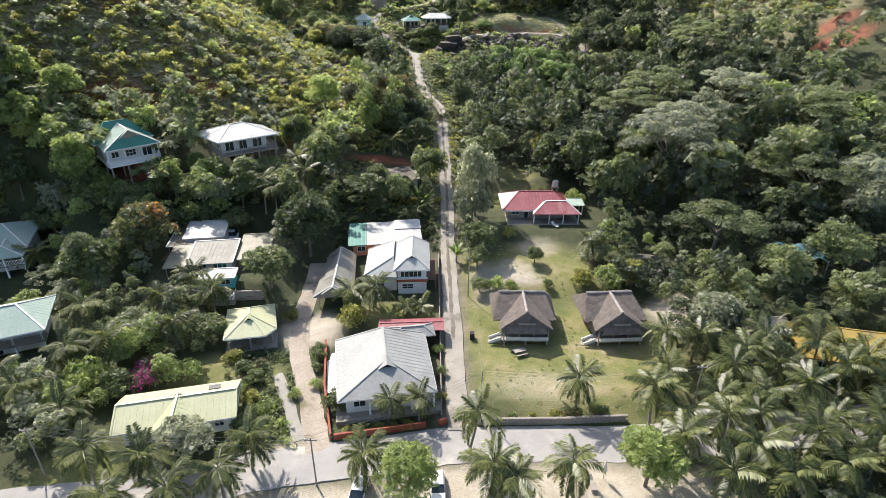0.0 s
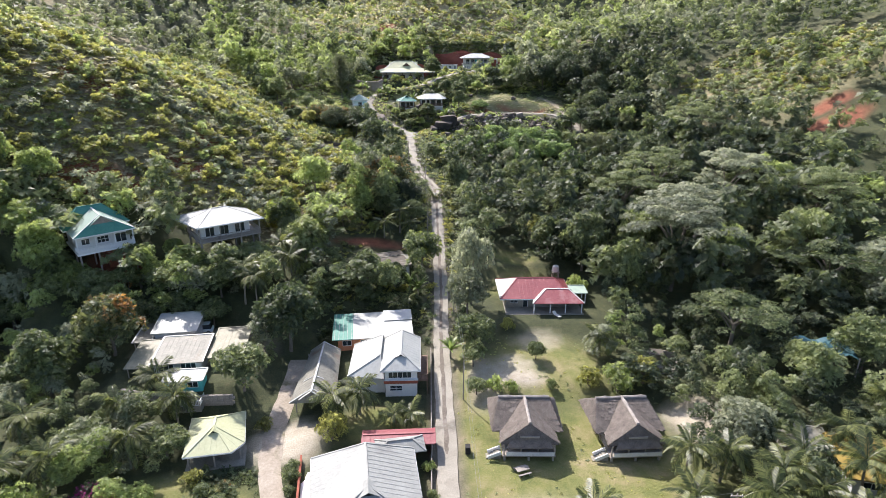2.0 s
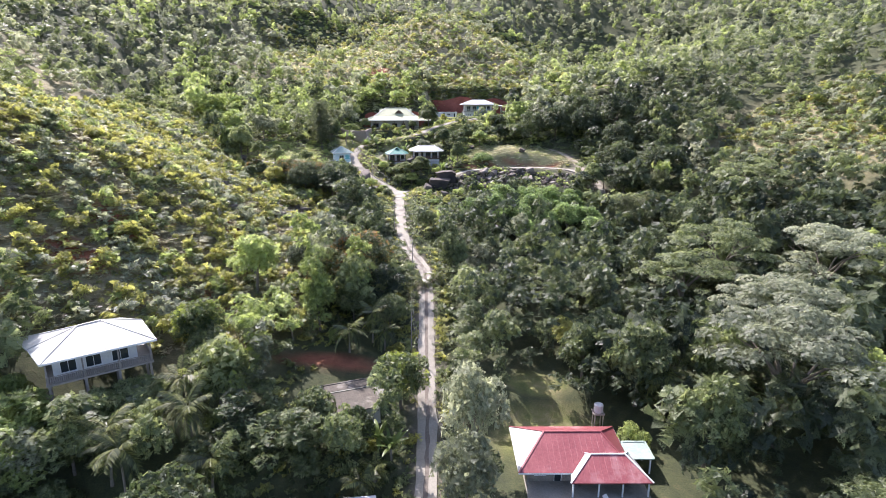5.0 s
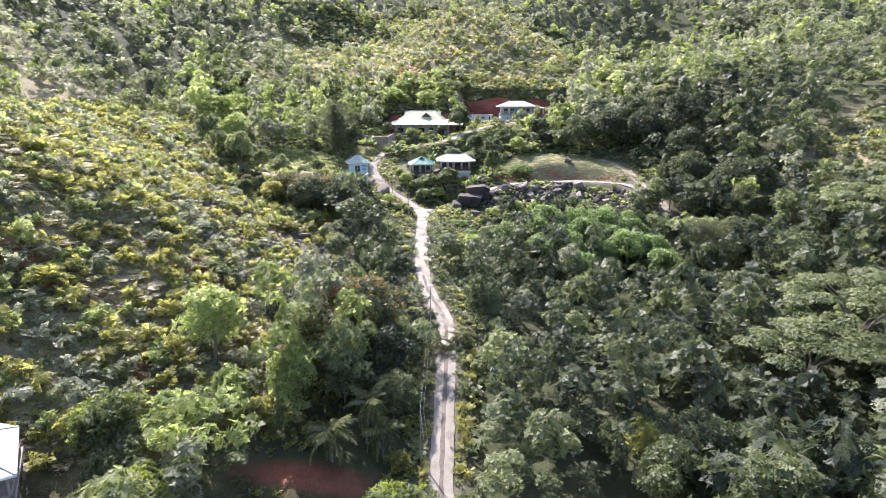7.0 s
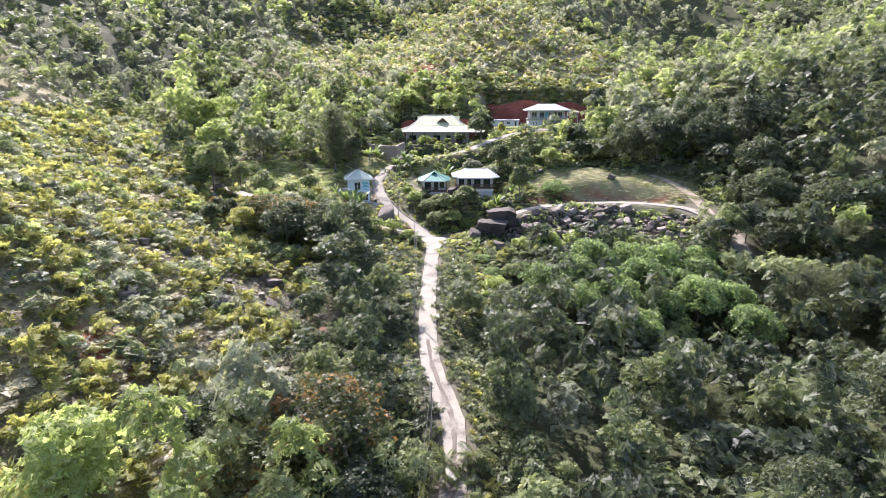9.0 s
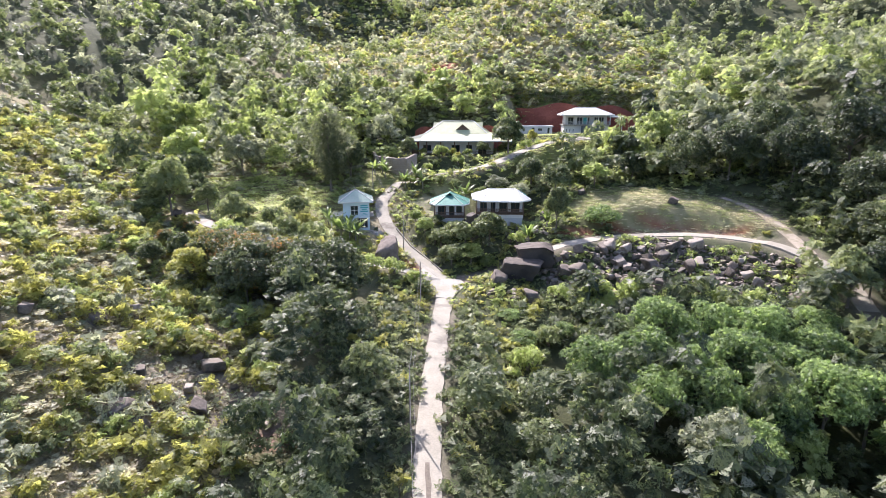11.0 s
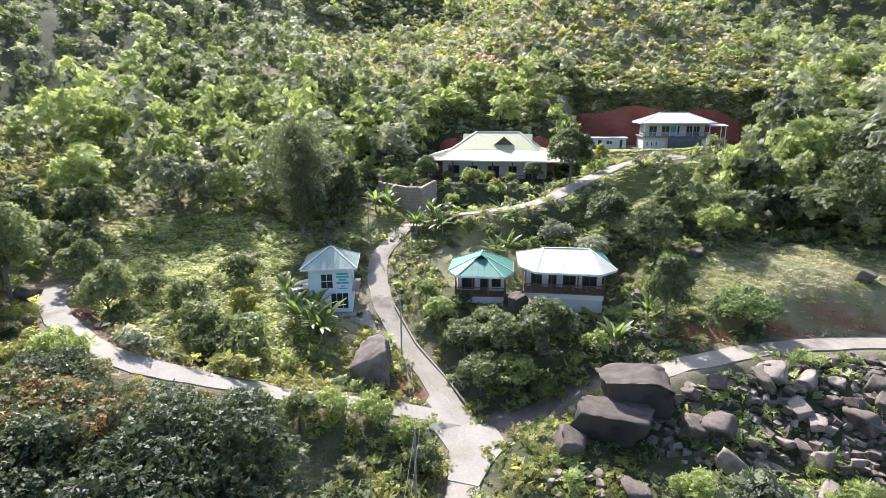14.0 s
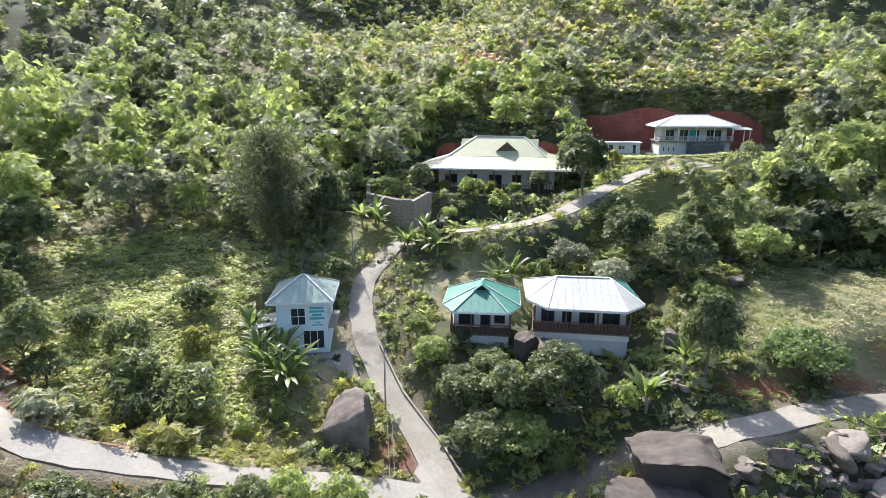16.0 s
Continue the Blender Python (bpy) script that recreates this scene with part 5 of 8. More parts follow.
roof(h, [(-7.5, -4.15), (7.7, -4.15), (7.7, 4.15), (-7.5, 4.15)], [(-3.6, 0), (4.0, 0)], 5.68, 3.0, YELLOW_METAL, CAP_WHITE, name="upper_roof")
gablet(h, 1.6, -3.0, 6.5, 0, 3.4, 1.5, 2.8, YELLOW_METAL, WOOD)
gablet(h, -5.6, -0.2, 6.7, -90, 3.4, 1.6, 3.0, YELLOW_METAL, WOOD)
gablet(h, 6.0, 0.2, 6.7, 90, 3.4, 1.6, 3.0, YELLOW_METAL, WOOD)
walls(h, 18, 10, 0.4, 4.0, WHITE_WALL, [("s", 1, 3, 0.8, 2.3, "window"), ("s", 4.6, 6.2, 0.0, 2.3, "door"), ("s", 8, 10, 0.0, 2.3, "window"), ("s", 11.6, 13, 0.8, 2.3, "window"), ("s", 14.5, 16.5, 0.0, 2.3, "window")], cy=0.8, trim=WOOD)
deck(h, -10.6, 10.8, -6.8, 6.6, 0.4, WOOD, 0.4)
railing(h, [(-10.4, -3.0), (-10.4, -6.6), (10.6, -6.6), (10.6, -3.0)], 0.4, material=WOOD)
posts(h, [(x, -6.4) for x in (-10.2, -6.8, -3.4, 0, 3.4, 6.8, 10.3)], 0.4, 4.0, 0.1, WOOD)
h.matrix_world = h.matrix_world @ Matrix.Diagonal((1.15, 1.1, 1.08, 1))

h = plot_house("house", 20.4, 331.0, 46.4, 4, "two-storey white house under a pale metal hip roof")
roof(h, rect(16.5, 11), [(-3, 0), (3, 0)], 6.0, 2.2, SILVER_METAL, CAP_WHITE, fascia=WHITE_PAINT)
walls(h, 13, 7, 2.9, 6.0, WHITE_WALL, [("s", 0.8, 2.6, 0.0, 2.3, "window"), ("s", 3.6, 5.4, 0.0, 2.3, "window"), ("s", 6.4, 7.6, 0.0, 2.3, "door"), ("s", 9.0, 12.0, 0.0, 2.3, "window")], cy=0.8)
walls(h, 14.0, 8.4, 0, 2.7, WHITE_WALL, [("s", 0.7, 1.1, 0.7, 1.7, "window"), ("s", 1.7, 2.1, 0.7, 1.7, "window"), ("s", 2.7, 3.1, 0.7, 1.7, "window"), ("s", 11.8, 12.2, 0.7, 1.7, "window")], cy=0.2)
part("door", box(bmesh.new(), -0.9, 0.2, -2.86, -2.72, 2.95, 5.1), TEAL_WALL, h, "turquoise painted door")
roof(h, rect(4.6, 4.0, 9.6, 0.4), [(7.3, 2.0), (11.9, 2.0)], 5.2, 0.3, WHITE_METAL, WHITE_METAL, name="side_roof")
posts(h, [(11.6, -1.2), (11.6, 2.0)], -0.3, 5.2, 0.08)
deck(h, -7.4, 7.4, -4.8, 4.4, 2.9, CONCRETE)
railing(h, [(-7.3, -2.6), (-7.3, -4.7), (7.3, -4.7), (7.3, -2.6)], 2.9, material=GREY_WALL)
posts(h, [(x, -4.5) for x in (-7.1, -3.5, 0, 3.5, 7.1)], 2.9, 6.0, 0.1)
part("garage", box(bmesh.new(), -1.6, 4.6, -8.2, -4.1, -0.6, 2.6), SLATE_PAINT, h, "slate-blue garage block below the balcony")
for i in range(7):
    part("slat", box(bmesh.new(), -1.3, 4.3, -8.25, -8.2, 0.1 + i * 0.34, 0.34 + i * 0.34), SLATE_PAINT, h)
h = plot_house("outbuilding", 4.6, 331.0, 46.4, 3, "low white outbuilding with a flat roof on the terrace", "outbuilding")
walls(h, 11, 4, 0, 2.2, WHITE_WALL, [("s", 4.4, 5.4, 0, 1.9, "door"), ("s", 9.4, 10.2, 0.0, 1.9, "door"), ("s", 6.4, 7.8, 0.8, 1.7, "window")])
bm = box(bmesh.new(), -5.8, 5.8, -2.4, 2.2, 2.22, 2.4)
part("roof", bm, WHITE_PAINT, h)

# the earth cutting behind the two upper houses
CUT_EARTH = surface("cut_earth", (0.17, 0.045, 0.03), (0.30, 0.10, 0.065), 0.25, 2.5, 0.95, bump=0.15, stain=(0.12, 0.035, 0.022))


def cutting(name, x0, x1, y, z, high, label):
    bm = bmesh.new()
    nx, nz = int((x1 - x0) / 1.2), 6
    g = []
    for j in range(nz + 1):
        row = []
        for i in range(nx + 1):
            u, v = i / nx, j / nz
            edge = math.sin(math.pi * min(1, max(0, u))) ** 0.16
            hh = high * edge * (0.92 + 0.08 * math.sin(u * 17))
            row.append(bm.verts.new((x0 + u * (x1 - x0), y + v * 2.2 + 0.5 * math.sin(u * 23 + v * 5) + 1.8 * (1 - edge), z - 1 + v * (hh + 1))))
        g.append(row)
    back = [bm.verts.new((v.co.x, v.co.y + 3, v.co.z - 1.0)) for v in g[-1]]
    g.append(back)
    for r0, r1 in zip(g, g[1:]):
        for i in range(nx):
            bm.faces.new((r0[i], r0[i + 1], r1[i + 1], r1[i]))
    return tagged(part(name, bm, CUT_EARTH), label, "earth bank", kind="structure")


cutting("bank_north", -10, 39, 339.3, 46.2, 9.9, "steep bank of raw red earth cut into the hillside")
cutting("bank_west", -34, -4, 317.0, 42.3, 7.8, "raw red earth bank behind the bungalow")


# the concrete remains at the edge of the spur
gz = land_at(-80.0, 230.0)
gp = thing("gate_post_wall", pose(-80.0, 230.0, gz, 0, 0, 30), "unfinished pale concrete wall with square gate posts", "wall")
part("wall", box(bmesh.new(), -4.5, 0.0, -0.12, 0.12, -1.0, 1.7), PALE_CONCRETE, gp)
for gx0 in (-0.1, 2.6):
    part("post", box(bmesh.new(), gx0, gx0 + 0.45, -0.22, 0.22, -1.0, 2.1), PALE_CONCRETE, gp)


# ---- walls along gardens and roads ----
def stone_course(name, pts, high, thick, material, label, size=0.55, cap=None):
    """A wall laid from separate stones, in courses along a line."""
    root = thing(name, Matrix.Identity(4), label, "wall")
    rng = random.Random(len(name) * 7 + len(pts))
    core = bmesh.new()
    for (x0, y0, z0), (x1, y1, z1) in zip(pts, pts[1:]):
        beam(core, (x0, y0, z0 - 0.6), (x1, y1, z1 - 0.6), thick * 0.8, high + 0.55)
    part("core", core, material, root)
    if size:
        kinds = []
        for k in range(5):
            sb = bmesh.new()
            bmesh.ops.create_cube(sb, size=1.0)
            bmesh.ops.bevel(sb, geom=sb.edges[:], offset=0.16, segments=1, affect="EDGES")
            for v in sb.verts:
                v.co += Vector([rng.uniform(-0.05, 0.05) for _ in range(3)])
            me = bpy.data.meshes.new("stone")
            sb.to_mesh(me)
            sb.free()
            me.materials.append(material)
            kinds.append(me)
        count = 0
        for (x0, y0, z0), (x1, y1, z1) in zip(pts, pts[1:]):
            length = math.hypot(x1 - x0, y1 - y0)
            turn = math.degrees(math.atan2(y1 - y0, x1 - x0))
            rows = max(1, round(high / (size * 0.62)))
            for r in range(rows):
                s = rng.uniform(0, size)
                while s < length and count < 290:
                    w = size * rng.uniform(0.7, 1.3)
                    u = min(1, (s + w / 2) / length)
                    st = new("stone", rng.choice(kinds))
                    st.matrix_world = pose(x0 + (x1 - x0) * u, y0 + (y1 - y0) * u, z0 + (z1 - z0) * u + (r + 0.5) * high / rows, rng.uniform(-4, 4), rng.uniform(-4, 4), turn) @ Matrix.Diagonal((w * 0.97, thick * rng.uniform(1.0, 1.12), high / rows * 0.97, 1))
                    st.parent = root
                    s += w
                    count += 1
    if cap:
        cb = bmesh.new()
        for (x0, y0, z0), (x1, y1, z1) in zip(pts, pts[1:]):
            beam(cb, (x0, y0, z0 + high), (x1, y1, z1 + high), thick * 1.25, 0.1)
        part("coping", cb, cap, root)
    return root


stone_course("garden_wall", [(4.5, 55.6, 2.4), (7, 55.7, 2.4), (15.5, 55.8, 2.4), (24, 56.3, 2.4)], 1.1, 0.4, STONE_WALL, "low grey stone wall between the lawn and the road", 0.6)
stone_course("retaining_wall", [(-40.5, 297, 39.0), (-37.4, 288.0, 38.6), (-31, 284, 38.4), (-27.6, 282.6, 38.7), (-26.4, 285.5, 39.4)], 4.0, 0.7, TAN_STONE, "tall curved tan dry-stone retaining wall below the bungalow", 0.9)
for pts in ([(-13.8, 53.0, 2.4), (-2.2, 55.2, 2.4)], [(-14.2, 53.0, 2.4), (-16.6, 62, 2.9), (-18.2, 72, 3.3)], [(-0.6, 55.4, 2.5), (0.5, 55.8, 2.5)]):
    stone_course("garden_wall", pts, 0.85, 0.22, RED_WALL, "low rust-red rendered garden wall", 0, RED_WALL)
stone_course("garden_wall", [(-0.2, 56.4, 2.6), (-0.5, 76, 3.5), (-0.9, 98, 5.3)], 0.9, 0.2, STONE_WALL, "dark weathered block wall along the lane", 0)
stone_course("terrace_wall", [(-48, 83, 6.0), (-40, 81.5, 5.6), (-31, 82.6, 5.2)], 1.6, 0.4, STONE_WALL, "grey terrace wall below the workshops", 0.7)
stone_course("kerb", [(-40, 43.2, 2.0), (-33, 47.6, 2.2), (-27.5, 49.6, 2.25), (-22.5, 51.6, 2.3)], 0.3, 0.3, PALE_CONCRETE, "pale concrete kerb at the road bend", 0)
stone_course("kerb", [(-12.4, 241.2, 25.1), (-15.5, 245, 26), (-20.5, 250, 27.8), (-25, 256, 30.2)], 0.35, 0.22, CONCRETE, "concrete kerb along the climbing lane", 0)


# ---- plants ----
def unit(v):
    return v / np.maximum(np.linalg.norm(v, axis=-1, keepdims=True), 1e-9)


def leaf_quads(p, nrm, length, width, rng):
    """Leaf sprays: a drooping blade at each place, lying across its normal."""
    k = len(p)
    u = unit(np.cross(nrm, rng.normal(size=(k, 3))))
    v = np.cross(nrm, u)
    length, width = np.asarray(length).reshape(-1, 1), np.asarray(width).reshape(-1, 1)
    bend = nrm * length * 0.18
    return np.stack([p - u * length / 2 - v * width / 2, p - u * length / 2 + v * width / 2, p + u * length / 2 - bend], 1).reshape(-1, 3)


def crown_verts(rng, lumps, count, size, up=0.55, spread=0.75, low=-0.35):
    """Sprays over the outsides of lumps (x, y, z, rx, rz)."""
    lumps = np.array(lumps)
    share = lumps[:, 3] ** 2
    pick = rng.choice(len(lumps), count, p=share / share.sum())
    d = unit(rng.normal(size=(count, 3)))
    d[:, 2] = np.where(d[:, 2] < low, -d[:, 2], d[:, 2])
    r = rng.uniform(0.72, 1.06, (count, 1)) ** 0.7
    q = lumps[pick]
    p = q[:, :3] + d * r * np.stack([q[:, 3], q[:, 3], q[:, 4]], 1)
    nrm = unit(d + np.array([0, 0, up]) + spread * rng.normal(size=(count, 3)))
    s = size * rng.uniform(0.6, 1.35, count)
    return leaf_quads(p, nrm, s, s * rng.uniform(0.6, 0.95, count), rng)


def verts_mesh(name, verts, material):
    me = bpy.data.meshes.new(name)
    fill_mesh(me, verts, np.arange(len(verts)).reshape(-1, 3))
    me.materials.append(material)
    return me


def round_lumps(rng, radius, height, base, count=14, flat=0.8, grain=1.0):
    """Lumps of a broad crown: bigger ones low in the middle, small ones round and above."""
    out = [(0, 0, base + height * 0.45, radius * 0.62, height * 0.42)]
    for i in range(count):
        a, e = i * 2.4 + rng.uniform(-0.4, 0.4), rng.uniform(-0.25, 1.0)
        rr = radius * 0.66 * math.sqrt(max(0.05, 1 - max(e, 0) ** 2 * 0.9)) * rng.uniform(0.75, 1.1)
        s = radius * rng.uniform(0.26, 0.44) * grain
        out.append((rr * math.cos(a), rr * math.sin(a), base + height * (0.42 + 0.42 * e), s, s * flat))
    return out


def trunk_mesh(rng, name, height, radius, limbs, spread, material, lean=0.3):
    bm = bmesh.new()
    top = Vector((rng.uniform(-lean, lean), rng.uniform(-lean, lean), height))
    tube(bm, [(0, 0, -0.6), (0, 0, 0.1), top * 0.5, top], [radius * 1.5, radius * 1.1, radius * 0.9, radius * 0.6], 7)
    for i in range(limbs):
        a = i * 6.283 / limbs + rng.uniform(-0.4, 0.4)
        s = top * rng.uniform(0.6, 0.98)
        e = Vector((math.cos(a) * spread, math.sin(a) * spread, height + spread * rng.uniform(0.3, 0.8)))
        tube(bm, [s, s.lerp(e, 0.5) + Vector((0, 0, 0.15 * spread)), e], [radius * 0.5, radius * 0.32, radius * 0.1], 5)
    me = bpy.data.meshes.new(name)
    bm.to_mesh(me)
    bm.free()
    me.materials.append(material)
    return me


def broad_kind(seed, material, radius=4.0, height=6.0, base=1.6, count=1150, size=0.72, limbs=5, lumps=15, flat=0.8, grain=1.0, **more):
    rng = np.random.default_rng(seed)
    ls = round_lumps(rng, radius, height, base, lumps, flat, grain)
    return (trunk_mesh(rng, "trunk", base + height * 0.3, 0.2, limbs, radius * 0.5, BARK), verts_mesh("crown", crown_verts(rng, ls, count, size, **more), material))


def umbrella_kind(seed, material, radius=8.0, high=12.0, count=2600):
    """A rain tree: flat layered plates of fine leaves on spreading limbs."""
    rng = np.random.default_rng(seed)
    ls = []
    for i in range(46):
        r, a = radius * math.sqrt(rng.uniform(0.0, 1.0)), rng.uniform(0, 6.283)
        z = high - 0.045 * r * r + rng.uniform(-2.6, 0.5)
        s = rng.uniform(1.1, 2.3)
        ls.append((r * math.cos(a), r * math.sin(a), z, s, s * 0.3))
    return (trunk_mesh(rng, "trunk", high * 0.55, 0.4, 8, radius * 0.7, BARK), verts_mesh("crown", crown_verts(rng, ls, count, 0.5, up=1.3, spread=0.5, low=-0.1), material))


def needle_kind(seed, material, high=13.0, radius=3.0, branches=110, sprays=62):
    """A casuarina: rising branches hung with fine drooping sprays."""
    rng = np.random.default_rng(seed)
    P, N = [], []
    for i in range(branches):
        t = 0.14 + 0.84 * (i + rng.uniform(0, 1)) / branches
        a = i * 2.4 + rng.uniform(-0.5, 0.5)
        reach = radius * np.interp(t, [0.1, 0.35, 0.6, 0.85, 1.0], [0.55, 1.0, 0.9, 0.55, 0.15]) * rng.uniform(0.55, 1.15)
        u = rng.uniform(0.1, 1.0, sprays) ** 0.8
        rise = reach * (0.75 * u + 0.25 * u * u)
        wide = 0.16 + 0.30 * u
        jit = rng.normal(size=(sprays, 3)) * wide[:, None]
        P.append(np.stack([np.cos(a) * reach * u, np.sin(a) * reach * u, t * high * 0.88 + rise], 1) + jit)
        N.append(np.stack([np.cos(a) + 0 * u, np.sin(a) + 0 * u, 0.5 + 0 * u], 1))
    p, nrm = np.concatenate(P), np.concatenate(N)
    nrm = unit(nrm + 0.9 * rng.normal(size=nrm.shape))
    s = rng.uniform(0.5, 1.0, len(p))
    return (trunk_mesh(rng, "trunk", high * 0.9, 0.2, 12, radius * 0.4, BARK), verts_mesh("crown", leaf_quads(p, nrm, s * 1.1, s * 0.16, rng), material))


def frond_mesh(seed, length, droop, leaflets, leaf, material, wide=0.16):
    rng = np.random.default_rng(seed)
    V, F = [], []

    def spine(t):
        return np.array([length * (t - 0.10 * t * t), 0, length * (0.42 * t - droop * t * t)])
    for i in range(leaflets):
        t = 0.12 + 0.88 * (i + 0.5) / leaflets
        o = spine(t)
        ll = leaf * (0.55 + 0.9 * math.sin(math.pi * min(1, 0.15 + 0.8 * t))) * rng.uniform(0.85, 1.1)
        for s in (-1, 1):
            tip = o + np.array([ll * 0.55, s * ll * 0.75, -ll * rng.uniform(0.25, 0.6)])
            midp = o + (tip - o) * 0.5 + np.array([0, 0, ll * 0.12])
            side = np.array([wide * 0.5, -s * wide * 0.2, 0])
            b = len(V)
            V += [o - side * 0.4, midp - side, tip, midp + side]
            F.append((b, b + 1, b + 2, b + 3))
    for i in range(6):
        p, q = spine(i / 6), spine((i + 1) / 6)
        b, w = len(V), 0.07 * (1 - i / 8)
        V += [p + np.array([0, w, 0]), p - np.array([0, w, 0]), q - np.array([0, w * 0.8, 0]), q + np.array([0, w * 0.8, 0])]
        F.append((b, b + 1, b + 2, b + 3))
    me = bpy.data.meshes.new("frond")
    fill_mesh(me, np.array(V), np.array(F))
    me.materials.append(material)
    return me


FRONDS = [frond_mesh(s, 3.7, d, 26, 0.85, LEAF_FROND, 0.13) for s, d in ((1, 0.42), (2, 0.72), (3, 1.0))]


def palm(x, y, top, label, fronds=18, scale=1.0, group="coconut palms"):
    """A coconut palm whose crown stands at height top."""
    rng = random.Random(round(x * 13 + y * 7))
    z = land_at(x, y)
    high = max(1.5, top - z)
    root = thing("palm_tree", pose(x, y, z, 0, 0, rng.uniform(0, 360)), label, "palm tree", group)
    bm = bmesh.new()
    lean = Vector((rng.uniform(-0.6, 0.6), rng.uniform(-0.6, 0.6), 0)) * min(1, high / 6)
    pts = [Vector((0, 0, -0.5)) - lean, Vector((0, 0, high * 0.15)) - lean * 0.9, Vector((0, 0, high * 0.55)) - lean * 0.25, Vector((0, 0, high))]
    tube(bm, pts, [0.24, 0.17, 0.14, 0.13], 8)
    part("trunk", bm, PALM_BARK, root)
    for i in range(fronds):
        f = new("frond", FRONDS[0 if i % 3 == 0 else 1 if i % 3 == 1 else 2])
        pitch = rng.uniform(-50, 2) if i % 3 == 0 else rng.uniform(-22, 20) if i % 3 == 1 else rng.uniform(2, 40)
        f.matrix_basis = pose(0, 0, high, 0, pitch, i * 137.5 + rng.uniform(-15, 15)) @ Matrix.Scale(scale * rng.uniform(0.8, 1.12), 4)
        f.parent = root
    return root


def banana(x, y, label="clump of broad-leaved green banana plants", scale=1.0, leaves=9):
    rng = random.Random(round(x * 5 + y * 11))
    root = thing("banana_plant", pose(x, y, land_at(x, y), 0, 0, rng.uniform(0, 360)), label, "banana plant", "banana plants")
    bm = bmesh.new()
    tube(bm, [(0, 0, -0.3), (0, 0, 1.0), (0, 0, 1.9)], [0.18, 0.14, 0.08], 7)
    part("stem", bm, PALM_BARK, root)
    for i in range(leaves):
        f = new("leaf", BANANA_LEAVES[i % 2])
        f.matrix_basis = pose(0, 0, 1.6, 0, rng.uniform(-58, -2), i * 137.5) @ Matrix.Scale(scale * rng.uniform(0.85, 1.25), 4)
        f.parent = root


def banana_leaf(seed, droop):
    V, F = [], []
    k = 7
    for i in range(k + 1):
        t = i / k
        w = 0.23 * math.sin(math.pi * (0.08 + 0.9 * t)) ** 0.7
        x, z = 2.4 * t, 2.4 * (0.6 * t - droop * t * t)
        V += [(x, -w, z - w * 0.25), (x, 0, z), (x, w, z - w * 0.25)]
    for i in range(k):
        b = 3 * i
        F += [(b, b + 1, b + 4, b + 3), (b + 1, b + 2, b + 5, b + 4)]
    me = bpy.data.meshes.new("leaf")
    fill_mesh(me, np.array(V, float), np.array(F))
    me.materials.append(LEAF_BANANA)
    return me


BANANA_LEAVES = [banana_leaf(0, 0.42), banana_leaf(1, 0.68)]

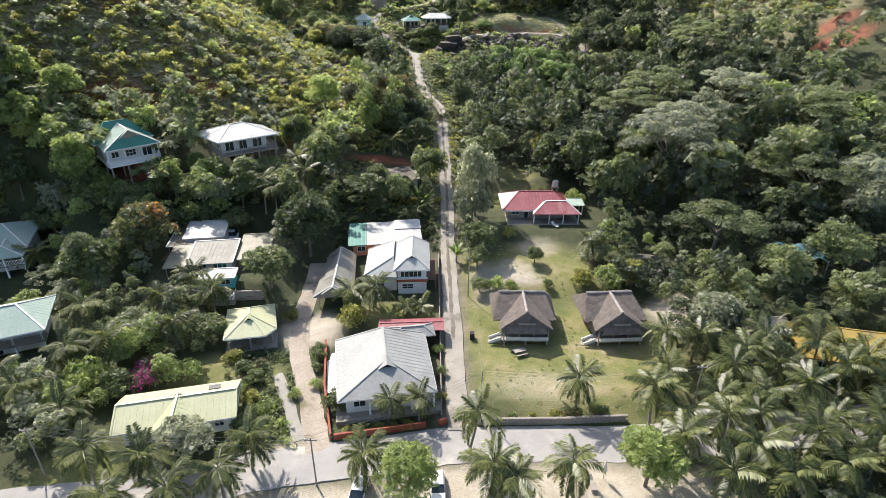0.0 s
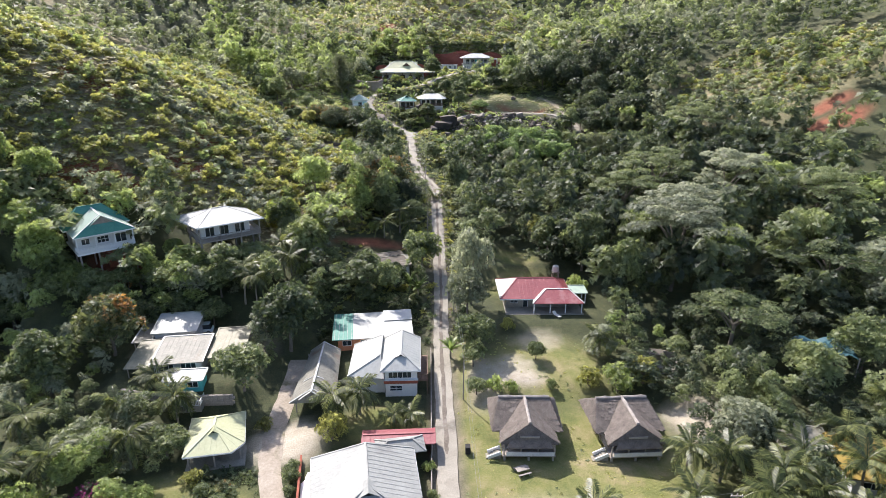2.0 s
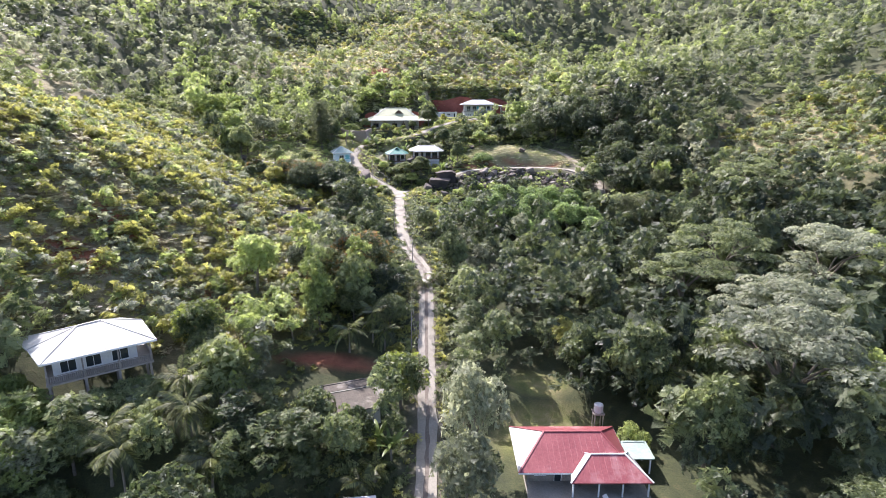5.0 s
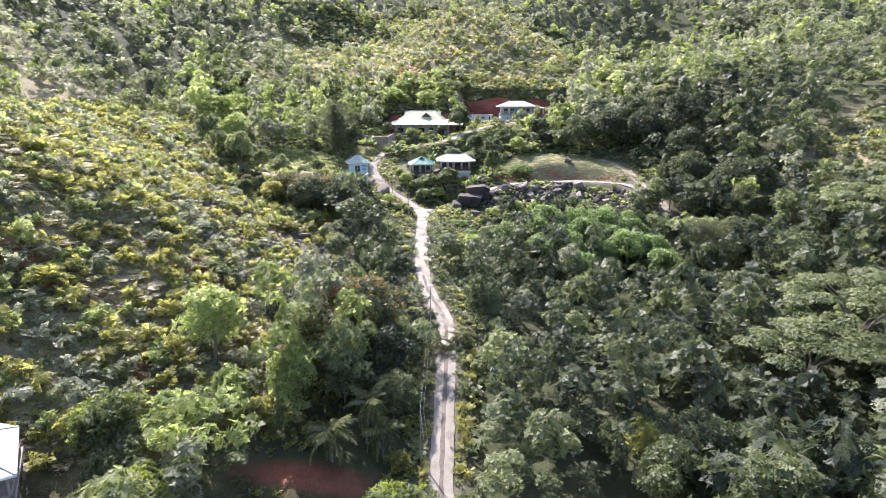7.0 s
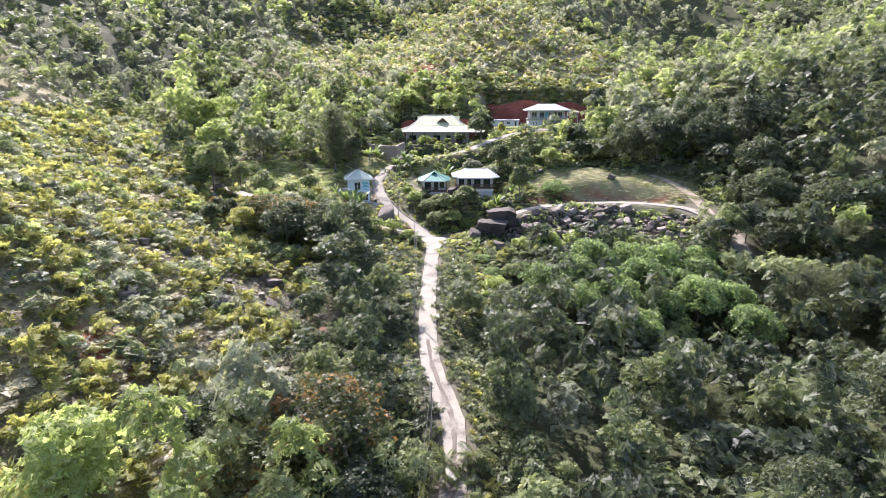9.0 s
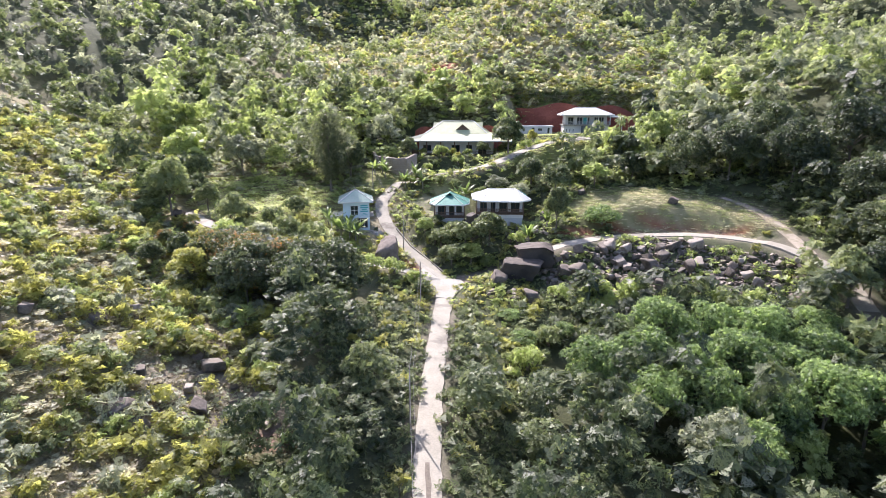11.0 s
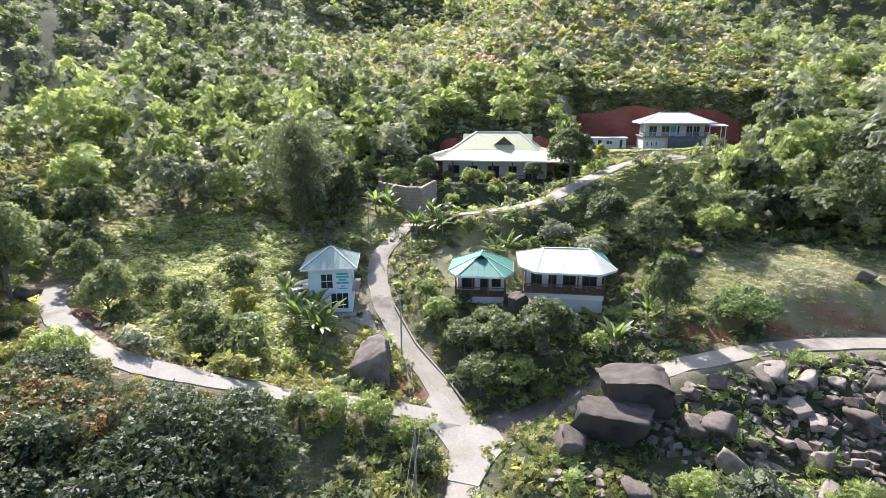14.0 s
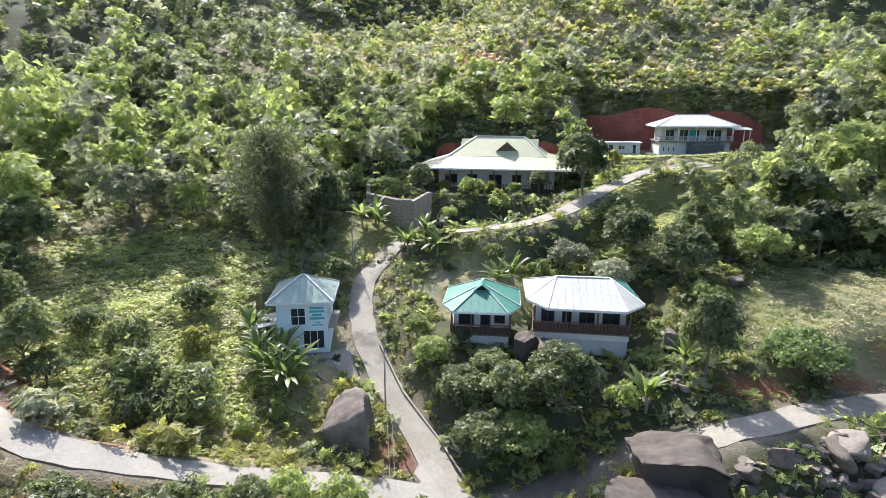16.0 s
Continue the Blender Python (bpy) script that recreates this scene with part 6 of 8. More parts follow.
KINDS = {
    "mango": [broad_kind(11, LEAF_DARK, 4.0, 6.6, 1.2, 3300, 0.58, lumps=38, grain=0.8), broad_kind(12, LEAF_DARK, 4.2, 6.0, 1.2, 3300, 0.58, lumps=36, grain=0.8)],
    "rust": [broad_kind(15, LEAF_RUST, 4.2, 6.0, 1.0, 2600, 0.64, lumps=24)],
    "green": [broad_kind(21, LEAF_MID, 4.0, 6.4, 1.6, 2100, 0.70, lumps=18), broad_kind(22, LEAF_MID, 3.7, 6.8, 1.8, 2000, 0.70, lumps=15), broad_kind(23, LEAF_MID, 4.2, 5.4, 1.6, 2100, 0.70, lumps=18)],
    "light": [broad_kind(31, LEAF_LIGHT, 3.8, 6.4, 1.8, 1900, 0.70, lumps=17), broad_kind(32, LEAF_LIGHT, 4.0, 6.0, 1.6, 1900, 0.70, lumps=19)],
    "grey": [broad_kind(41, LEAF_GREY, 4.0, 6.2, 1.8, 1900, 0.66, lumps=17), broad_kind(42, LEAF_GREY, 3.8, 6.6, 1.8, 1900, 0.66, lumps=19)],
    "olive": [broad_kind(51, LEAF_OLIVE, 4.0, 5.4, 1.2, 1900, 0.66, lumps=18), broad_kind(52, LEAF_OLIVE, 4.0, 5.8, 1.4, 1900, 0.66, lumps=15)],
    "rain": [umbrella_kind(61, LEAF_GREY, count=8000), umbrella_kind(62, LEAF_MID, count=6000)],
    "needle": [needle_kind(71, LEAF_NEEDLE, 18.5, 6.4, 130, 70), needle_kind(72, LEAF_NEEDLE, 16.5, 5.6, 110, 60)],
    "dome": [broad_kind(101, LEAF_DARK, 7.0, 10.0, 1.0, 7000, 0.5, 6, 60, 0.8, 0.66), broad_kind(102, LEAF_DEEP, 6.6, 11.0, 1.2, 7000, 0.5, 6, 56, 0.8, 0.66)],
    "rustdome": [broad_kind(104, LEAF_RUST, 7.6, 11.0, 0.8, 7600, 0.48, 6, 64, 0.8, 0.62)],
    "glade": [broad_kind(106, LEAF_GLADE, 5.2, 8.6, 5.0, 3900, 0.56, 7, 46, 0.75, 0.68), broad_kind(107, LEAF_GLADE, 5.4, 8.0, 5.4, 3900, 0.56, 7, 44, 0.75, 0.68)],
    "thicket": [broad_kind(109, LEAF_GLADE, 5.0, 4.8, 0.1, 3400, 0.46, 3, 40, 0.8, 0.7)],
    "pink": [broad_kind(81, LEAF_PINK, 3.0, 2.4, 0.3, 1300, 0.36, lumps=14)],
    "bush": [broad_kind(91, LEAF_MID, 2.0, 2.2, 0.1, 700, 0.48, 3, 11), broad_kind(92, LEAF_OLIVE, 2.0, 2.0, 0.1, 700, 0.48, 3, 11), broad_kind(93, LEAF_LIGHT, 2.0, 2.3, 0.1, 700, 0.48, 3, 11)],
    "lime": [broad_kind(85, LEAF_LIME, 3.9, 6.0, 0.8, 2600, 0.62, lumps=24)],
    "redbush": [broad_kind(95, LEAF_RUST, 2.0, 2.0, 0.1, 700, 0.36, 3, 11)],
}
LABELS = {"mango": "dense round dark-green mango tree", "rust": "dense mango tree with rusty orange young leaves", "green": "broad mid-green leafy tree", "light": "open light yellow-green leafy tree",
          "dome": "tall dark-green tree with a heavy domed crown", "rustdome": "broad dark domed tree with rusty orange new leaves", "glade": "tall slim-stemmed tree with a light green domed crown", "thicket": "wide low thicket of light green leaves",
          "grey": "tall pale grey-green leafy tree", "olive": "low spreading olive-green leafy tree", "rain": "wide rain tree with flat layered grey-green foliage", "needle": "tall feathery grey-green casuarina tree",
          "lime": "dense round mango tree with bright yellow-green leaves", "pink": "bougainvillea bush covered in magenta blossom", "bush": "rounded leafy green garden bush", "redbush": "low bush with rust-red leaves"}


def tree(kind, x, y, scale=1.0, tall=1.0, z=None, variant=None, rng=random.Random(3)):
    trunk, crown = KINDS[kind][rng.randrange(len(KINDS[kind])) if variant is None else variant]
    bush = kind in ("bush", "pink", "redbush")
    root = new("bush" if bush else "tree")
    root.empty_display_size = 0.2
    root.matrix_world = pose(x, y, land_at(x, y) if z is None else z, 0, 0, rng.uniform(0, 360)) @ Matrix.Diagonal((scale, scale, scale * tall, 1))
    tagged(root, LABELS[kind], "bush" if bush else "tree", "garden bushes" if bush else "valley trees")
    for nm, me in (("trunk", trunk), ("crown", crown)):
        o = new(nm, me)
        o.parent = root
    return root


# named trees: kind, east, north, scale, stretch
for t in [("redbush", -47.0, 222.6, 1.2, 1.1), ("redbush", -42.8, 222.8, 1.3, 1.1), ("redbush", -39.0, 222.4, 1.2, 1.0), ("bush", -35.6, 223.4, 1.2, 1.0), ("redbush", -32.4, 224.6, 1.2, 1.0), ("bush", -29.0, 226.6, 1.2, 1.1), ("bush", -23.6, 231.4, 0.9, 1.2), ("bush", -20.0, 232.6, 1.1, 1.1), ("bush", -16.4, 233.0, 0.9, 1.0), ("bush", -14.6, 230.4, 1.0, 1.0),
          ("green", 47.0, 228.6, 0.7, 1.0), ("light", 50.6, 232.0, 0.7, 1.0), ("green", 44.6, 226.0, 0.8, 1.0), ("bush", 8.6, 231.2, 1.0, 1.0), ("bush", 11.4, 229.4, 1.1, 1.0),
          ("light", 14.0, 227.0, 0.8, 1.1), ("light", 20.0, 228.0, 0.85, 1.1), ("light", 26.5, 228.0, 0.9, 1.1), ("light", 32.5, 228.6, 0.85, 1.1), ("light", 38.5, 228.4, 0.8, 1.1), 
          ("lime", -34.6, 131.0, 1.15, 1.1), ("mango", -32.0, 127.6, 0.9, 1.1), ("lime", -3.2, 125.6, 1.22, 1.05), ("mango", 31.0, 138.6, 1.2, 1.1), ("mango", 37.4, 134.4, 1.25, 1.1), ("grey", 43.5, 131.0, 1.2, 1.1), ("lime", 36.6, 140.6, 0.9, 1.1), ("olive", 25.0, 142.0, 0.9, 1.1), ("grey", 24.6, 136.6, 0.55, 1.0),
          ("mango", -26.0, 98.4, 1.6, 1.12), ("lime", -27.6, 121.0, 1.35, 1.1), ("mango", -14.4, 117.6, 0.9, 1.1), ("mango", -8.6, 117.0, 0.7, 1.1), ("rust", -54.5, 93.5, 1.45, 1.0), ("green", -29.8, 84.6, 1.1, 0.95), ("green", -80, 105, 1.1, 1.0), ("light", -77.5, 111.0, 1.3, 0.95),
          ("bush", -11.6, 116.8, 1.2, 1.2), ("green", -16.6, 117.2, 0.6, 0.9), ("grey", 5.8, 106.5, 1.05, 1.35), ("green", 7.2, 97.5, 0.95, 1.0), ("green", 6.4, 92.8, 0.62, 0.9),
          ("mango", 17.4, 95.0, 0.5, 0.95), ("green", 37.0, 113.0, 1.3, 1.3), ("mango", 33.0, 128.0, 1.5, 1.2), ("mango", 26.0, 134.0, 1.1, 1.2), ("green", 80, 124, 1.6, 1.3), ("grey", 88, 113, 1.4, 1.1),
          ("grey", 84, 104, 1.3, 1.1), ("green", 71, 90.5, 1.3, 1.0), ("green", 59, 85.5, 1.2, 0.9), ("grey", 42.7, 74, 1.1, 0.85), ("green", -61, 86, 1.4, 1.0), ("green", -47.8, 72.5, 0.85, 0.8),
          ("green", -36.2, 71.8, 0.75, 0.85), ("grey", -31, 49.6, 0.95, 0.8), ("light", -4.0, 44.2, 1.0, 0.95), ("light", 23.4, 46.0, 1.05, 0.95), ("bush", -14.6, 75.5, 1.3, 1.3), ("bush", 29.7, 87.5, 1.5, 1.2),
          ("bush", 25.2, 88.5, 1.2, 1.1), ("bush", 34.2, 89.0, 1.5, 1.3), ("pink", -41.5, 62.8, 1.15, 1.0), ("bush", -37, 63.5, 1.3, 0.9), ("bush", -44.5, 60.4, 1.5, 1.1), ("bush", -49.0, 61.0, 1.6, 1.2),
          ("bush", 14.8, 56.9, 0.55, 0.8), ("redbush", 16.2, 57.1, 0.55, 0.8), ("redbush", 17.6, 57.0, 0.65, 0.8), ("bush", 21.2, 57.3, 0.6, 0.9), ("bush", 9.2, 57.0, 0.3, 0.9), ("bush", 12.0, 57.0, 0.3, 0.9),
          ("bush", -31, 67.5, 0.8, 0.9), ("redbush", -27.0, 67.0, 0.5, 0.8), ("bush", -14.3, 58.5, 1.0, 1.1), ("bush", -10.5, 54.5, 0.55, 0.8), ("bush", -8.4, 54.8, 0.5, 0.8), ("bush", -4.6, 55.2, 0.5, 0.9),
          ("bush", -26.6, 63.5, 0.8, 0.9), ("bush", -28.5, 61.2, 0.7, 0.8), ("bush", -26.0, 59.4, 0.75, 0.9), ("bush", -24.2, 57.0, 0.7, 0.9), ("bush", -25.6, 54.6, 0.8, 1.0), ("redbush", -23.6, 61.5, 0.35, 0.8), ("bush", -29.0, 65.4, 0.7, 0.9), ("bush", -12.4, 54.2, 0.4, 0.9), ("bush", -6.4, 55.0, 0.45, 0.8), ("bush", -0.4, 60.0, 0.5, 1.2), ("bush", -0.2, 65.0, 0.5, 1.2), ("bush", -0.8, 70.0, 0.5, 1.2), ("bush", -18.0, 62.4, 0.5, 1.0), ("bush", -18.6, 68.0, 0.6, 1.2), ("bush", -18.4, 66, 0.5, 0.9), ("bush", -18.9, 70.0, 0.6, 1.0), ("bush", -20.5, 60.5, 0.5, 1.0), ("bush", -24.8, 78, 0.7, 1.2), ("bush", 9.5, 87.4, 0.75, 1.4), ("bush", 12.2, 87.0, 0.7, 1.2), ("bush", 18.8, 87.6, 0.6, 1.3),
          ("green", 6.6, 86.6, 0.45, 0.9), ("bush", 13.5, 104.2, 0.8, 1.2), ("bush", 29.8, 119, 1.2, 1.4), ("rain", 52.0, 97.0, 0.95, 0.95), ("rain", 74.0, 150.0, 1.2, 1.2), ("rain", 58, 134, 1.15, 1.15),
          ("rain", 92, 140, 1.1, 1.1), ("rain", 78, 112, 1.0, 1.0), ("green", 44, 128, 1.4, 1.4), ("light", 62, 122, 1.2, 1.3),
          ("light", -72.5, 106.5, 1.15, 1.35), ("bush", -64.0, 103.5, 1.7, 1.5), ("green", -59.0, 103.0, 0.85, 0.9), ("redbush", -56.4, 108.4, 1.2, 1.2), ("light", -53.4, 109.0, 0.75, 0.95), ("green", -50.6, 107.4, 0.95, 0.95), ("grey", -46.0, 107.0, 0.95, 0.95), ("green", -41.4, 108.6, 0.95, 0.95), ("green", -37.0, 112.0, 0.95, 0.9), ("mango", -53.0, 101.5, 0.95, 0.9), ("mango", -47.6, 104.6, 0.85, 0.9), ("green", -41.6, 104.0, 0.8, 0.9), ("light", -52.4, 115.5, 0.6, 1.0), ("bush", -57.5, 114.0, 1.1, 1.2), ("needle", 62, 207, 0.8, 0.8), ("needle", 70, 222, 0.75, 0.8), ("needle", 88, 215, 0.7, 0.75), ("green", -33.8, 265.5, 0.6, 0.9),
          ("mango", -2.6, 290.0, 1.2, 1.05), ("mango", 3.5, 274, 0.95, 1.0), ("mango", 9.0, 268.5, 1.05, 0.9), ("green", 2.4, 282, 0.85, 1.0), ("grey", -4.4, 271.0, 0.75, 0.75), 
          ("green", -9.0, 246.6, 0.75, 0.8), ("green", -13.8, 247.6, 0.65, 0.9), ("light", -17.8, 251.8, 0.55, 0.85), ("light", -20.5, 256.0, 0.45, 0.8),
          ("bush", -15.5, 253.6, 0.8, 0.9), ("green", -25.6, 229.0, 0.45, 1.1), ("green", -41.0, 217.5, 0.8, 0.8),
          ("mango", 5.4, 171.2, 1.0, 1.3), ("mango", 6.2, 180, 0.75, 1.1), ("light", -31.0, 148.0, 1.3, 1.1), 
          ("olive", -22.5, 139.0, 0.8, 1.0), ("green", -27.5, 135, 0.9, 1.1), ("bush", -15.2, 139.6, 0.9, 1.1), ("bush", -4.6, 137.4, 0.9, 1.2), ("redbush", 5.6, 264.0, 0.6, 1.0), 
          ("bush", 6.5, 219.5, 1.2, 1.0), ("bush", 3.5, 213.0, 1.3, 1.1), ("light", -84, 112, 1.2, 1.1), ("green", -91, 105, 1.3, 1.1), ("light", -80, 121, 1.1, 1.1), ("green", -97, 118, 1.3, 1.1), ("light", -88, 121, 1.0, 1.2),
          ("green", -11.6, 250.6, 0.5, 0.8), ("light", -7.6, 243.6, 0.7, 0.8), ("green", -11.2, 243.4, 0.7, 0.8), ("green", -15.4, 249.6, 0.5, 0.8), ("bush", -4.4, 243.8, 1.0, 1.1), ("bush", 1.0, 249.0, 0.8, 1.2),
          ("bush", -26.0, 295, 0.7, 1.1), ("bush", -22.0, 293.4, 0.75, 1.1), ("bush", -17.6, 294, 0.8, 1.1), ("bush", -13.4, 293.6, 0.75, 1.1), ("green", -9.6, 295.0, 0.55, 0.8), ("mango", -29.0, 291.8, 0.6, 1.1), ("bush", -20.2, 290.8, 1.1, 1.2),
          ("bush", -23.4, 287.4, 0.9, 1.1), ("bush", -15.4, 289.2, 0.9, 1.0), ("bush", -10.8, 285.6, 0.8, 1.0), ("redbush", -22.8, 271.0, 0.5, 0.9), ("redbush", -20.0, 271.2, 0.6, 0.8), ("bush", -18.0, 273.4, 0.7, 1.1), ("bush", -14.2, 272.0, 0.8, 1.2),
          ("bush", -8.0, 270.6, 0.8, 1.2), ("redbush", -21.0, 264.0, 0.5, 0.8), ("bush", -19.0, 266.6, 0.45, 0.9), ("grey", 1.0, 268.0, 0.7, 0.8), ("green", 12.6, 276, 0.9, 1.0), ("green", 13.6, 281.6, 0.8, 1.0), ("green", 19.6, 276, 0.9, 1.0), ("light", 17.4, 268.6, 0.8, 0.9),
          ("bush", 10.6, 262.4, 0.9, 1.2), ("light", 29.0, 284, 1.1, 1.1), ("bush", 2.2, 297.4, 0.9, 1.1), ("bush", 0.2, 301, 1.0, 1.2), ("bush", 3.6, 313.4, 0.9, 1.6), ("bush", -2.6, 309, 1.1, 1.2), ("bush", 22.4, 299.6, 1.2, 1.2),
          ("green", -64.6, 231.6, 0.7, 0.8), ("bush", -44.6, 233, 1.1, 1.1, None, 0), ("bush", -38.6, 239.4, 1.2, 1.2, None, 0),
          ("thicket", 3.0, 219.0, 0.55, 0.7), ("thicket", 8.5, 222.5, 0.5, 0.7), ("thicket", 0.5, 224.5, 0.45, 0.6), ("glade", 15.5, 217.5, 0.6, 0.95), ("glade", 21.5, 216.0, 1.0, 1.0), ("glade", 28.0, 219.0, 0.88, 1.0), ("glade", 34.5, 217.5, 0.98, 1.02), ("glade", 41.0, 214.5, 0.95, 1.0),
          ("glade", 24.5, 210.0, 0.9, 0.95), ("glade", 37.0, 211.5, 0.9, 1.0), ("glade", 12.5, 211.0, 0.65, 0.95), ("glade", 18.5, 203.0, 0.85, 0.95), ("glade", 31.5, 203.5, 0.95, 1.0), ("glade", 44.5, 208.0, 0.9, 1.0), ("glade", 43.0, 221.0, 0.8, 0.95), ("dome", 55.5, 231.5, 0.75, 1.0), ("dome", 60.0, 236.0, 0.8, 1.0), ("green", 51.5, 229.5, 1.0, 1.1), ("glade", 45.0, 199.5, 0.95, 1.0), ("glade", 26.5, 197.0, 0.9, 0.95),
          ("glade", 17.5, 209.5, 0.95, 1.0), ("glade", 30.0, 210.5, 1.0, 1.05), ("glade", 11.5, 206.5, 0.85, 0.95), ("glade", 38.5, 206.0, 1.0, 1.05), ("glade", 24.0, 203.5, 0.95, 1.0),
          ("rustdome", -13.4, 159.0, 1.12, 1.0), ("rustdome", -18.2, 153.0, 0.85, 1.0), ("dome", -8.6, 153.0, 0.8, 1.05), ("light", -18.6, 142.5, 0.9, 1.5), ("dome", -6.6, 146.6, 0.62, 1.0), ("dome", -13.4, 147.6, 0.66, 1.0), ("dome", -24.2, 158.0, 0.7, 1.0),
          ("mango", 27.0, 277.5, 0.9, 1.05), ("dome", 38.0, 276.5, 1.05, 1.1), ("dome", 47.5, 275.5, 1.1, 1.1), ("dome", 58.0, 269.0, 1.1, 1.15), ("light", 34.0, 293.0, 1.4, 1.2), ("dome", 45.0, 288.0, 1.2, 1.1), ("dome", 57.0, 283.0, 1.2, 1.15), ("dome", 66.5, 256.0, 1.1, 1.0), ("dome", 63.5, 243.0, 1.0, 1.0), ("dome", 70.0, 272.0, 1.25, 1.1), ("dome", 72.0, 232.0, 1.1, 1.0), ("dome", 60.0, 226.0, 0.9, 1.0),
          ("dome", 52.0, 176.0, 1.0, 1.0), ("dome", 66.0, 190.0, 1.1, 1.05), ("dome", 40.0, 186.0, 0.85, 1.0), ("dome", 82.0, 172.0, 1.1, 1.1), ("dome", 34.0, 160.0, 0.8, 1.0), ("rain", 60.0, 160.0, 1.15, 1.2), ("rain", 84.0, 196.0, 1.1, 1.15), ("rain", 49.0, 152.0, 1.0, 1.1),
          ("green", -51.6, 236.4, 0.85, 1.05), ("green", -62.0, 234.2, 1.1, 1.2), ("light", -66.0, 237.0, 1.1, 1.2), ("green", -58.5, 240.5, 0.7, 1.0), ("bush", -45.6, 224.6, 1.3, 1.2), ("bush", -46.8, 243.0, 1.5, 1.2, None, 0), ("bush", -42.0, 238.6, 1.8, 1.1, None, 0), ("bush", -36.4, 238.2, 1.9, 1.2, None, 0), ("bush", -45.5, 252.5, 1.4, 1.1, None, 0), ("bush", -39.5, 236.0, 1.5, 1.0, None, 0),
          ("green", -85.5, 107.2, 1.0, 1.0), ("mango", -80.6, 106.4, 0.9, 1.0), ("green", -91.0, 108.5, 1.0, 1.1), ("light", -74.2, 107.4, 0.8, 0.9), ("green", -70.5, 104.4, 0.75, 0.9), ("olive", -83.0, 112.0, 0.9, 0.9), ("olive", -74.5, 116.0, 0.8, 0.9),
          ("mango", -41.0, 276.0, 1.15, 1.3), ("dome", -46.0, 283.5, 0.85, 1.0), ("mango", -45.5, 272.5, 1.0, 1.2), ("bush", -25.6, 274.6, 0.8, 1.2), ("bush", -23.4, 275.8, 0.7, 1.1), ("redbush", -21.6, 275.2, 0.6, 1.0), ("bush", -27.6, 275.4, 0.6, 1.3),
          ("needle", -42.2, 265.0, 1.02, 1.02), ("needle", 55.0, 205.0, 0.95, 0.95), ("needle", 30.5, 178.0, 0.7, 0.8),
          ("thicket", 17.6, 253.8, 0.88, 0.85), ("mango", 8.6, 251.4, 0.75, 1.5), ("mango", -4.4, 248.0, 0.98, 0.9),
          ("rain", 49.6, 118.5, 1.3, 1.25, None, 0), ("grey", 7.0, 113.5, 1.15, 1.75), ("lime", -28.4, 124.6, 1.05, 1.1),
          ("green", -64.0, 246.0, 0.8, 1.0), ("green", -67.5, 251.5, 1.0, 1.1), ("light", -73.0, 256.5, 1.1, 1.1), ("mango", -73.0, 247.0, 0.9, 1.1), ("grey", -64.0, 266.0, 1.1, 1.1),
          ("green", -50.4, 237, 0.6, 0.8), ("bush", -52.6, 244.0, 1.1, 1.0), ("bush", -41.2, 246.0, 1.2, 1.1)]:
    tree(*t)

for i, (x, y) in enumerate([(-26.5, 219.0), (-30.6, 217.6), (-34.6, 216.8), (-38.8, 216.2), (-43.0, 217.0), (-47.0, 217.6), (-51.2, 219.6), (-55.4, 222.0), (-59.5, 225.4), (-36.6, 212.0), (-29.0, 212.6), (-45.4, 212.4), (-53.0, 214.8), (-54.6, 227.6), (-50.4, 225.0), (-46.6, 222.8), (-43.0, 221.4)]):
    top = 36.8 if x < -44 else 37.6 + 0.08 * max(0.0, -34 - x)
    tall_one = (top - land_at(x, y)) / 7.8
    if tall_one > 0.95:
        tree("rustdome" if -48 < x < -33 and 216 < y < 218 else "dome", x, y, (top - land_at(x, y)) / 11.8, 1.0)
    else:
        tree(("mango", "rust", "olive")[i % 3], x, y, max(0.35, tall_one), 1.0)

for i, (x, y, top) in enumerate([(-49.8, 112.6, 19.8), (-46.6, 110.4, 19.6), (-43.0, 111.6, 19.8), (-39.8, 113.6, 20.0), (-36.4, 116.4, 20.4), (-66.4, 104.8, 19.6), (-70.4, 107.0, 21.8), (-62.4, 105.2, 18.4), (-58.2, 107.4, 18.6)]):
    tree(("green", "light", "mango", "green")[i % 4], x, y, max(0.35, (top - land_at(x, y)) / 7.8), 1.0)

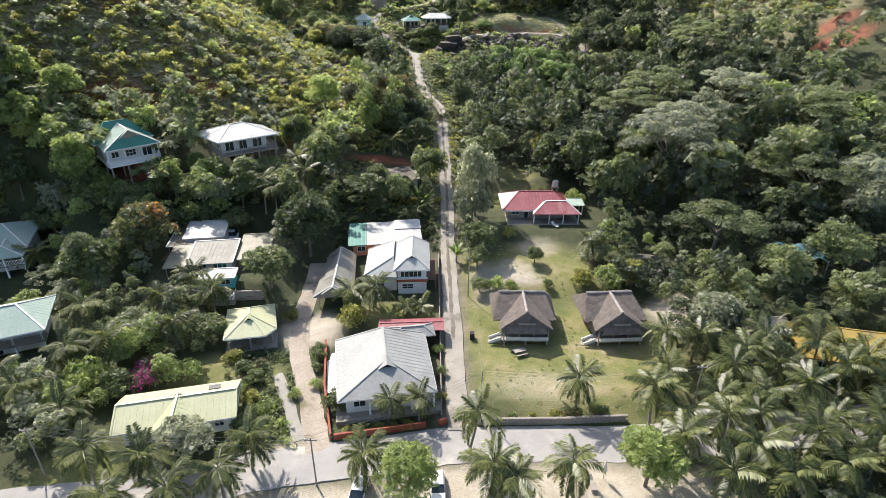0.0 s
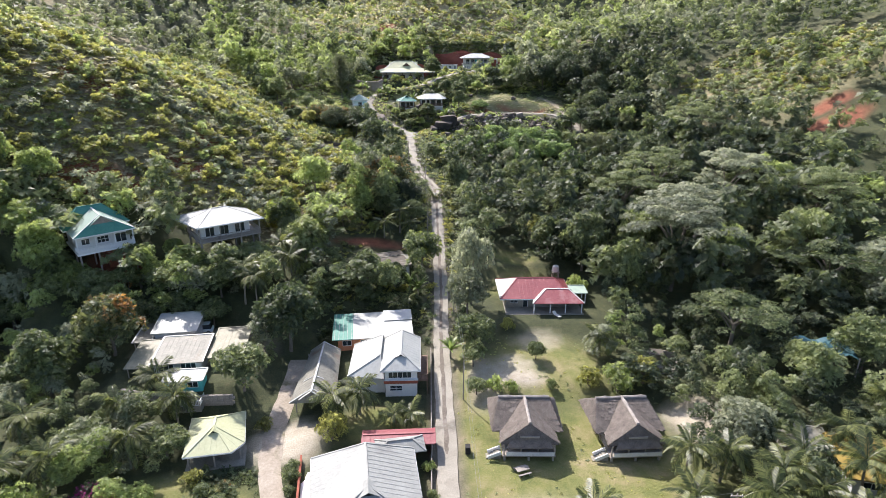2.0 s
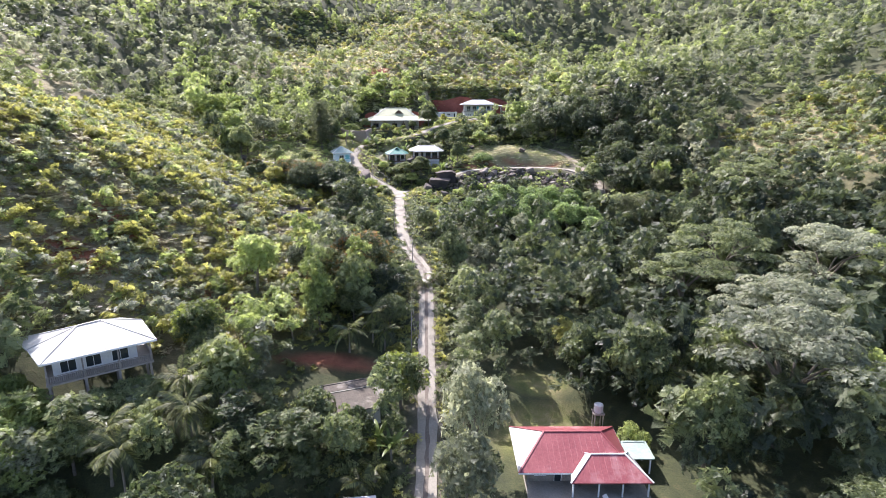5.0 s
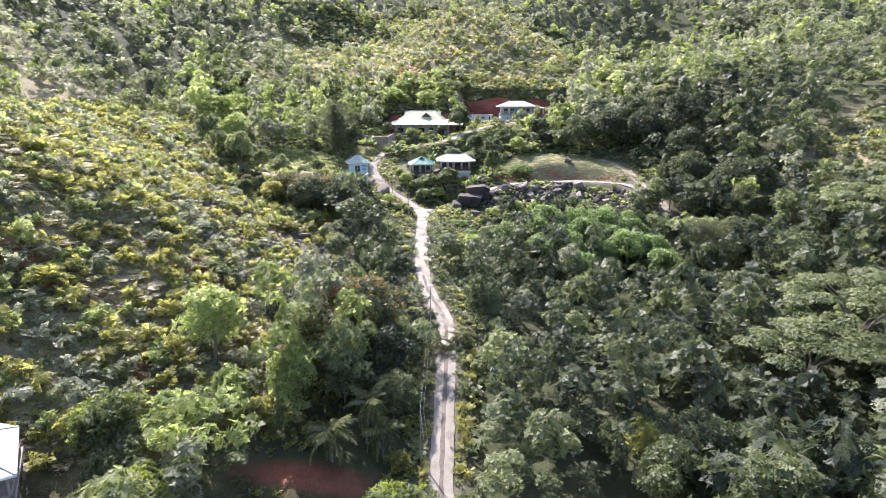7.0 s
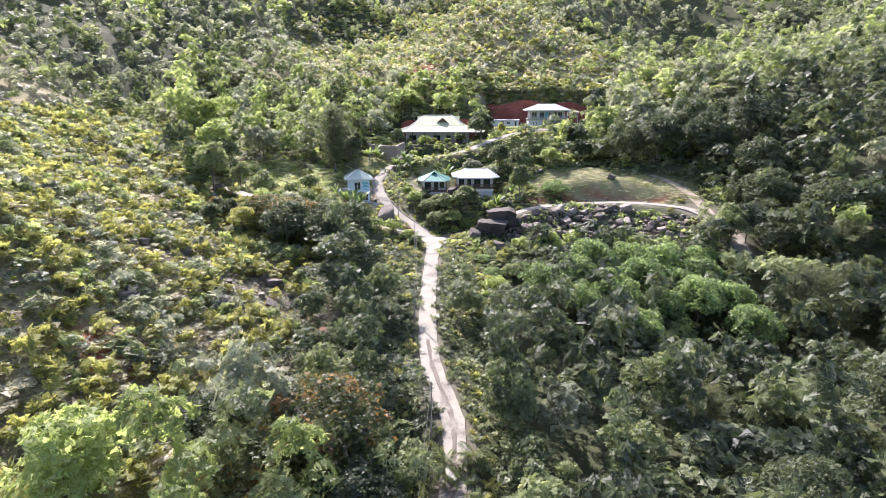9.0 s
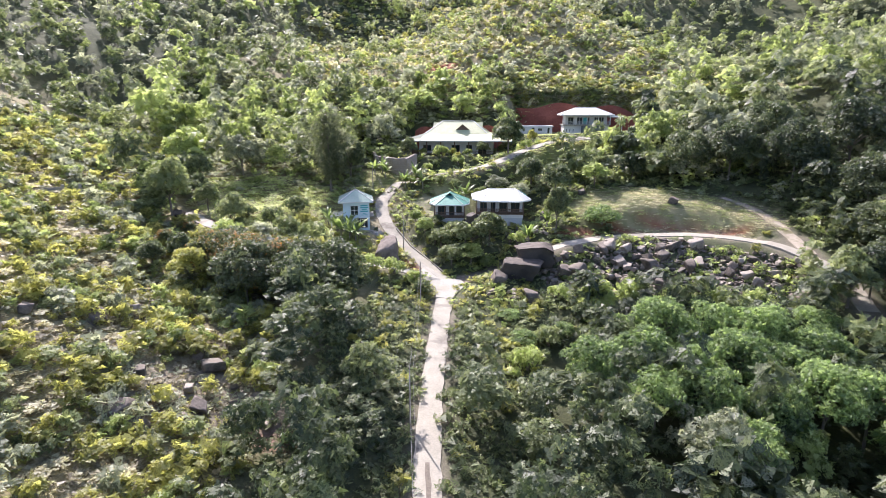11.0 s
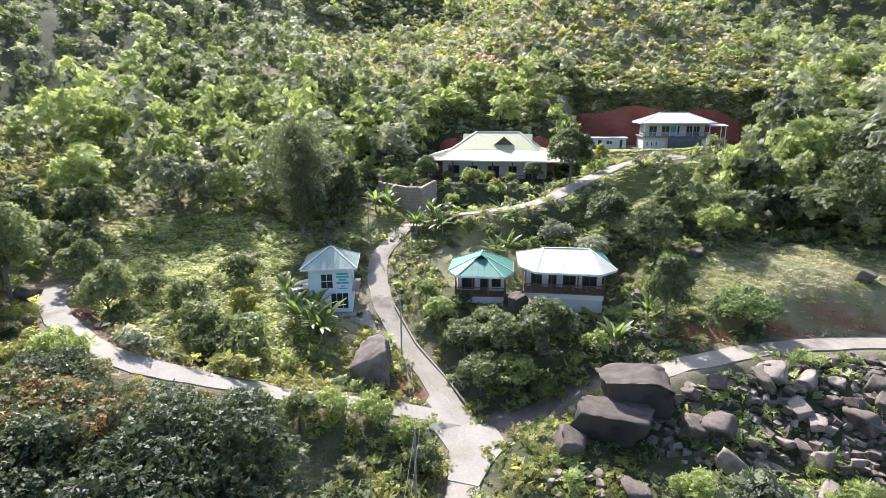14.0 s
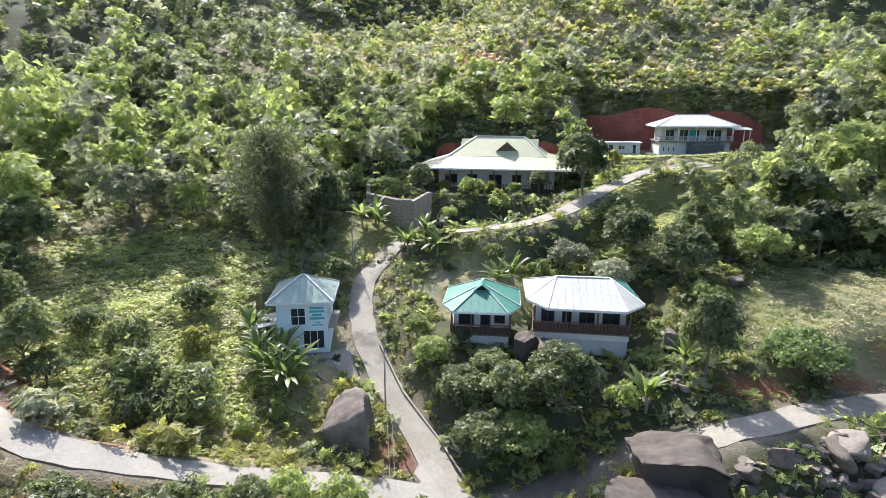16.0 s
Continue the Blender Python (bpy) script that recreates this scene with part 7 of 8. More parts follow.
for x, y, top in [(-45.5, 77.8, 8.5), (-52.8, 64.2, 8.8), (-75.2, 92.7, 9), (-22.2, 48.1, 8), (-33.1, 45.2, 8), (-35.2, 40.7, 7), (4.1, 51.0, 9), (5.4, 43.2, 9), (7.6, 42.0, 8.4), (14.4, 44.8, 7.6), (17.9, 58.4, 8),
                  (26.7, 55.8, 9), (32.5, 67.6, 9), (37.4, 67.6, 8.5), (50.1, 82.3, 8.5), (42, 63.5, 9), (55.5, 72, 8.8), (42.7, 47.7, 9), (34.8, 46, 9), (27.3, 47.7, 8.5), (43.3, 43.6, 8.6), (51.7, 50.4, 9), (35.2, 55.4, 7.4),
                  (46.5, 56.0, 9), (38.5, 59.5, 9), (57.5, 56.5, 8.5), (30.2, 60.2, 8), (47.8, 52.0, 7.2), (-15.2, 79.8, 8.6), (-11.1, 80.6, 8.8), (-9, 46.6, 6.8), (-43, 84.5, 9),
                  (79.6, 95.1, 10), (-54.3, 56.4, 8.4), (35.2, 124, 16), (-31.5, 117.5, 19.5), (-33.6, 105.6, 17), (-28.5, 112, 18.4), (28.5, 96.0, 9.5), (-36.5, 108.6, 17.6), (-27.0, 118.0, 18.6), (-24.6, 108.4, 13.6), (66.5, 79, 8.5), (60, 50, 9), (-60.0, 60.0, 7.6), (-24.5, 44.0, 7.4),
                  (52.5, 44.5, 9), (38.0, 51.5, 8.2), (63.0, 62.5, 7.0), (31.0, 43.0, 8.0), (58.0, 66.5, 7.2), (33.5, 50.5, 9.2), (40.5, 55.0, 8.6), (45.0, 60.5, 8.4), (49.5, 47.0, 9.4), (54.0, 60.0, 8.8), (37.0, 42.5, 8.4), (47.0, 67.5, 8.0), (29.0, 52.0, 7.6), (61.0, 55.0, 9.0), (66.0, 57.5, 8.6), (-40.0, 46.0, 8.0), (-46.5, 52.5, 8.2), (-29.0, 41.5, 7.4), (57.0, 61.0, 9.6), (63.5, 60.5, 10.0), (52.6, 64.6, 9.4), (69.0, 63.0, 9.4), (-40.0, 70.0, 9.0), (-48.0, 66.5, 8.6), (-37.5, 78.5, 9.4), (-56.0, 74.0, 9.4)]:
    palm(x, y, top, "coconut palm with a slim grey trunk and arching fronds")
for x, y, top, s in [(-9.0, 141.5, 19.4, 0.95), (-12.5, 137.0, 18.0, 0.95), (-6.8, 139.4, 16.8, 0.8)]:
    palm(x, y, top, "stout palm with very broad drooping fronds", 15, s, "broad palms by the lane")
for x, y, top in [(-5.5, 112.0, 9.6), (-7.0, 109.6, 9.4), (-6.0, 78.8, 5.4), (-3.6, 79.2, 5.2), (-6.7, 55.8, 6.6), (-3.0, 56.3, 6.6), (-1.2, 162, 18.6), (1.9, 164, 18.6)]:
    palm(x, y, top, "short stout palm with broad spreading fronds", 14, 0.75, "low garden palms")
for x, y in [(-33.0, 248.8), (-32.0, 246.6), (-30.2, 246.0), (-35.6, 249.6), (-33.6, 245.4), (-30.2, 244.0), (-31.6, 244.6), (-35.0, 247.0), (-13.0, 267.4), (-11.2, 268.2), (-36, 281), (-33, 280.2), (-34.5, 283), (3.2, 248.6), (6.8, 252.0), (-38.5, 252),
             (2.6, 96), (-3.8, 115.5), (-5.6, 117), (12.0, 287.5), (15.5, 290), (-14, 283.0), (-24.6, 276.4), (-22.2, 273.6), (-26.4, 273.2)]:
    banana(x, y, scale=1.15, leaves=15)


# ---- woods and scrub, too many to count ----
def clear_of(x, y, margin=0.0):
    """Where nothing wild grows: roads, plots, lawns."""
    bad = np.zeros(x.shape, bool)
    for r in ROADS:
        bad |= along(r, x, y)[0] < r[0] + 0.8 + margin
    for p in PLOTS:
        bad |= plot_gap(p, x, y) < 0.5 + margin * 0.6
    for q in ((18, 92, 10, 8.5), (19, 122, 7.5, 6), (14, 43, 24, 6), (5, 84, 3.5, 15), (-34, 279, 6, 6), (-16, 268, 7, 5.5), (6, 284, 7, 7), (31, 262, 22, 8), (10, 293, 6, 7), (27, 241, 21, 9.5), (125, 189, 9, 6), (-15.5, 135.0, 8.5, 3.4), (-10.5, 139.5, 6.0, 5.5), (-12.0, 125.5, 8.5, 8.5), (-4.0, 123.0, 4.5, 5.0), (-34.0, 127.5, 5.5, 5.0), (18, 133, 4.5, 2.6), (-64.8, 112.5, 6.0, 6.0), (-44.8, 119.5, 7.0, 7.0), (20, 104, 13, 5.5)):
        bad |= np.hypot((x - q[0]) / (q[2] + margin * 0.5), (y - q[1]) / (q[3] + margin * 0.5)) < 1
    bad |= (y > 318) & (y < 339.6) & (x > -5) & (x < 42)
    bad |= (y > 314) & (y < 320) & (x > -33) & (x < -4)
    return bad


def by_bend(x, y):
    """The verges of the climbing lane's upper bend."""
    return (along(VALLEY_ROAD, x, y)[0] < 4.6) & (y > 254) & (y < 284)


def gardens(x, y):
    """Open ground round the upper houses, where only low plants grow."""
    open_ = np.zeros(x.shape, bool)
    for q in ((-8, 262, 27, 18), (-46, 247, 21, 10.5), (-52, 257, 17, 12), (-17, 288, 20, 17), (10, 302, 15, 14), (18, 313, 18, 9), (18, 296, 13, 9), (30, 262, 24, 11), (26, 241, 24, 10.5), (-14, 236, 13, 11), (-30, 226, 12, 8), (-37, 241, 17, 10), (-14, 218, 9, 14), (3, 229, 9, 10), (4, 217, 9, 9)):
        open_ |= np.hypot((x - q[0]) / q[2], (y - q[1]) / q[3]) < 1
    for r in (VALLEY_ROAD, WEST_LANE, EAST_LANE, UPPER_DRIVE):
        open_ |= along(r, x, y)[0] < r[0] + (4.2 if r is VALLEY_ROAD else 3.4)
    return open_


def scatter(x0, x1, y0, y1, gap, rng, margin=0.0, keep=None):
    nx, ny = int((x1 - x0) / gap), int((y1 - y0) / gap)
    X, Y = np.meshgrid(np.arange(nx), np.arange(ny))
    x = x0 + (X + rng.uniform(0.05, 0.95, X.shape)) * gap
    y = y0 + (Y + rng.uniform(0.05, 0.95, Y.shape)) * gap
    x, y = x.ravel(), y.ravel()
    ok = ~clear_of(x, y, margin) if margin > -5 else np.ones(x.shape, bool)
    if keep is not None:
        ok &= keep(x, y)
    return x[ok], y[ok]


def stamp(protos, x, y, z, scale, tall, rng):
    """Copies of prototype vertex clouds, turned and scaled, as one list of vertices."""
    out, own = [], []
    pick = rng.integers(0, len(protos), len(x))
    ang = rng.uniform(0, 6.283, len(x))
    for k, v in enumerate(protos):
        i = np.nonzero(pick == k)[0]
        c, s = np.cos(ang[i])[:, None], np.sin(ang[i])[:, None]
        sc = scale[i][:, None]
        out.append(np.stack([(v[:, 0] * c - v[:, 1] * s) * sc + x[i][:, None], (v[:, 0] * s + v[:, 1] * c) * sc + y[i][:, None], v[:, 2] * sc * tall[i][:, None] + z[i][:, None]], -1).reshape(-1, 3))
        own.append(np.repeat(rng.random(len(i)), len(v)))
    return np.concatenate(out), np.concatenate(own)


def stuff(name, protos, x, y, material, label, lo, hi, rng, tall=(0.85, 1.25), sink=0.2):
    if len(x) == 0:
        return
    s = lo + (hi - lo) * rng.random(len(x)) ** 1.5 * 1.25
    v, own = stamp(protos, x, y, land(x, y) - sink, s, rng.uniform(*tall, len(x)), rng)
    me = verts_mesh(name, v, material)
    plant = me.color_attributes.new("plant", "FLOAT_COLOR", "POINT")
    plant.data.foreach_set("color", np.stack([own, own * 0 + 1, own * 0, own * 0 + 1], -1).reshape(-1).astype(np.float32))
    tagged(new(name, me), label, "vegetation", kind="stuff")


def wood_proto(seed, count, size, shape="round"):
    rng = np.random.default_rng(seed)
    if shape == "round":
        ls = round_lumps(rng, 3.0, 5.6, 1.2, 11)
    elif shape == "tall":
        ls = [(rng.uniform(-1.3, 1.3), rng.uniform(-1.3, 1.3), 2.2 + 0.75 * i, rng.uniform(0.8, 1.5), rng.uniform(0.7, 1.1)) for i in range(9)]
    else:
        ls = [(r * math.cos(b), r * math.sin(b), 6.2 - 0.12 * r * r + rng.uniform(-1.4, 0.4), rng.uniform(0.8, 1.5), 0.35) for r, b in ((3.4 * math.sqrt(rng.uniform(0, 1)), rng.uniform(0, 6.3)) for _ in range(16))]
    return crown_verts(rng, ls, count, size, up=1.4 if shape == "plate" else 0.9, spread=0.65, low=-0.1)


def shrub_proto(seed, count, size, high=1.5):
    rng = np.random.default_rng(seed)
    return crown_verts(rng, round_lumps(rng, 1.1, high, 0.0, 5), count, size, up=1.1, spread=0.65, low=0.0)


SHAPES = ("round", "round", "tall", "plate", "round", "tall")
WOOD_NEAR = [wood_proto(s, 600, 0.66, shape) for s, shape in enumerate(SHAPES, 1)]
WOOD_MID = [wood_proto(s, 190, 1.14, shape) for s, shape in enumerate(SHAPES, 15)]
WOOD_FAR = [wood_proto(s, 58, 1.72, shape) for s, shape in enumerate(SHAPES, 35)]
SHRUB = [shrub_proto(s, n, 0.62) for s, n in ((11, 66), (12, 60), (13, 56), (14, 62))]
SHRUB_FAR = [shrub_proto(s, 32, 0.86) for s in (15, 16, 17)]
TUFT = [shrub_proto(s, 20, 0.62, 0.7) for s in (21, 22, 23)]
GRASS = [shrub_proto(s, 44, 0.30, 0.5) for s in (27, 28, 29)]
FERN = [shrub_proto(s, 40, 0.34, 0.8) for s in (24, 25, 26)]
spots = np.random.default_rng(9)


LOW = [shrub_proto(s, 12, 0.7, 0.6) for s in (31, 32, 33)]


def hillside(x, y):
    """The open scrubby spur and the bare slopes."""
    west = (x < -22 - 0.12 * np.abs(y - 170)) & (y > 128 + 0.15 * (x + 40)) & (y < 232)
    north = (y > 339.6) & (np.abs(x + 5 + 20 * np.sin(y / 30)) < 85)
    east = np.hypot((x - 128) / 34, (y - 232) / 30) < 1
    west |= (x < -72) & (y >= 232) & (y < 272)
    return west | north | east


def valley_wood(x, y):
    return ~hillside(x, y) & (y > 104)


def tones(x, y, rng, weights):
    """Deals out places to tones, in patches."""
    # paler mix far back stands in for haze; east and lane side darker
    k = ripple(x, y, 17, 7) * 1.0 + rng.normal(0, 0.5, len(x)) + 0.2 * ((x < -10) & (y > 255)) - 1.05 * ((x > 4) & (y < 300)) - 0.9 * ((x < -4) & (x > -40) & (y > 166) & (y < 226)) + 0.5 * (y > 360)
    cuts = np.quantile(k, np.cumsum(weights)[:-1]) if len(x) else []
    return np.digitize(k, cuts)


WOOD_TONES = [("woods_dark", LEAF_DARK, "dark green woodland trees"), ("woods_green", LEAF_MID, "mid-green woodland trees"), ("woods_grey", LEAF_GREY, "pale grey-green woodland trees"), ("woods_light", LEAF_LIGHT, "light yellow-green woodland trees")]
# the valley woods along the way
x, y = scatter(-120, 110, 104, 345, 4.5, spots, 1.6, lambda x, y: valley_wood(x, y) & ~gardens(x, y))
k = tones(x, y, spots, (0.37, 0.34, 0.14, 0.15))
for i, (nm, mat, lab) in enumerate(WOOD_TONES):
    # dark-leaved east woods; shade is put into the leaf colour too
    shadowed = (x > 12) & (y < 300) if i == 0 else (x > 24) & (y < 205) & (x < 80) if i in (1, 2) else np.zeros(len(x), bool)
    # lane-side trees in the valley bottom: a darker leaf colour imitates shade
    shade_dark = (k == i) & (i in (1, 2)) & (x > -24) & (x < 16) & (y > 172) & (y < 222) & ~shadowed
    stuff("woods_dark", WOOD_NEAR, x[shade_dark], y[shade_dark], LEAF_DARK, "dark green trees in the valley bottom, darkened in place of shade", 0.55, 1.3, spots, (0.8, 1.55))
    near = (k == i) & (np.abs(x + 5) < 42) & (y < 240) & ~shadowed & ~shade_dark
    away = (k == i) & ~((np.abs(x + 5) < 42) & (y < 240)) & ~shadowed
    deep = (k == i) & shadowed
    stuff("woods_deep", WOOD_MID, x[deep], y[deep], LEAF_DEEP if i == 0 else LEAF_DARK, "deep green glossy woodland trees, shade put into their leaf colour", 0.6, 1.4, spots, (0.8, 1.5))
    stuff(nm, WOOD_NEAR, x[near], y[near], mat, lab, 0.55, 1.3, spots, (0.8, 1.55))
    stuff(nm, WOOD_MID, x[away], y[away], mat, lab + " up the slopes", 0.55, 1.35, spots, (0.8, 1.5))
# village greenery between the houses
def village(x, y):
    free = (x < -26) & (y > 57) | (x < -38) & (y > 36) | (x > 36) | (x > 27) & (y > 84) | (x > 2.6) & (x < 9) & (y > 98) | (x > -6) & (x < -1) & (y > 108)
    for p in PLOTS[:12]:
        free &= plot_gap((p[0], p[1] - 3.0, *p[2:]), x, y) > 2.0
    return free


x, y = scatter(-100, 95, 36, 106, 3.3, spots, 1.2, village)
k = tones(x, y, spots, (0.46, 0.32, 0.10, 0.12))
for i, (nm, mat, lab) in enumerate(WOOD_TONES):
    stuff(nm, WOOD_NEAR, x[k == i], y[k == i], LEAF_DEEP if i == 0 else mat, lab.replace("woodland", "village"), 0.40, 0.85, spots)
# the far slopes
far = lambda x, y: ~hillside(x, y) | (np.sin(x * 0.21) * np.cos(y * 0.17 + 1) > 0.45)
x, y = scatter(-330, 330, 345, 470, 4.9, spots, 0, far)
x4, y4 = scatter(-330, 330, 455, 620, 6.4, spots, 0)
x2, y2 = scatter(-330, -118, 60, 345, 5.2, spots, 0)
x3, y3 = scatter(110, 330, 60, 345, 5.6, spots, 0, far)
x, y = np.r_[x, x2, x3, x4], np.r_[y, y2, y3, y4]
seen = np.abs(x) < 0.8 * y + 25
x, y = x[seen], y[seen]
# far mix leans to grey and light leaves, standing in for haze
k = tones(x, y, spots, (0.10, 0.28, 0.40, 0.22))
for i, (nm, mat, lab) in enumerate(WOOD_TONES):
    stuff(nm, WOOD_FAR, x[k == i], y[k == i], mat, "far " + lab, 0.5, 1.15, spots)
# scrub on the open slopes
SCRUB_TONES = [("scrub_olive", LEAF_OLIVE, "olive-yellow scrub bushes on the dry slope"), ("scrub_green", LEAF_MID, "green scrub bushes on the dry slope"), ("scrub_grey", LEAF_GREY, "grey-green scrub bushes on the dry slope"),
               ("scrub_light", LEAF_LIGHT, "yellow-green scrub bushes on the dry slope"), ("scrub_straw", LEAF_STRAW, "straw-coloured dry grass tufts on the slope")]
def patches(x, y, rng, weights, order):
    """Deals out places to tones in clumps of a few metres."""
    k = ripple(x, y, 2.4, 17) + 0.8 * ripple(x, y, 6.5, 5) + rng.normal(0, 0.22, len(x))
    return np.array(order)[np.digitize(k, np.quantile(k, np.cumsum(weights)[:-1]))]


x, y = scatter(-120, 165, 120, 345, 1.55, spots, 0.2, lambda x, y: hillside(x, y) & (ripple(x, y, 4, 11) > -0.70) & ((np.hypot((x + 31) / 8.5, (y - 191) / 5.5) > 1) | (ripple(x, y, 2.2, 5) > 0.42)) & (np.abs(x) < 0.8 * y + 25))
k = patches(x, y, spots, (0.17, 0.38, 0.12, 0.15, 0.18), (4, 0, 3, 1, 2))
k = np.where((x > 60) & ((k == 0) | (k == 4)) & (spots.random(len(x)) < 0.65), 1 + (spots.random(len(x)) < 0.5), k)
for i, (nm, mat, lab) in enumerate(SCRUB_TONES):
    stuff(nm, SHRUB, x[k == i], y[k == i], mat, lab, 0.55, 1.55, spots, (0.4, 0.55) if i == 4 else (0.85, 1.35))
x, y = scatter(-110, 110, 342, 470, 2.3, spots, 0.2, lambda x, y: hillside(x, y) & (ripple(x, y, 6, 12) > -0.6))
k = patches(x, y, spots, (0.16, 0.28, 0.24, 0.14, 0.18), (4, 0, 3, 1, 2))
for i, (nm, mat, lab) in enumerate(SCRUB_TONES):
    stuff(nm, SHRUB_FAR, x[k == i], y[k == i], mat, "far " + lab, 0.6, 1.5, spots)
x, y = scatter(-16, 56, 340.4, 354, 0.95, spots, -9, lambda x, y: land(x, y) > 47.6)
k = patches(x, y, spots, (0.16, 0.34, 0.22, 0.14, 0.14), (4, 0, 3, 1, 2))
for i, (nm, mat, lab) in enumerate(SCRUB_TONES):
    stuff(nm, SHRUB, x[k == i], y[k == i], mat, lab.replace("dry slope", "slope above the earth bank"), 0.6, 1.25, spots)
x, y = scatter(-12, 46, 341.6, 347, 0.45, spots, -9, lambda x, y: land(x, y) > 51)
k = patches(x, y, spots, (0.22, 0.2, 0.2, 0.2, 0.18), (0, 4, 2, 1, 3))
for i, (nm, mat, lab) in enumerate(SCRUB_TONES):
    stuff(nm, TUFT, x[k == i], y[k == i], mat, lab.replace("dry slope", "brow of the earth bank"), 1.0, 1.8, spots)
x, y = scatter(-120, -20, 112, 272, 1.05, spots, 0.2, lambda x, y: (hillside(x, y) | (x < -64) & (y < 135)) & (np.abs(x) < 0.8 * y + 25))
k = patches(x, y, spots, (0.4, 0.3, 0.3), (0, 1, 2))
for i, (nm, mat, lab) in enumerate((("low_brown", LEAF_BROWN, "brown dead"), ("low_grey", LEAF_GREY, "grey-green low"), ("low_olive", LEAF_OLIVE, "olive low"))):
    stuff(nm, LOW, x[k == i], y[k == i], mat, lab + " ground cover between the scrub bushes", 0.7, 1.3, spots, (0.6, 1.0))
# low bushes in the gardens of the upper hamlet and along the lanes
x, y = scatter(-75, 50, 150, 315, 2.9, spots, 0.3, lambda x, y: gardens(x, y) & ~by_bend(x, y) & (spots.random(x.shape) < 0.5) & ~((np.hypot((x - 25) / 24, (y - 236) / 14) < 1)) & ~((np.hypot((x + 46) / 19, (y - 248) / 11) < 1) & (spots.random(x.shape) < 0.75)))
k = tones(x, y, spots, (0.3, 0.25, 0.2, 0.25))
for i, (nm, mat, lab) in enumerate(SCRUB_TONES[:4]):
    stuff(nm, SHRUB, x[k == i], y[k == i], mat, lab.replace("scrub bushes on the dry slope", "low bushes in the open gardens"), 0.5, 1.15, spots)
# tussocks on the dry meadow above the track
x, y = scatter(8, 58, 246, 278, 0.85, spots, -9, lambda x, y: (np.hypot((x - 33) / 25, (y - 262) / 11) < 1) & (along(EAST_LANE, x, y)[0] > 2.2))
k = tones(x, y, spots, (0.35, 0.3, 0.35))
for i, (nm, mat, lab) in enumerate((("tussock_straw", LEAF_STRAW, "straw-coloured"), ("tussock_olive", LEAF_LIGHT, "light green"), ("tussock_green", LEAF_MID, "green"))):
    stuff(nm, GRASS, x[k == i], y[k == i], mat, lab + " grass tussocks on the dry meadow", 0.45, 1.0, spots, (0.35, 0.7), 0.03)
x, y = scatter(-42, -20, 183, 200, 1.2, spots, -9, lambda x, y: (np.hypot((x + 31) / 10, (y - 191) / 6.5) < 1) & (ripple(x, y, 2.4, 9) > 0.1))
k = tones(x, y, spots, (0.5, 0.5))
for i, (nm, mat, lab) in enumerate((("dead_brush", LEAF_BROWN, "dry brown brushwood"), ("grey_brush", LEAF_GREY, "grey-leaved low brush"))):
    stuff(nm, FERN, x[k == i], y[k == i], mat, lab + " on the bare rocky patch", 0.6, 1.2, spots)
x, y = scatter(-64, -34, 224, 244, 0.8, spots, -9, lambda x, y: (along(WEST_LANE, x, y)[0] > 1.5) & (along(WEST_LANE, x, y)[0] < 3.4) & (y > 228.6 + 0.9 * np.maximum(0, -46 - x)))
stuff("cut_brush", FERN, x[::2], y[::2], LEAF_BROWN, "heaps of cut brown brushwood along the lane", 0.5, 1.0, spots, (0.3, 0.6))
# young growth under the trees of the slopes
x, y = scatter(-120, 70, 226, 346, 1.95, spots, 0.2, lambda x, y: ~gardens(x, y) & (np.abs(x) < 0.8 * (y - 60)) & ((y > 252) | (x < -58) | (x > 40)) & ~hillside(x, y))
k = tones(x, y, spots, (0.3, 0.4, 0.3))
for i, (nm, mat, lab) in enumerate((("undergrowth_green", LEAF_MID, "green"), ("undergrowth_light", LEAF_LIGHT, "light green"), ("undergrowth_grey", LEAF_GREY, "grey-green"))):
    stuff(nm, TUFT, x[k == i], y[k == i], mat, lab + " young growth under the hillside trees", 1.1, 2.0, spots)
# the fern field beside the blue house
x, y = scatter(-72, -30, 231, 271, 0.72, spots, 0.1, lambda x, y: (np.hypot((x + 46) / 20, (y - 248) / 12) < 1) | (np.hypot((x + 52) / 17, (y - 257) / 12.5) < 1))
k = tones(x, y, spots, (0.15, 0.70, 0.15))
for i, (nm, mat, lab) in enumerate((("fern_straw", LEAF_STRAW, "pale straw-green"), ("fern_light", LEAF_FERN, "light yellow-green"), ("fern_olive", LEAF_LIGHT, "green"))):
    stuff(nm, FERN, x[k == i], y[k == i], mat, lab + " ferns covering the open field", 0.6, 1.3, spots, (0.4, 0.8), 0.05)
x, y = scatter(-2, 34, 282, 326, 0.8, spots, -9, lambda x, y: ((np.hypot((x - 14) / 15, (y - 294) / 10) < 1) | (np.hypot((x - 16) / 17, (y - 318) / 6) < 1)) & (along(UPPER_DRIVE, x, y)[0] > 2.0) & (np.hypot((x - 15) / 6.5, (y - 309) / 8.5) > 1))
stuff("drive_grass", GRASS, x, y, LEAF_FERN, "bright green rough grass beside the upper drive", 0.4, 0.9, spots, (0.4, 0.7), 0.05)
x, y = scatter(-44, 16, 262, 292, 0.85, spots, -9, lambda x, y: ((np.hypot((x + 34) / 8, (y - 279) / 7) < 1) | (np.hypot((x + 15) / 9, (y - 269) / 7) < 1) | (np.hypot((x - 5) / 9, (y - 284) / 8) < 1)) & (along(UPPER_DRIVE, x, y)[0] > 1.9) & (along(VALLEY_ROAD, x, y)[0] > 1.9) & (ripple(x, y, 2.2, 3) > -0.35))
k = tones(x, y, spots, (0.5, 0.5))
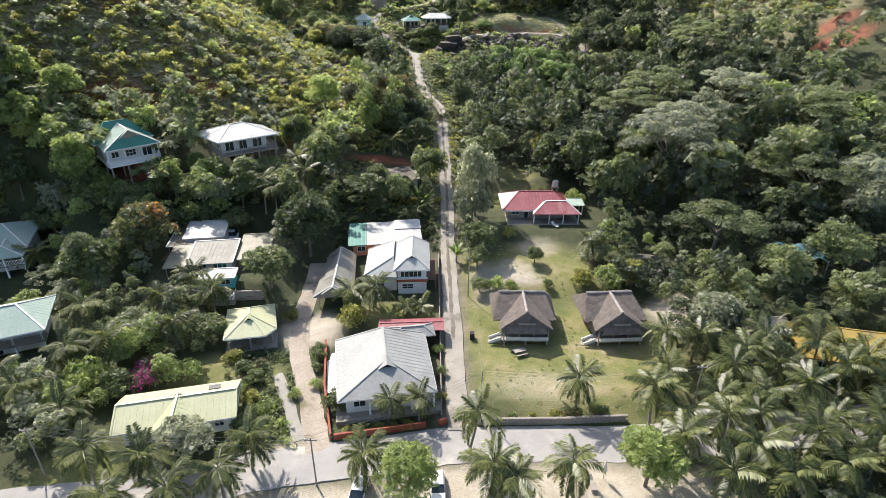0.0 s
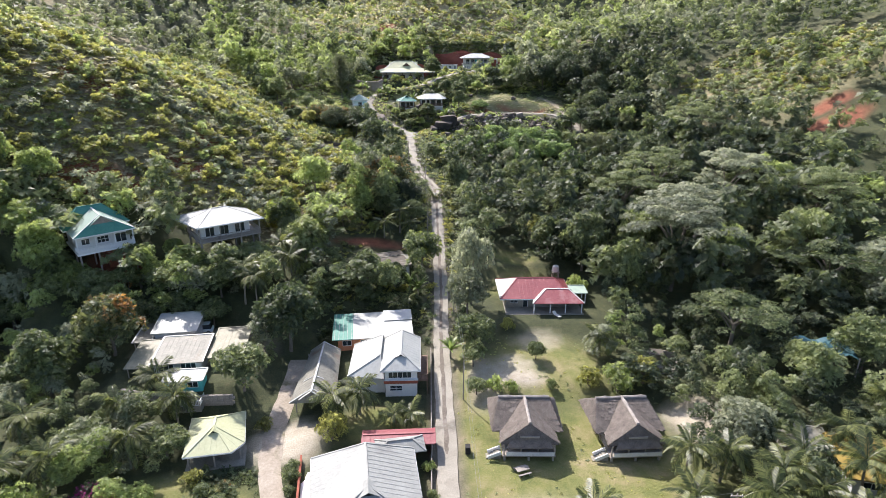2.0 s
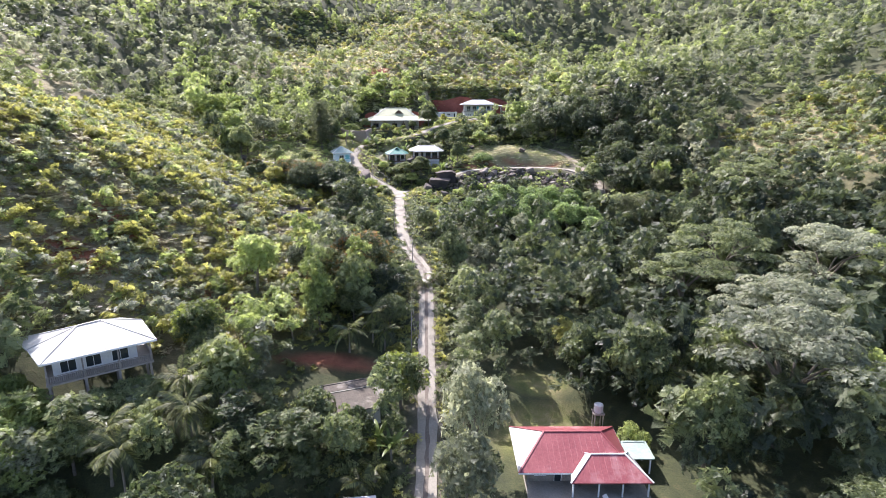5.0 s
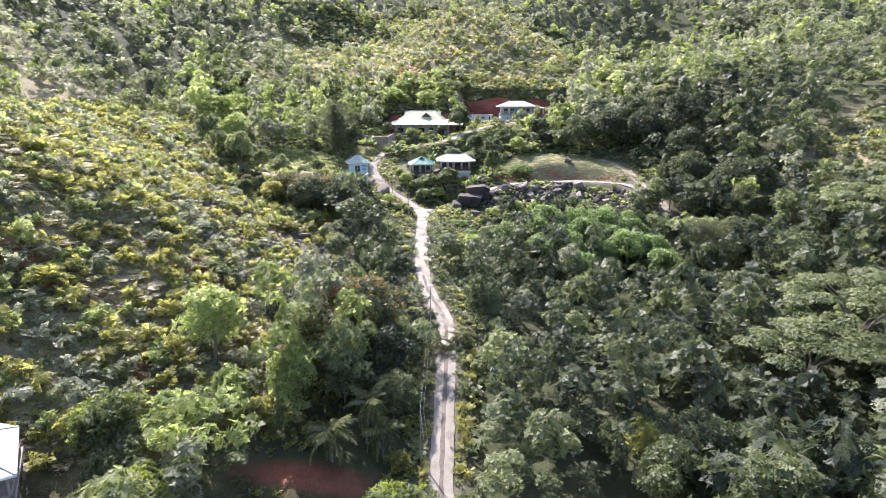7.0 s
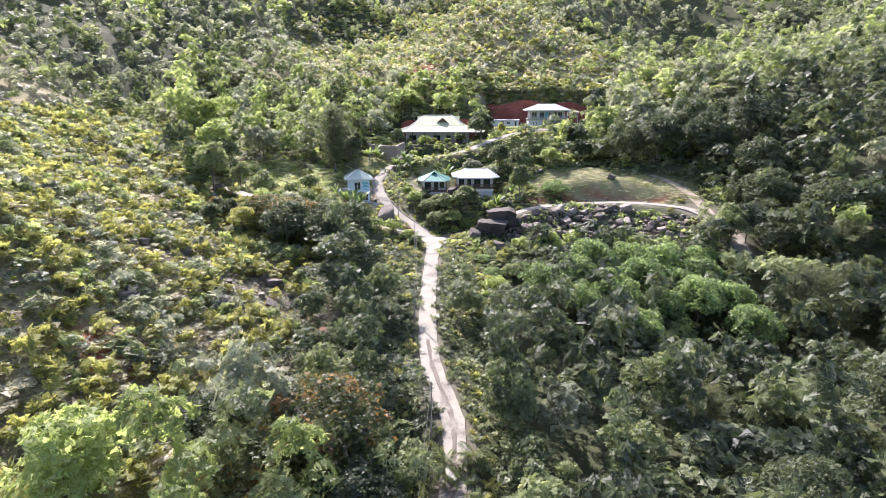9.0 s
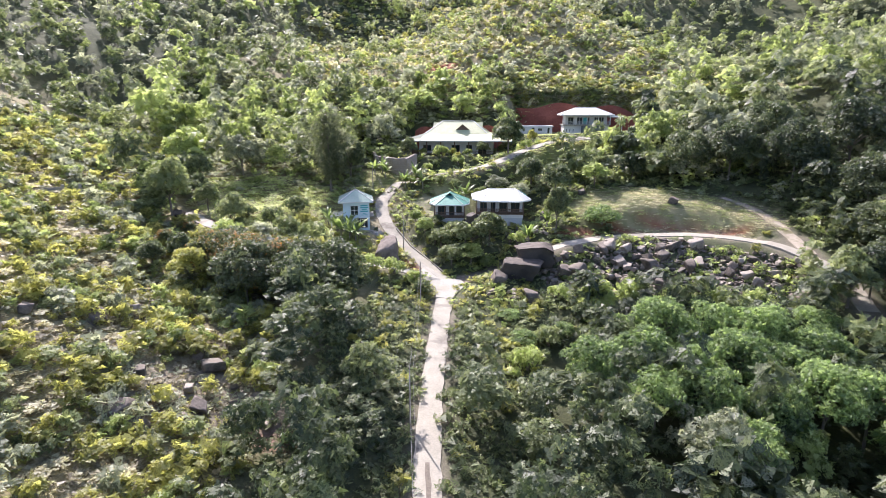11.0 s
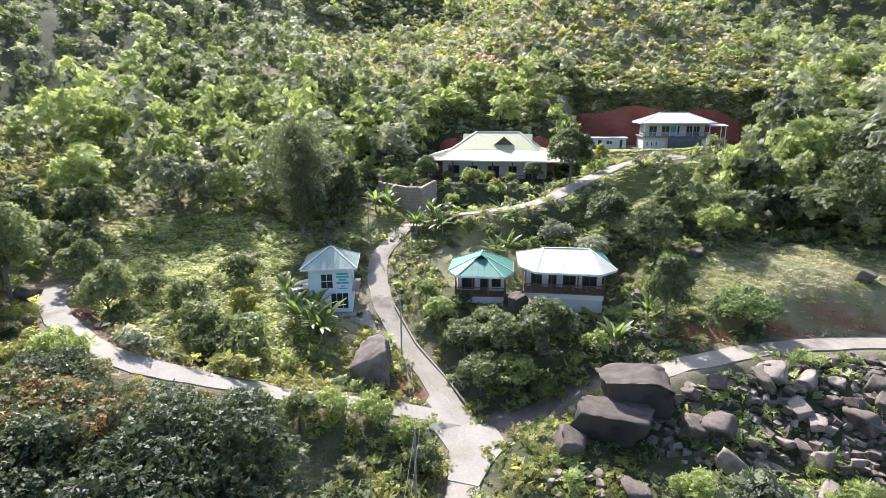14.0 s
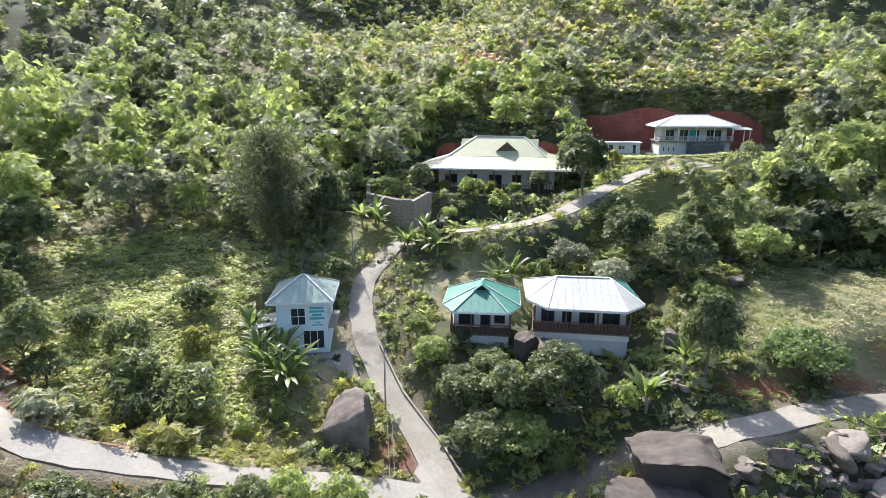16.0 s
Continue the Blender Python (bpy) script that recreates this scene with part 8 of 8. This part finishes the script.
for i, (nm, mat) in enumerate((("garden_grass", LEAF_FERN), ("garden_herbs", LEAF_LIGHT))):
    stuff(nm, GRASS, x[k == i], y[k == i], mat, "rough light green grass of the terraced gardens", 0.25, 0.7, spots, (0.3, 0.7), 0.05)
x, y = scatter(-31, -18.5, 51.5, 70, 0.8, spots, -9, lambda x, y: (along(GARDEN_PATH, x, y)[0] > 1.1) & (along(SAND_DRIVE, x, y)[0] > 1.9) & (plot_gap((-33.8, 55.6, 13, 7.4, 4.6, 0), x, y) > 0.3) & (along(COAST_ROAD, x, y)[0] > 3.6))
k = tones(x, y, spots, (0.35, 0.4, 0.25))
for i, (nm, mat, lab) in enumerate((("bed_dark", LEAF_DARK, "dark green"), ("bed_green", LEAF_MID, "green"), ("bed_light", LEAF_LIGHT, "light green"))):
    stuff(nm, TUFT, x[k == i], y[k == i], mat, lab + " plants filling the garden beds by the path", 0.4, 1.1, spots)
# grass tufts and weeds on the lawns
x, y = scatter(2.6, 36, 58, 110, 1.1, spots, -9, lambda x, y: (spots.random(x.shape) < 0.55) & (ripple(x, y, 3, 21) > -0.1) & (np.hypot((x - 13) / 6, (y - 76) / 7) > 1) & (np.hypot((x - 27) / 6, (y - 76) / 7) > 1) & (along(VALLEY_ROAD, x, y)[0] > 2) & (np.hypot((x - 19.4) / 11, (y - 112) / 9) > 1))
k = tones(x, y, spots, (0.5, 0.5))
for i, (nm, mat, lab) in enumerate((("grass_tufts", LEAF_OLIVE, "olive"), ("lawn_weeds", LEAF_MID, "green"))):
    stuff(nm, TUFT, x[k == i], y[k == i], mat, lab + " grass tufts on the uneven lawn", 0.14, 0.34, spots, (0.25, 0.5), 0.03)
# ferns and weeds by the lanes and under the trees
x, y = scatter(-74, 45, 100, 312, 1.35, spots, -0.6, lambda x, y: (np.abs(x + 8) < 14) | (y > 240) & (np.abs(x + 8) < 27) & (np.hypot((x + 46) / 20, (y - 248) / 12) > 1) | (np.hypot((x + 32) / 16, (y - 237) / 9) < 1) | (np.hypot((x - 14) / 19, (y - 227) / 7.5) < 1))
k = tones(x, y, spots, (0.4, 0.35, 0.25))
for i, (nm, mat, lab) in enumerate((("undergrowth_green", LEAF_MID, "green undergrowth"), ("undergrowth_light", LEAF_LIGHT, "light green ferns and weeds"), ("undergrowth_olive", LEAF_OLIVE, "olive weeds"))):
    high = (k == i) & (y >= 226)
    stuff(nm, TUFT, x[high], y[high], mat, lab + " beside the lanes", 0.6, 1.4, spots)
    # shade painted into the leaves: green and light tufts take the next darker material
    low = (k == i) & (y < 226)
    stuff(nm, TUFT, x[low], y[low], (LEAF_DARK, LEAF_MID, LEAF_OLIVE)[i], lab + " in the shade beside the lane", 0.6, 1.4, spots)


# ---- boulders ----
def boulder_mesh(seed, material, fine=3, count=13, lo=0.36, hi=0.66, blocky=0.0):
    rng = np.random.default_rng(seed)
    bm = bmesh.new()
    bmesh.ops.create_icosphere(bm, subdivisions=fine, radius=1.0)
    planes = [unit(rng.normal(size=3)) for _ in range(count)]
    cuts = rng.uniform(lo, hi, count)
    if blocky:
        sides = [unit(np.array(a) + rng.normal(0, 0.16, 3)) for a in ((1, 0, 0), (-1, 0, 0), (0, 1, 0), (0, -1, 0), (0, 0, 1), (0, 0, -1))]
        planes, cuts = sides + planes, np.r_[blocky * rng.uniform(0.92, 1.08, 6), cuts]
    for v in bm.verts:
        p = np.array(v.co)
        for q, c in zip(planes, cuts):
            d = p @ q
            if d > c:
                p = p - q * (d - c) * 0.97
        f = 1 + 0.10 * noise.noise(Vector(p * 2.2) + Vector((seed, 0, 0))) + 0.05 * noise.noise(Vector(p * 6) + Vector((0, seed, 0))) - 0.07 * max(0.0, 0.22 - abs(noise.noise(Vector((p[0] * 2.6, p[1] * 2.6, p[2] * 0.8 + seed))))) / 0.22
        v.co = Vector(p * f)
    for f in bm.faces:
        f.smooth = True
    me = bpy.data.meshes.new("boulder")
    bm.to_mesh(me)
    bm.free()
    me.materials.append(material)
    return me


BOULDERS = [boulder_mesh(s, ROCK, 3, 5, 0.5, 0.8, 0.52) for s in range(1, 6)]
HUGE_BOULDERS = [boulder_mesh(s, GRANITE, 4, 4, 0.62, 0.82, 0.54) for s in (11, 12, 14)]
PALE_BOULDERS = [boulder_mesh(s, PALE_ROCK, 3, 5, 0.5, 0.8, 0.52) for s in range(6, 9)]


def boulder(x, y, sx, sy, sz, pale=False, turn=0, lift=0.0, label="", k=0):
    ob = new("boulder", HUGE_BOULDERS[k % 3] if max(sx, sy, sz) > 2.8 else (PALE_BOULDERS if pale else BOULDERS)[k % (3 if pale else 5)])
    tip = 0 if max(sx, sy, sz) > 2.8 else 26 * math.sin(turn * 3.1 + x)
    ob.matrix_world = pose(x, y, land_at(x, y) + sz * 0.45 + lift, tip, tip * math.cos(turn), turn) @ Matrix.Diagonal((sx, sy, sz, 1))
    return tagged(ob, label or ("pale weathered granite boulder" if pale else "dark grey granite boulder"), "boulder", "granite boulders")


BROWN_GRANITE = surface("brown_granite", (0.12, 0.095, 0.078), (0.26, 0.215, 0.18), 0.6, 5.0, 0.85, bump=0.1, stain=(0.060, 0.048, 0.040), stain_at=0.54)
rock = new("boulder", boulder_mesh(17, BROWN_GRANITE, 4, 4, 0.62, 0.82, 0.52))
rock.matrix_world = pose(-23.3, 241.6, land_at(-23.3, 241.6) + 0.2, 0, 0, 12) @ Matrix.Diagonal((3.7, 3.3, 3.9, 1))
tagged(rock, "huge blocky brown granite boulder beside the lane", "boulder", "granite boulders")
boulder(4.6, 240.2, 5.6, 3.9, 3.6, turn=4, label="huge dark granite boulder resting on another", k=0)
boulder(2.0, 237.0, 4.9, 3.0, 3.3, turn=-6, label="long dark granite boulder below a larger one", k=2)
for i, b in enumerate([(24.9, 228.7, 4.2, 3.0, 2.9), (32.5, 229.5, 5.0, 3.2, 3.6), (27.2, 235.0, 3.2, 2.6, 3.0), (-1.6, 234.0, 2.2, 2.0, 1.7), (9.6, 238.0, 2.2, 2.0, 2.0), (12.0, 238.5, 2.6, 2.2, 2.2), (-8.2, 252.4, 1.5, 1.7, 3.0), (-6.3, 253.4, 2.2, 1.6, 1.9), (6.2, 256.5, 1.2, 1.2, 1.9), (7.0, 239.8, 1.3, 1.0, 1.3), (24.5, 240.6, 2.2, 1.8, 1.8),
                       (21.0, 229, 2.2, 2.0, 1.8), (27.5, 225.5, 3.6, 2.8, 2.6), (33, 229.5, 2.4, 2.2, 2.0), (-7.4, 249.4, 1.4, 1.2, 1.6), (4.0, 230.0, 2.0, 1.8, 1.6), (14.5, 266, 1.4, 1.1, 1.0), (33, 262, 1.6, 1.3, 1.3), (-62, 236, 2.6, 1.8, 1.4),
                       (-44.5, 176, 2.2, 1.6, 1.2), (-47, 196, 1.8, 1.4, 1.2), (-51.8, 191.5, 1.5, 1.2, 1.1), (-33.0, 196.0, 2.2, 1.6, 1.3), (-26.4, 189.0, 1.8, 1.5, 1.2)]):
    boulder(*b, turn=i * 67, k=i)
rng = random.Random(21)
made = 0
while made < 160:
    x, y = rng.uniform(2, 53), rng.uniform(230, 252)
    if not (np.hypot((x - 29) / 24, (y - 239.6) / 9.2) < 1 and along(EAST_LANE, np.array([x]), np.array([y]))[0][0] > 3.4):
        continue
    s = rng.choice((0.45, 0.55, 0.7, 0.85, 1.05, 1.5))
    boulder(x, y, s * rng.uniform(0.8, 1.7), s * rng.uniform(0.6, 1.15), s * rng.uniform(0.6, 1.2), rng.random() < 0.5, rng.uniform(0, 360), rng.uniform(0, 0.5), k=made)
    made += 1
for i in range(26):
    x, y = 2.5 + rng.uniform(-3.6, 4.2), 251.4 + rng.uniform(-3.0, 2.2)
    s = rng.uniform(0.35, 0.9)
    boulder(x, y, s, s * 0.8, s * 0.7, i % 2 == 0, rng.uniform(0, 360), k=i)
for i, (x, y, s) in enumerate(((-46.5, 201.2, 1.7), (-45.2, 200.4, 0.9), (-35.4, 197.4, 1.1), (-38.6, 199.6, 0.8), (-36.2, 184.4, 2.1), (-33.6, 183.6, 1.5), (-34.4, 186.0, 1.1), (-30.8, 189.2, 1.4), (-28.2, 191.4, 0.9), (-33.4, 191.6, 1.0), (-26.6, 193.8, 0.8), (-29.6, 194.2, 0.7), (-24.0, 190.4, 1.0), (-31.4, 187.2, 0.8), (-38.2, 190.4, 1.2))):
    boulder(x, y, s * 1.2, s * 0.9, s * 0.8, i % 3 == 0, i * 53, -0.1, "weathered grey-brown rock on the scrubby spur", i)
for i in range(18):
    x, y = -1.0 + rng.uniform(-3.4, 3.0), 230.6 + rng.uniform(-2.0, 2.0)
    s = rng.uniform(0.25, 0.6)
    boulder(x, y, s * 1.3, s, s * 0.7, i % 3 > 0, rng.uniform(0, 360), k=i)
for i in range(24):
    u = i / 24
    x, y = -20.8 - 9.5 * u + rng.uniform(-0.6, 0.6), 259.6 + 14 * u + rng.uniform(-1, 1)
    s = rng.uniform(0.25, 0.55)
    boulder(x, y, s, s, s * 0.7, True, rng.uniform(0, 360), k=i)


def rubble(name, x, y, lo, hi, material, label):
    """Small angular stones, too many to count."""
    V, F = [], []
    rr = np.random.default_rng(len(x))
    z = land(x, y)
    base = np.array([(a, b, c) for a in (-0.8, 0.8) for b in (-0.8, 0.8) for c in (-0.8, 0.8)])
    tri = np.array([(0, 1, 3), (0, 3, 2), (4, 6, 7), (4, 7, 5), (0, 4, 5), (0, 5, 1), (2, 3, 7), (2, 7, 6), (0, 2, 6), (0, 6, 4), (1, 5, 7), (1, 7, 3)])
    for i in range(len(x)):
        s = rr.uniform(lo, hi) * np.array([rr.uniform(0.8, 1.4), rr.uniform(0.7, 1.2), rr.uniform(0.5, 0.9)])
        v = base * rr.uniform(0.25, 1.2, (len(base), 3))
        tilt = rr.uniform(-0.7, 0.7)
        v = np.stack([v[:, 0], v[:, 1] * math.cos(tilt) - v[:, 2] * math.sin(tilt), v[:, 1] * math.sin(tilt) + v[:, 2] * math.cos(tilt)], 1) * s
        c, sn = math.cos(i * 1.7), math.sin(i * 1.7)
        V.append(np.stack([v[:, 0] * c - v[:, 1] * sn + x[i], v[:, 0] * sn + v[:, 1] * c + y[i], v[:, 2] + z[i] + s[2] * 0.3], 1))
        F.append(tri + i * len(base))
    me = bpy.data.meshes.new(name)
    fill_mesh(me, np.concatenate(V), np.concatenate(F))
    me.polygons.foreach_set("use_smooth", np.zeros(len(me.polygons), dtype=bool))
    me.materials.append(material)
    tagged(new(name, me), label, "rocks", kind="stuff")


def rock_field(x, y):
    return (np.hypot((x - 29) / 24, (y - 239.6) / 9.2) < 1) & (along(EAST_LANE, x, y)[0] > 3.0)


x, y = scatter(0, 54, 222, 251, 0.85, spots, -9, rock_field)
rubble("rubble_dark", x[::2], y[::2], 0.3, 0.75, ROCK, "dark broken granite rubble between the boulders")
rubble("rubble_pale", x[1::2], y[1::2], 0.25, 0.65, PALE_ROCK, "pale broken granite rubble between the boulders")
x, y = scatter(0, 54, 222, 251, 1.3, spots, -9, rock_field)
k = (spots.random(len(x)) < 0.75) & (ripple(x, y, 2.6, 31) > -0.05)
stuff("weeds", TUFT, x[k], y[k], LEAF_LIGHT, "green weeds among the boulders", 0.8, 1.7, spots)


# ---- poles and cables ----
def pole(x, y, high=8.0, cross=True):
    z = land_at(x, y)
    root = thing("utility_pole", pose(x, y, z), "grey wooden utility pole carrying cables beside the lane", "utility pole", "utility poles")
    bm = bmesh.new()
    tube(bm, [(0, 0, -0.5), (0, 0, high * 0.5), (0.03, 0, high)], [0.11, 0.09, 0.07], 8)
    part("shaft", bm, GREY_WOOD, root)
    if cross:
        part("crossarm", box(bmesh.new(), -0.7, 0.7, -0.06, 0.06, high - 0.45, high - 0.32), GREY_WOOD, root)
        for k in (-0.6, 0, 0.6):
            part("insulator", tube(bmesh.new(), [(k, 0, high - 0.32), (k, 0, high - 0.2), (k, 0, high - 0.12)], [0.04, 0.06, 0.03], 6), WHITE_PAINT, root)
    return (x, y, z + high - 0.25)


def cable(a, b, sag=0.8, r=0.014, dx=0.0):
    bm = bmesh.new()
    pts = []
    for i in range(13):
        t = i / 12
        pts.append((a[0] + (b[0] - a[0]) * t + dx, a[1] + (b[1] - a[1]) * t, a[2] + (b[2] - a[2]) * t - 4 * sag * t * (1 - t)))
    tube(bm, pts, [r] * 13, 5)
    tagged(part("cable", bm, CABLE), "thin overhead cable slung between the poles", "cable", "overhead cables")


tops = [pole(x, y, 7.5, y < 52) for x, y in ((-47, 47.5), (-14.6, 50.6 - 4.6), (5.0, 57.2), (4.4, 85), (3.4, 110), (-2.2, 139), (-3.4, 168), (-9.6, 196), (-14.0, 226), (-21.2, 246.4), (-34.0, 271.5))]
lane = tops[2:]
for a, b in zip(lane, lane[1:]):
    cable(a, b, 0.9)
    cable(a, b, 1.1, 0.012, 0.4)
for d in (-0.6, 0, 0.6):
    cable((tops[0][0], tops[0][1] + d, tops[0][2]), (tops[1][0], tops[1][1] + d, tops[1][2]), 0.9)
    cable((tops[1][0], tops[1][1] + d, tops[1][2]), (tops[2][0], tops[2][1] + d, tops[2][2]), 0.7)
    cable((tops[2][0], tops[2][1] + d, tops[2][2]), (34.0, 59.0 + d, 9.0), 1.0)
pole(34.0, 59.0, 6.6)


# ---- vehicles and small things ----
def car(x, y, turn, paint, label, high=1.5):
    root = thing("car", pose(x, y, land_at(x, y) + 0.03, 0, 0, turn), label, "car", "parked cars")
    bm = bmesh.new()
    prof = [(-2.0, 0.35), (-2.05, 0.75), (-1.35, 0.92), (1.9, 0.95), (2.0, 0.7), (2.0, 0.35)]
    left = [bm.verts.new((px, -0.82, pz)) for px, pz in prof]
    right = [bm.verts.new((px, 0.82, pz)) for px, pz in prof]
    bm.faces.new(left)
    bm.faces.new(right[::-1])
    for i in range(len(prof)):
        j = (i + 1) % len(prof)
        bm.faces.new((left[j], left[i], right[i], right[j]))
    bmesh.ops.recalc_face_normals(bm, faces=bm.faces)
    bmesh.ops.bevel(bm, geom=bm.edges[:], offset=0.06, segments=2, affect="EDGES")
    part("body", bm, paint, root)
    bm = bmesh.new()
    lo = [bm.verts.new(p) for p in ((-1.2, -0.76, 0.92), (1.75, -0.76, 0.95), (1.75, 0.76, 0.95), (-1.2, 0.76, 0.92))]
    up = [bm.verts.new(p) for p in ((-0.45, -0.62, high), (1.45, -0.62, high), (1.45, 0.62, high), (-0.45, 0.62, high))]
    for i in range(4):
        bm.faces.new((lo[i], lo[(i + 1) % 4], up[(i + 1) % 4], up[i]))
    bm.faces.new(up)
    part("glasshouse", bm, GLASS, root)
    part("roof", box(bmesh.new(), -0.5, 1.5, -0.64, 0.64, high - 0.02, high + 0.05), paint, root)
    for wx in (-1.25, 1.25):
        for wy in (-0.8, 0.8):
            wb = bmesh.new()
            tube(wb, [(wx, wy - 0.1, 0.32), (wx, wy + 0.1, 0.32)], [0.32, 0.32], 14)
            wheel = part("wheel", wb, TYRE, root)
            part("rim", tube(bmesh.new(), [(wx, wy - 0.115, 0.32), (wx, wy + 0.115, 0.32)], [0.18, 0.18], 10), CAP_WHITE, wheel)
    for wy in (-0.6, 0.6):
        part("headlight", box(bmesh.new(), -2.09, -2.02, wy - 0.15, wy + 0.15, 0.6, 0.72), GLASS, root)


car(-9.6, 44.6, 84, CAR_WHITE, "small white car parked on the sand by the road")
car(-0.6, 45.4, 92, CAR_WHITE, "white car parked under the roadside tree")
car(-70.5, 108, 60, CAR_WHITE, "white car parked beside the hillside track")
car(-43, 101.8, 10, BLUE_WALL, "pale blue van parked behind the workshop", 1.8)

ub = thing("beach_umbrella", pose(18.8, 47.0, land_at(18.8, 47.0)), "furled white beach umbrella standing in the sand", "beach umbrella")
part("pole", tube(bmesh.new(), [(0, 0, -0.3), (0, 0, 2.9)], [0.03, 0.03], 7), WOOD, ub)
part("canopy", tube(bmesh.new(), [(0, 0, 0.9), (0, 0, 1.2), (0.02, 0, 1.9), (0, 0, 2.5), (0, 0, 2.85)], [0.08, 0.27, 0.2, 0.16, 0.03], 9), CLOTH_WHITE, ub)


def lounger(x, y, turn, material, label):
    root = thing("sun_lounger", pose(x, y, land_at(x, y), 0, 0, turn), label, "sun lounger", "sun loungers")
    part("mattress", box(bmesh.new(), -0.35, 0.35, -0.9, 0.5, 0.3, 0.4), material, root)
    bb = bmesh.new()
    slab(bb, [(-0.35, 0.5, 0.4), (0.35, 0.5, 0.4), (0.35, 1.05, 0.8), (-0.35, 1.05, 0.8)], 0.08)
    part("backrest", bb, material, root)
    posts(root, [(-0.3, -0.8), (0.3, -0.8), (-0.3, 0.4), (0.3, 0.4)], 0, 0.3, 0.03, GREY_WOOD, "leg")


lounger(17.2, 46.0, 8, GREY_WOOD, "grey wooden sun lounger on the sand")
lounger(16.0, 44.6, 8, GREY_WOOD, "grey wooden sun lounger on the sand beside the palm")
lounger(23.6, 108.2, 30, CLOTH_WHITE, "white plastic sun lounger on the red-roofed house's terrace")
tb = thing("garden_bench", pose(11.6, 69.2, land_at(11.6, 69.2), 0, 0, 20), "weathered grey picnic bench on the lawn", "bench")
part("tabletop", box(bmesh.new(), -0.9, 0.9, -0.4, 0.4, 0.7, 0.76), GREY_WOOD, tb)
for s in (-0.75, 0.75):
    part("seat", box(bmesh.new(), -0.9, 0.9, s - 0.14, s + 0.14, 0.42, 0.47), GREY_WOOD, tb)
posts(tb, [(-0.7, -0.7), (0.7, -0.7), (-0.7, 0.7), (0.7, 0.7)], 0, 0.45, 0.05, GREY_WOOD, "leg")
rk = thing("rubbish_bin", pose(4.6, 73.5, land_at(4.6, 73.5)), "dark concrete refuse bin beside the lane", "bin")
part("bin_body", box(bmesh.new(), -0.35, 0.35, -0.45, 0.45, 0, 1.1), DARK, rk)
# placeholder for an unidentified upright reddish shape, given the form of a plant
pt = thing("potted_plant", pose(-27.6, 249.8, land_at(-27.6, 249.8)), "red-leaved potted plant standing in for an unidentified reddish shape", "potted plant")
part("pot", tube(bmesh.new(), [(0, 0, -0.1), (0, 0, 0.1), (0, 0, 0.6)], [0.2, 0.24, 0.32], 10), GREY_WALL, pt)
part("leaves", (lambda b: (b.from_mesh(KINDS["redbush"][0][1]), bmesh.ops.scale(b, vec=(0.28, 0.28, 0.5), verts=b.verts), bmesh.ops.translate(b, vec=(0, 0, 0.55), verts=b.verts), b)[-1])(bmesh.new()), LEAF_RUST, pt)
